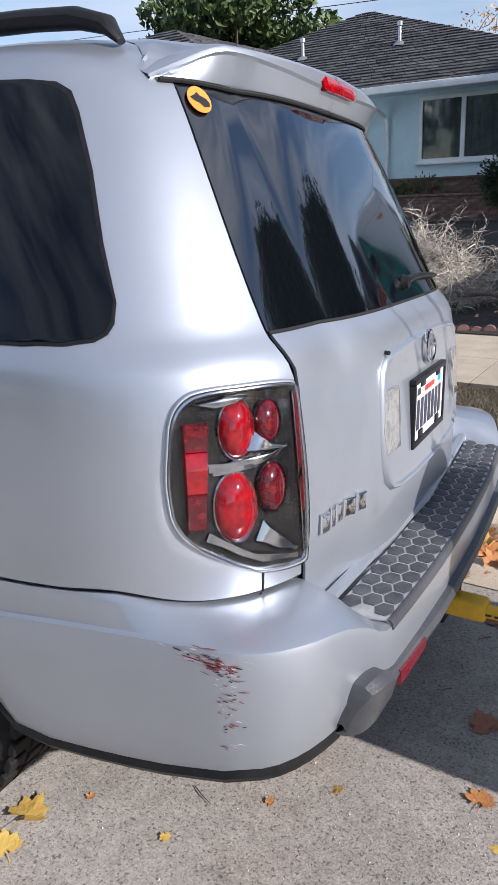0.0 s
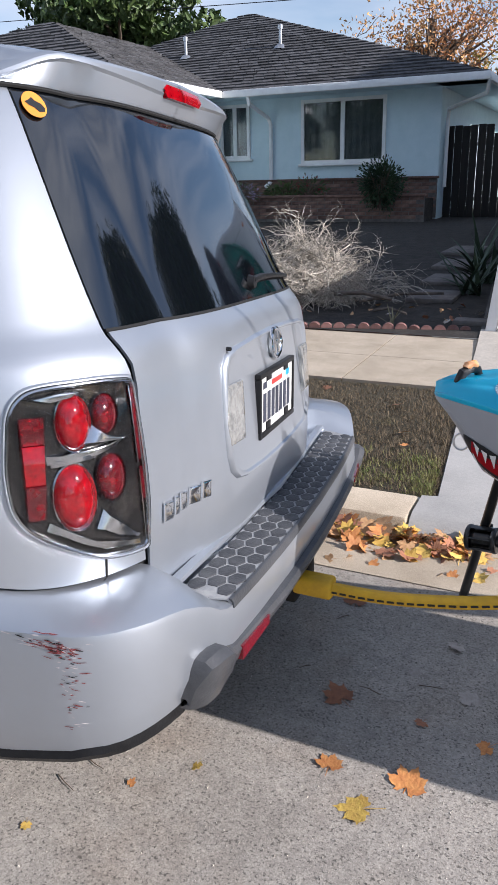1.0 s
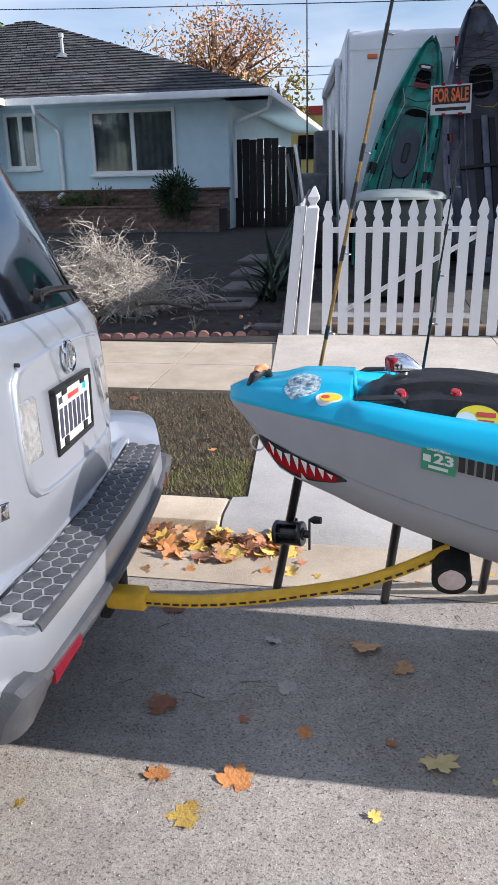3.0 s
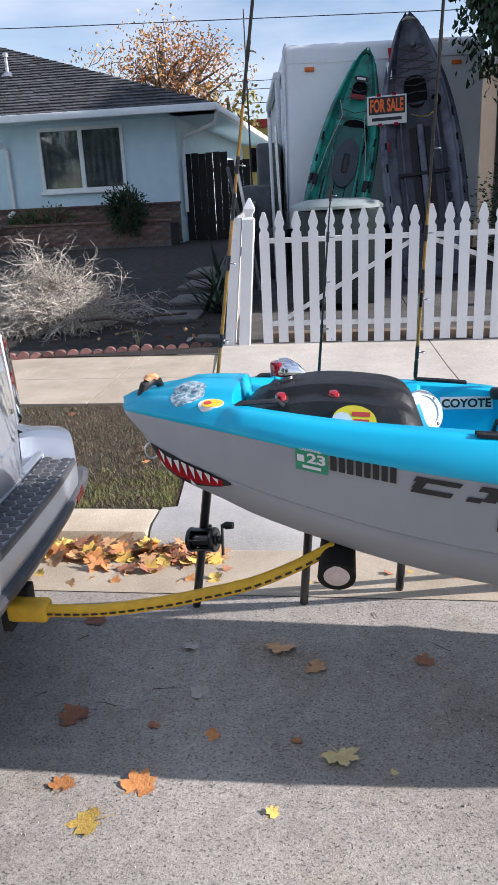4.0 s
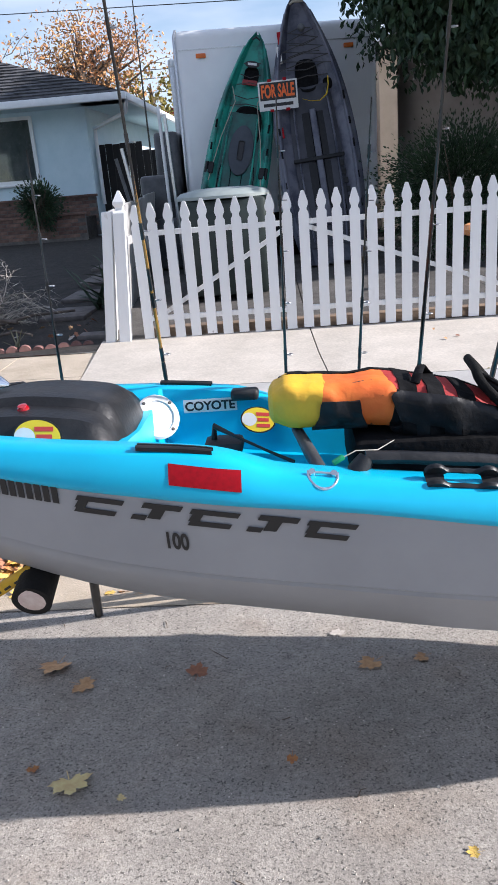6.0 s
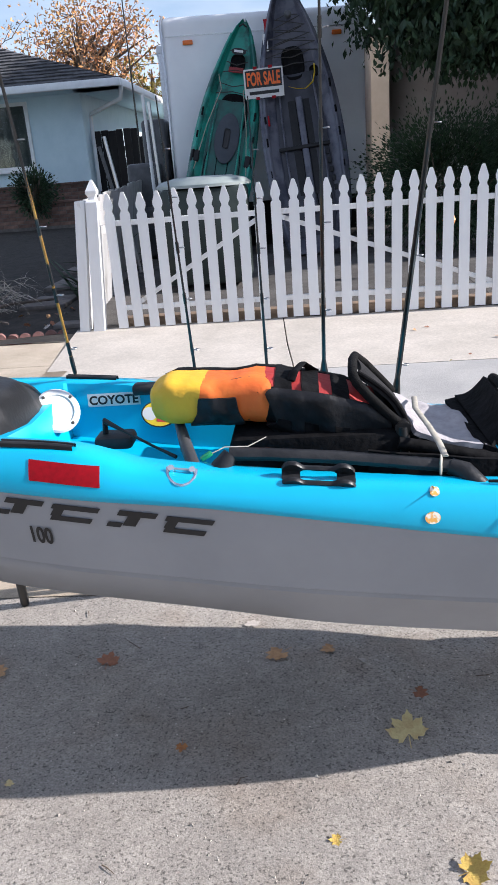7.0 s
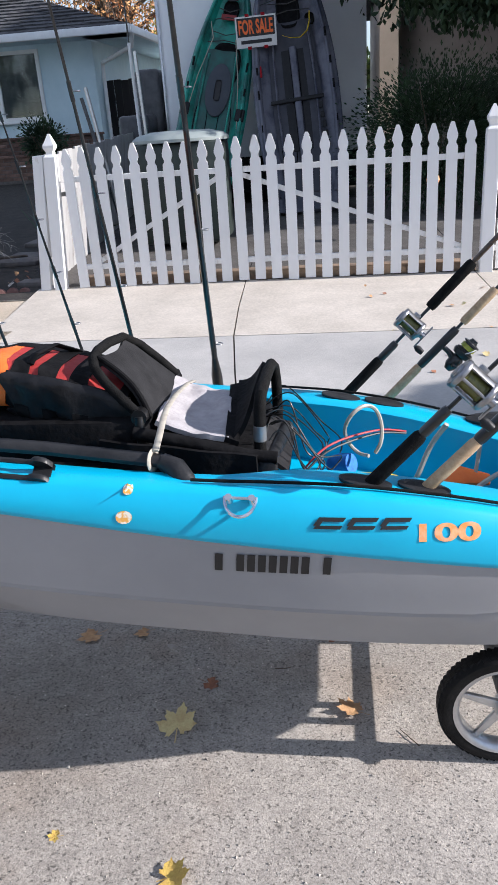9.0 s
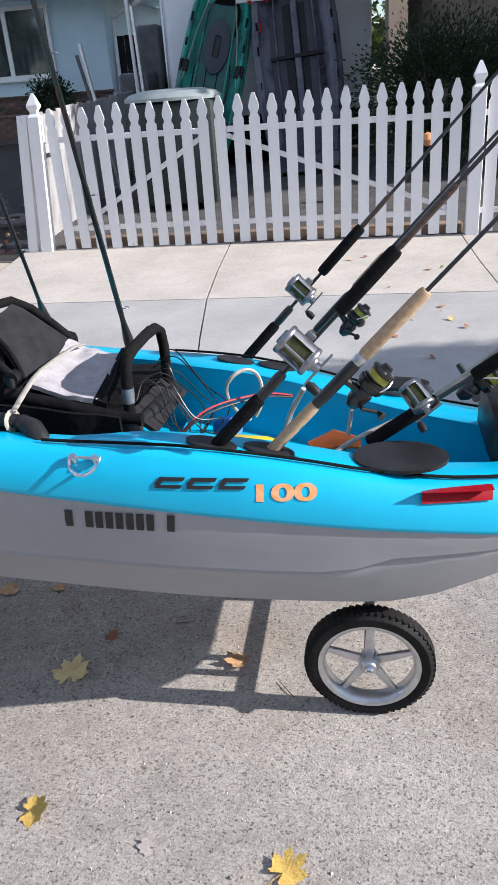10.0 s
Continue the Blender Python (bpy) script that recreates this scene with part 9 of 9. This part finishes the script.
for k, (za, zb) in enumerate(((7.78, 7.27), (5.5, 5.40), (5.22, 5.12), (4.76, 4.64))):
    thing("power_line", "thin overhead power line", "cable", tube_bm([(-40, 30, za + 1.2), (-20, 30, za + 0.4), (-11, 30, za), (4, 30, zb), (30, 30, zb + 0.2)] if k == 0 else [(-4.5, 30, za), (4, 30, zb), (30, 30, zb + 0.2)], 0.012 if k else 0.016, 5), M["rod_black"])
# the house and all behind it stand farther off than the plan they were drawn on
FAR = Matrix.Translation((0.33, 0.03, 1.44)) @ Matrix.Scale(1.19, 4) @ Matrix.Translation((-0.33, -0.03, -1.44))
for ob in [o for o in scene.objects if o.parent is None and (o.name.split(".")[0] in ("house", "brick_wall", "brick_planter", "planter_soil", "roof_vent", "far_building", "power_line") or o.get("label") in BEHIND)]:
    ob.matrix_basis = FAR @ ob.matrix_basis
# hedge of far trees that closes the view
for i, (x, y, h) in enumerate(((-34, 42, 7), (-27, 46, 6), (3, 48, 5), (11, 46, 6), (20, 44, 7), (-44, 40, 7))):
    tree("distant green tree above the rooftops", (x, y, 0.47), h, ((x, y, h * 0.6), (4.0, 3.0, h * 0.4)), 1500, 0.6, LEAF_GREEN, BARK, 60 + i, clumps=20)

# ---- grass and fallen leaves ----
nr = np.random.RandomState(12)
n = 60000
gy = 3.30 + nr.rand(n) * 1.69
gx = -0.275 - 0.1012 * (gy - 3.33) - nr.rand(n) ** 1.3 * 3.4
gz = 0.017 + 0.0327 * (gy - 3.27) - 0.013
gm = mat("grass_blade", (0.150, 0.110, 0.065), (0.12, 0.12, 0.045), 2.3, 0.7, vary=0.65, island=True, ramp=(0.62, 0.76))
h = nr.uniform(0.010, 0.036, n)
az, tl = nr.rand(n) * 6.28, nr.uniform(0.2, 1.5, n)
w = 0.002
b = np.stack([gx, gy, gz], 1)
side = np.stack([np.cos(az) * w, np.sin(az) * w, 0 * az], 1)
tip = b + np.stack([-np.sin(az) * np.sin(tl) * h, np.cos(az) * np.sin(tl) * h, np.cos(tl) * h], 1)
gv = np.stack([b - side, b + side, tip], 1).reshape(-1, 3)
me = bpy.data.meshes.new("grass")
me.from_pydata(gv.tolist(), [], [(3 * i, 3 * i + 1, 3 * i + 2) for i in range(n)])
me.materials.append(gm)
tagged(new("grass", me), "dry patchy grass with green tufts", "grass", kind="stuff")


n = 2300
clump = nr.rand(60, 2) ** np.array([1.5, 1.9])
pick = nr.randint(0, 60, n)
py_ = np.clip(3.33 + clump[pick, 0] * 0.45 + nr.normal(0, 0.035, n), 3.30, 4.9)
px_ = -0.29 - 0.1012 * (py_ - 3.33) - np.abs(clump[pick, 1] * 0.75 + nr.normal(0, 0.035, n))
b = np.stack([px_, py_, 0.017 + 0.0327 * (py_ - 3.27) - 0.013], 1)
az, tl, h = nr.rand(n) * 6.28, nr.uniform(0.1, 1.2, n), nr.uniform(0.015, 0.045, n)
side = np.stack([np.cos(az) * 0.0022, np.sin(az) * 0.0022, 0 * az], 1)
tip = b + np.stack([-np.sin(az) * np.sin(tl) * h, np.cos(az) * np.sin(tl) * h, np.cos(tl) * h], 1)
me = bpy.data.meshes.new("green_grass")
me.from_pydata(np.stack([b - side, b + side, tip], 1).reshape(-1, 3).tolist(), [], [(3 * i, 3 * i + 1, 3 * i + 2) for i in range(n)])
me.materials.append(mat("green_blade", (0.13, 0.18, 0.04), (0.26, 0.23, 0.09), 9, 0.7, vary=0.4, island=True))
tagged(new("green_grass", me), "fresh green grass tuft beside the kerb", "grass", kind="stuff")


def leaf_mesh(seed, m, curl):
    """A lobed plane-tree leaf one unit across, gently curled, with its stalk."""
    r = random.Random(seed)
    out = []
    lobes = [(-2.35, 0.30), (-1.45, 0.46), (-0.72, 0.52), (0, 0.58), (0.72, 0.52), (1.45, 0.46), (2.35, 0.30)]
    for i, (a, l) in enumerate(lobes):
        l *= r.uniform(0.88, 1.1)
        out += [(a - 0.24, l * 0.80), (a - 0.09, l * 0.84), (a, l), (a + 0.11, l * 0.83), (a + 0.24, l * 0.78)]
        if i < 6:
            out.append(((a + lobes[i + 1][0]) / 2, 0.34 * r.uniform(0.85, 1.1)))
    ph = r.uniform(0, 6)

    def lift(x, y):
        return curl * (0.9 * (x * x + y * y) + 0.10 * math.sin(5 * x + ph) + 0.08 * math.sin(6 * y + ph * 2)) + 0.02
    bm = bmesh.new()
    ring = [Vector((l * math.sin(a), l * math.cos(a), 0)) for a, l in out]
    vo = [bm.verts.new((p.x, p.y, lift(p.x, p.y))) for p in ring]
    vi = [bm.verts.new((p.x * 0.5, p.y * 0.5, lift(p.x * 0.5, p.y * 0.5))) for p in ring]
    c = bm.verts.new((0, -0.02, lift(0, 0)))
    for i in range(len(ring) - 1):
        bm.faces.new((vo[i], vo[i + 1], vi[i + 1], vi[i]))
        bm.faces.new((vi[i], vi[i + 1], c))
    s = [bm.verts.new(p) for p in ((-0.012, -0.05, lift(0, 0)), (0.012, -0.05, lift(0, 0)), (0.05, -0.5, 0.03), (0.03, -0.5, 0.03))]
    bm.faces.new(s)
    return finish("leaf", bm, m, 60)


def leaf_mat(name, c1, c2):
    return mat(name, c1, c2, 5, 0.7, bump=0.3, bscale=14, vary=0.22)


LM = {"tan": leaf_mat("tan_leaf", (0.589, 0.358, 0.179), (0.422, 0.230, 0.109)), "orange": leaf_mat("orange_leaf", (0.666, 0.307, 0.102), (0.512, 0.192, 0.064)), "yellow": leaf_mat("golden_leaf", (0.800, 0.563, 0.128), (0.666, 0.410, 0.102)), "olive": leaf_mat("olive_leaf", (0.800, 0.691, 0.333), (0.691, 0.512, 0.243)), "rust": leaf_mat("rust_leaf", (0.410, 0.179, 0.096), (0.282, 0.122, 0.070)), "grey": leaf_mat("grey_leaf", (0.589, 0.538, 0.486), (0.435, 0.384, 0.346))}
LEAVES = {k: [leaf_mesh(i * 7 + j, m, (0.10, 0.28, 0.45)[j]) for j in range(3)] for i, (k, m) in enumerate(LM.items())}
rl = random.Random(21)
WORD = {"tan": "tan", "orange": "bright orange-brown", "yellow": "golden yellow", "olive": "pale olive", "rust": "rust brown", "grey": "pale grey"}


def fallen(x, y, s, c, z=None, where="on the asphalt", tilt=8):
    o = new("fallen_leaf", rl.choice(LEAVES[c]))
    o.matrix_basis = Matrix.Translation((x, y, (road_z(y) if z is None else z) + 0.003)) @ pose(0, 0, 0, rl.gauss(0, tilt), rl.gauss(0, tilt), rl.uniform(0, 360)) @ Matrix.Scale(s * 1.05, 4)
    tagged(o, "dry %s lobed leaf lying %s" % (WORD[c], where), "leaf", group="fallen leaves")
    return o


for x, y, s, c in ((-0.05, 1.38, 0.11, "yellow"), (0.03, 1.50, 0.12, "orange"), (-0.17, 1.49, 0.09, "orange"), (-0.23, 1.77, 0.11, "rust"), (0.01, 1.76, 0.05, "rust"), (0.03, 2.19, 0.07, "grey"), (-0.07, 1.99, 0.05, "grey"), (0.12, 1.91, 0.08, "grey"), (0.19, 1.73, 0.068, "orange"), (0.34, 2.20, 0.125, "tan"), (0.45, 2.09, 0.09, "tan"), (0.42, 1.72, 0.045, "orange"), (0.54, 1.66, 0.125, "olive"), (0.38, 1.44, 0.04, "yellow"), (-0.48, 1.35, 0.04, "yellow"), (-0.36, 2.33, 0.10, "rust")):
    fallen(x, y, s, c)
for x, y, s, c in ((0.81, 2.13, 0.085, "rust"), (0.68, 1.61, 0.03, "olive"), (1.26, 2.33, 0.063, "grey"), (1.36, 2.16, 0.09, "tan"), (1.52, 2.18, 0.06, "tan"), (1.62, 2.11, 0.035, "grey"), (1.76, 1.95, 0.055, "rust"), (1.71, 1.77, 0.12, "olive"), (1.11, 1.74, 0.04, "orange"), (1.51, 1.43, 0.034, "yellow"), (1.78, 1.345, 0.09, "yellow"), (2.34, 1.26, 0.09, "yellow"), (2.16, 1.86, 0.085, "tan"), (2.11, 2.18, 0.07, "rust"), (2.06, 1.29, 0.045, "grey"), (-1.07, 0.88, 0.125, "yellow"), (-1.03, 0.79, 0.09, "yellow"), (-0.75, 1.01, 0.032, "yellow"), (-0.98, 1.01, 0.03, "orange"), (-0.60, 1.22, 0.03, "orange")):
    fallen(x, y, s, c)
# the drift of leaves in the gutter, thinning along the apron
for k in range(150):
    x = -0.98 + 1.0 * rl.random() ** 0.9
    y = 3.0 - abs(rl.gauss(0, 0.11))
    hgt = max(0.0, 0.05 - 0.22 * (3.0 - y)) * rl.random() * (1 if x < -0.15 else 0.3)
    fallen(x, y, rl.uniform(0.06, 0.13), rl.choice(("tan", "orange", "yellow", "tan", "yellow", "rust", "rust")), road_z(y) + 0.004 + hgt, "in the gutter drift", 22)
for k in range(34):
    fallen(-0.9 + 2.3 * rl.random(), 2.62 + 0.36 * rl.random(), rl.uniform(0.025, 0.075), rl.choice(("tan", "orange", "rust", "yellow")), None, "in the gutter", 15)
for x, y, s, c in ((-0.80, 4.55, 0.10, "rust"), (-0.62, 4.05, 0.10, "tan"), (-0.55, 3.85, 0.06, "orange"), (-1.35, 4.8, 0.09, "rust"), (-1.1, 4.2, 0.07, "tan"), (-1.6, 3.9, 0.08, "tan")):
    fallen(x, y, s, c, walk_z(4.2) + 0.004, "on the dry grass", 14)
for k in range(40):
    x, y = 2.0 + 2.2 * rl.random() ** 0.6, 4.0 + 2.6 * rl.random()
    fallen(x, y, rl.uniform(0.015, 0.06), rl.choice(("tan", "rust", "olive")), walk_z(y) + 0.004, "on the driveway", 12)
for k in range(26):
    fallen(-2.4 + 1.8 * rl.random(), 7.0 + 1.2 * rl.random(), rl.uniform(0.04, 0.09), rl.choice(("rust", "tan", "grey")), lot_z(0, 7.6) + 0.01, "on the garden soil", 25)
# fine grit and twigs on the asphalt
nr = np.random.RandomState(5)
n = 9000
px, py = nr.uniform(-1.6, 3.6, n), nr.uniform(0.45, 2.56, n)
s = nr.uniform(0.001, 0.0032, n) * (1 + 0.8 * (nr.rand(n) > 0.97))
base = np.stack([px, py, -0.045 * (py - 1.6) + 0.0005], 1)
an = nr.rand(n) * 6.28
tri = []
for k in range(3):
    tri.append(base + np.stack([np.cos(an + 2.09 * k) * s, np.sin(an + 2.09 * k) * s, 0 * s], 1))
tri.append(base + np.stack([0 * s, 0 * s, s * 1.1], 1))
gv = np.stack(tri, 1).reshape(-1, 3)
fs = []
for i in range(n):
    k = 4 * i
    fs += [(k, k + 1, k + 3), (k + 1, k + 2, k + 3), (k + 2, k, k + 3)]
me = bpy.data.meshes.new("road_grit")
me.from_pydata(gv.tolist(), [], fs)
me.materials.append(mat("grit", (0.20, 0.18, 0.16), (0.62, 0.57, 0.50), 25, 0.9, vary=0.5, island=True, ramp=(0.42, 0.55)))
tagged(new("road_grit", me), "loose pale grit on the asphalt", "grit", kind="stuff")
TW = mat("twig_brown", (0.10, 0.07, 0.05), (0.18, 0.13, 0.09), 30, 0.9)
for k in range(34):
    x, y = rl.uniform(-1.0, 3.0), rl.uniform(0.8, 2.5)
    a, l = rl.uniform(0, 6.28), rl.uniform(0.02, 0.09)
    p, q = Vector((x, y, road_z(y) + 0.003)), Vector((x + l * math.cos(a), y + l * math.sin(a), road_z(y + l * math.sin(a)) + 0.004))
    thing("twig", "thin brown twig lying on the asphalt", "twig", tube_bm([p, p.lerp(q, 0.5) + Vector((rl.uniform(-0.006, 0.006), rl.uniform(-0.006, 0.006), 0.002)), q], [0.0016, 0.0013, 0.0008], 5), TW, group="twigs")
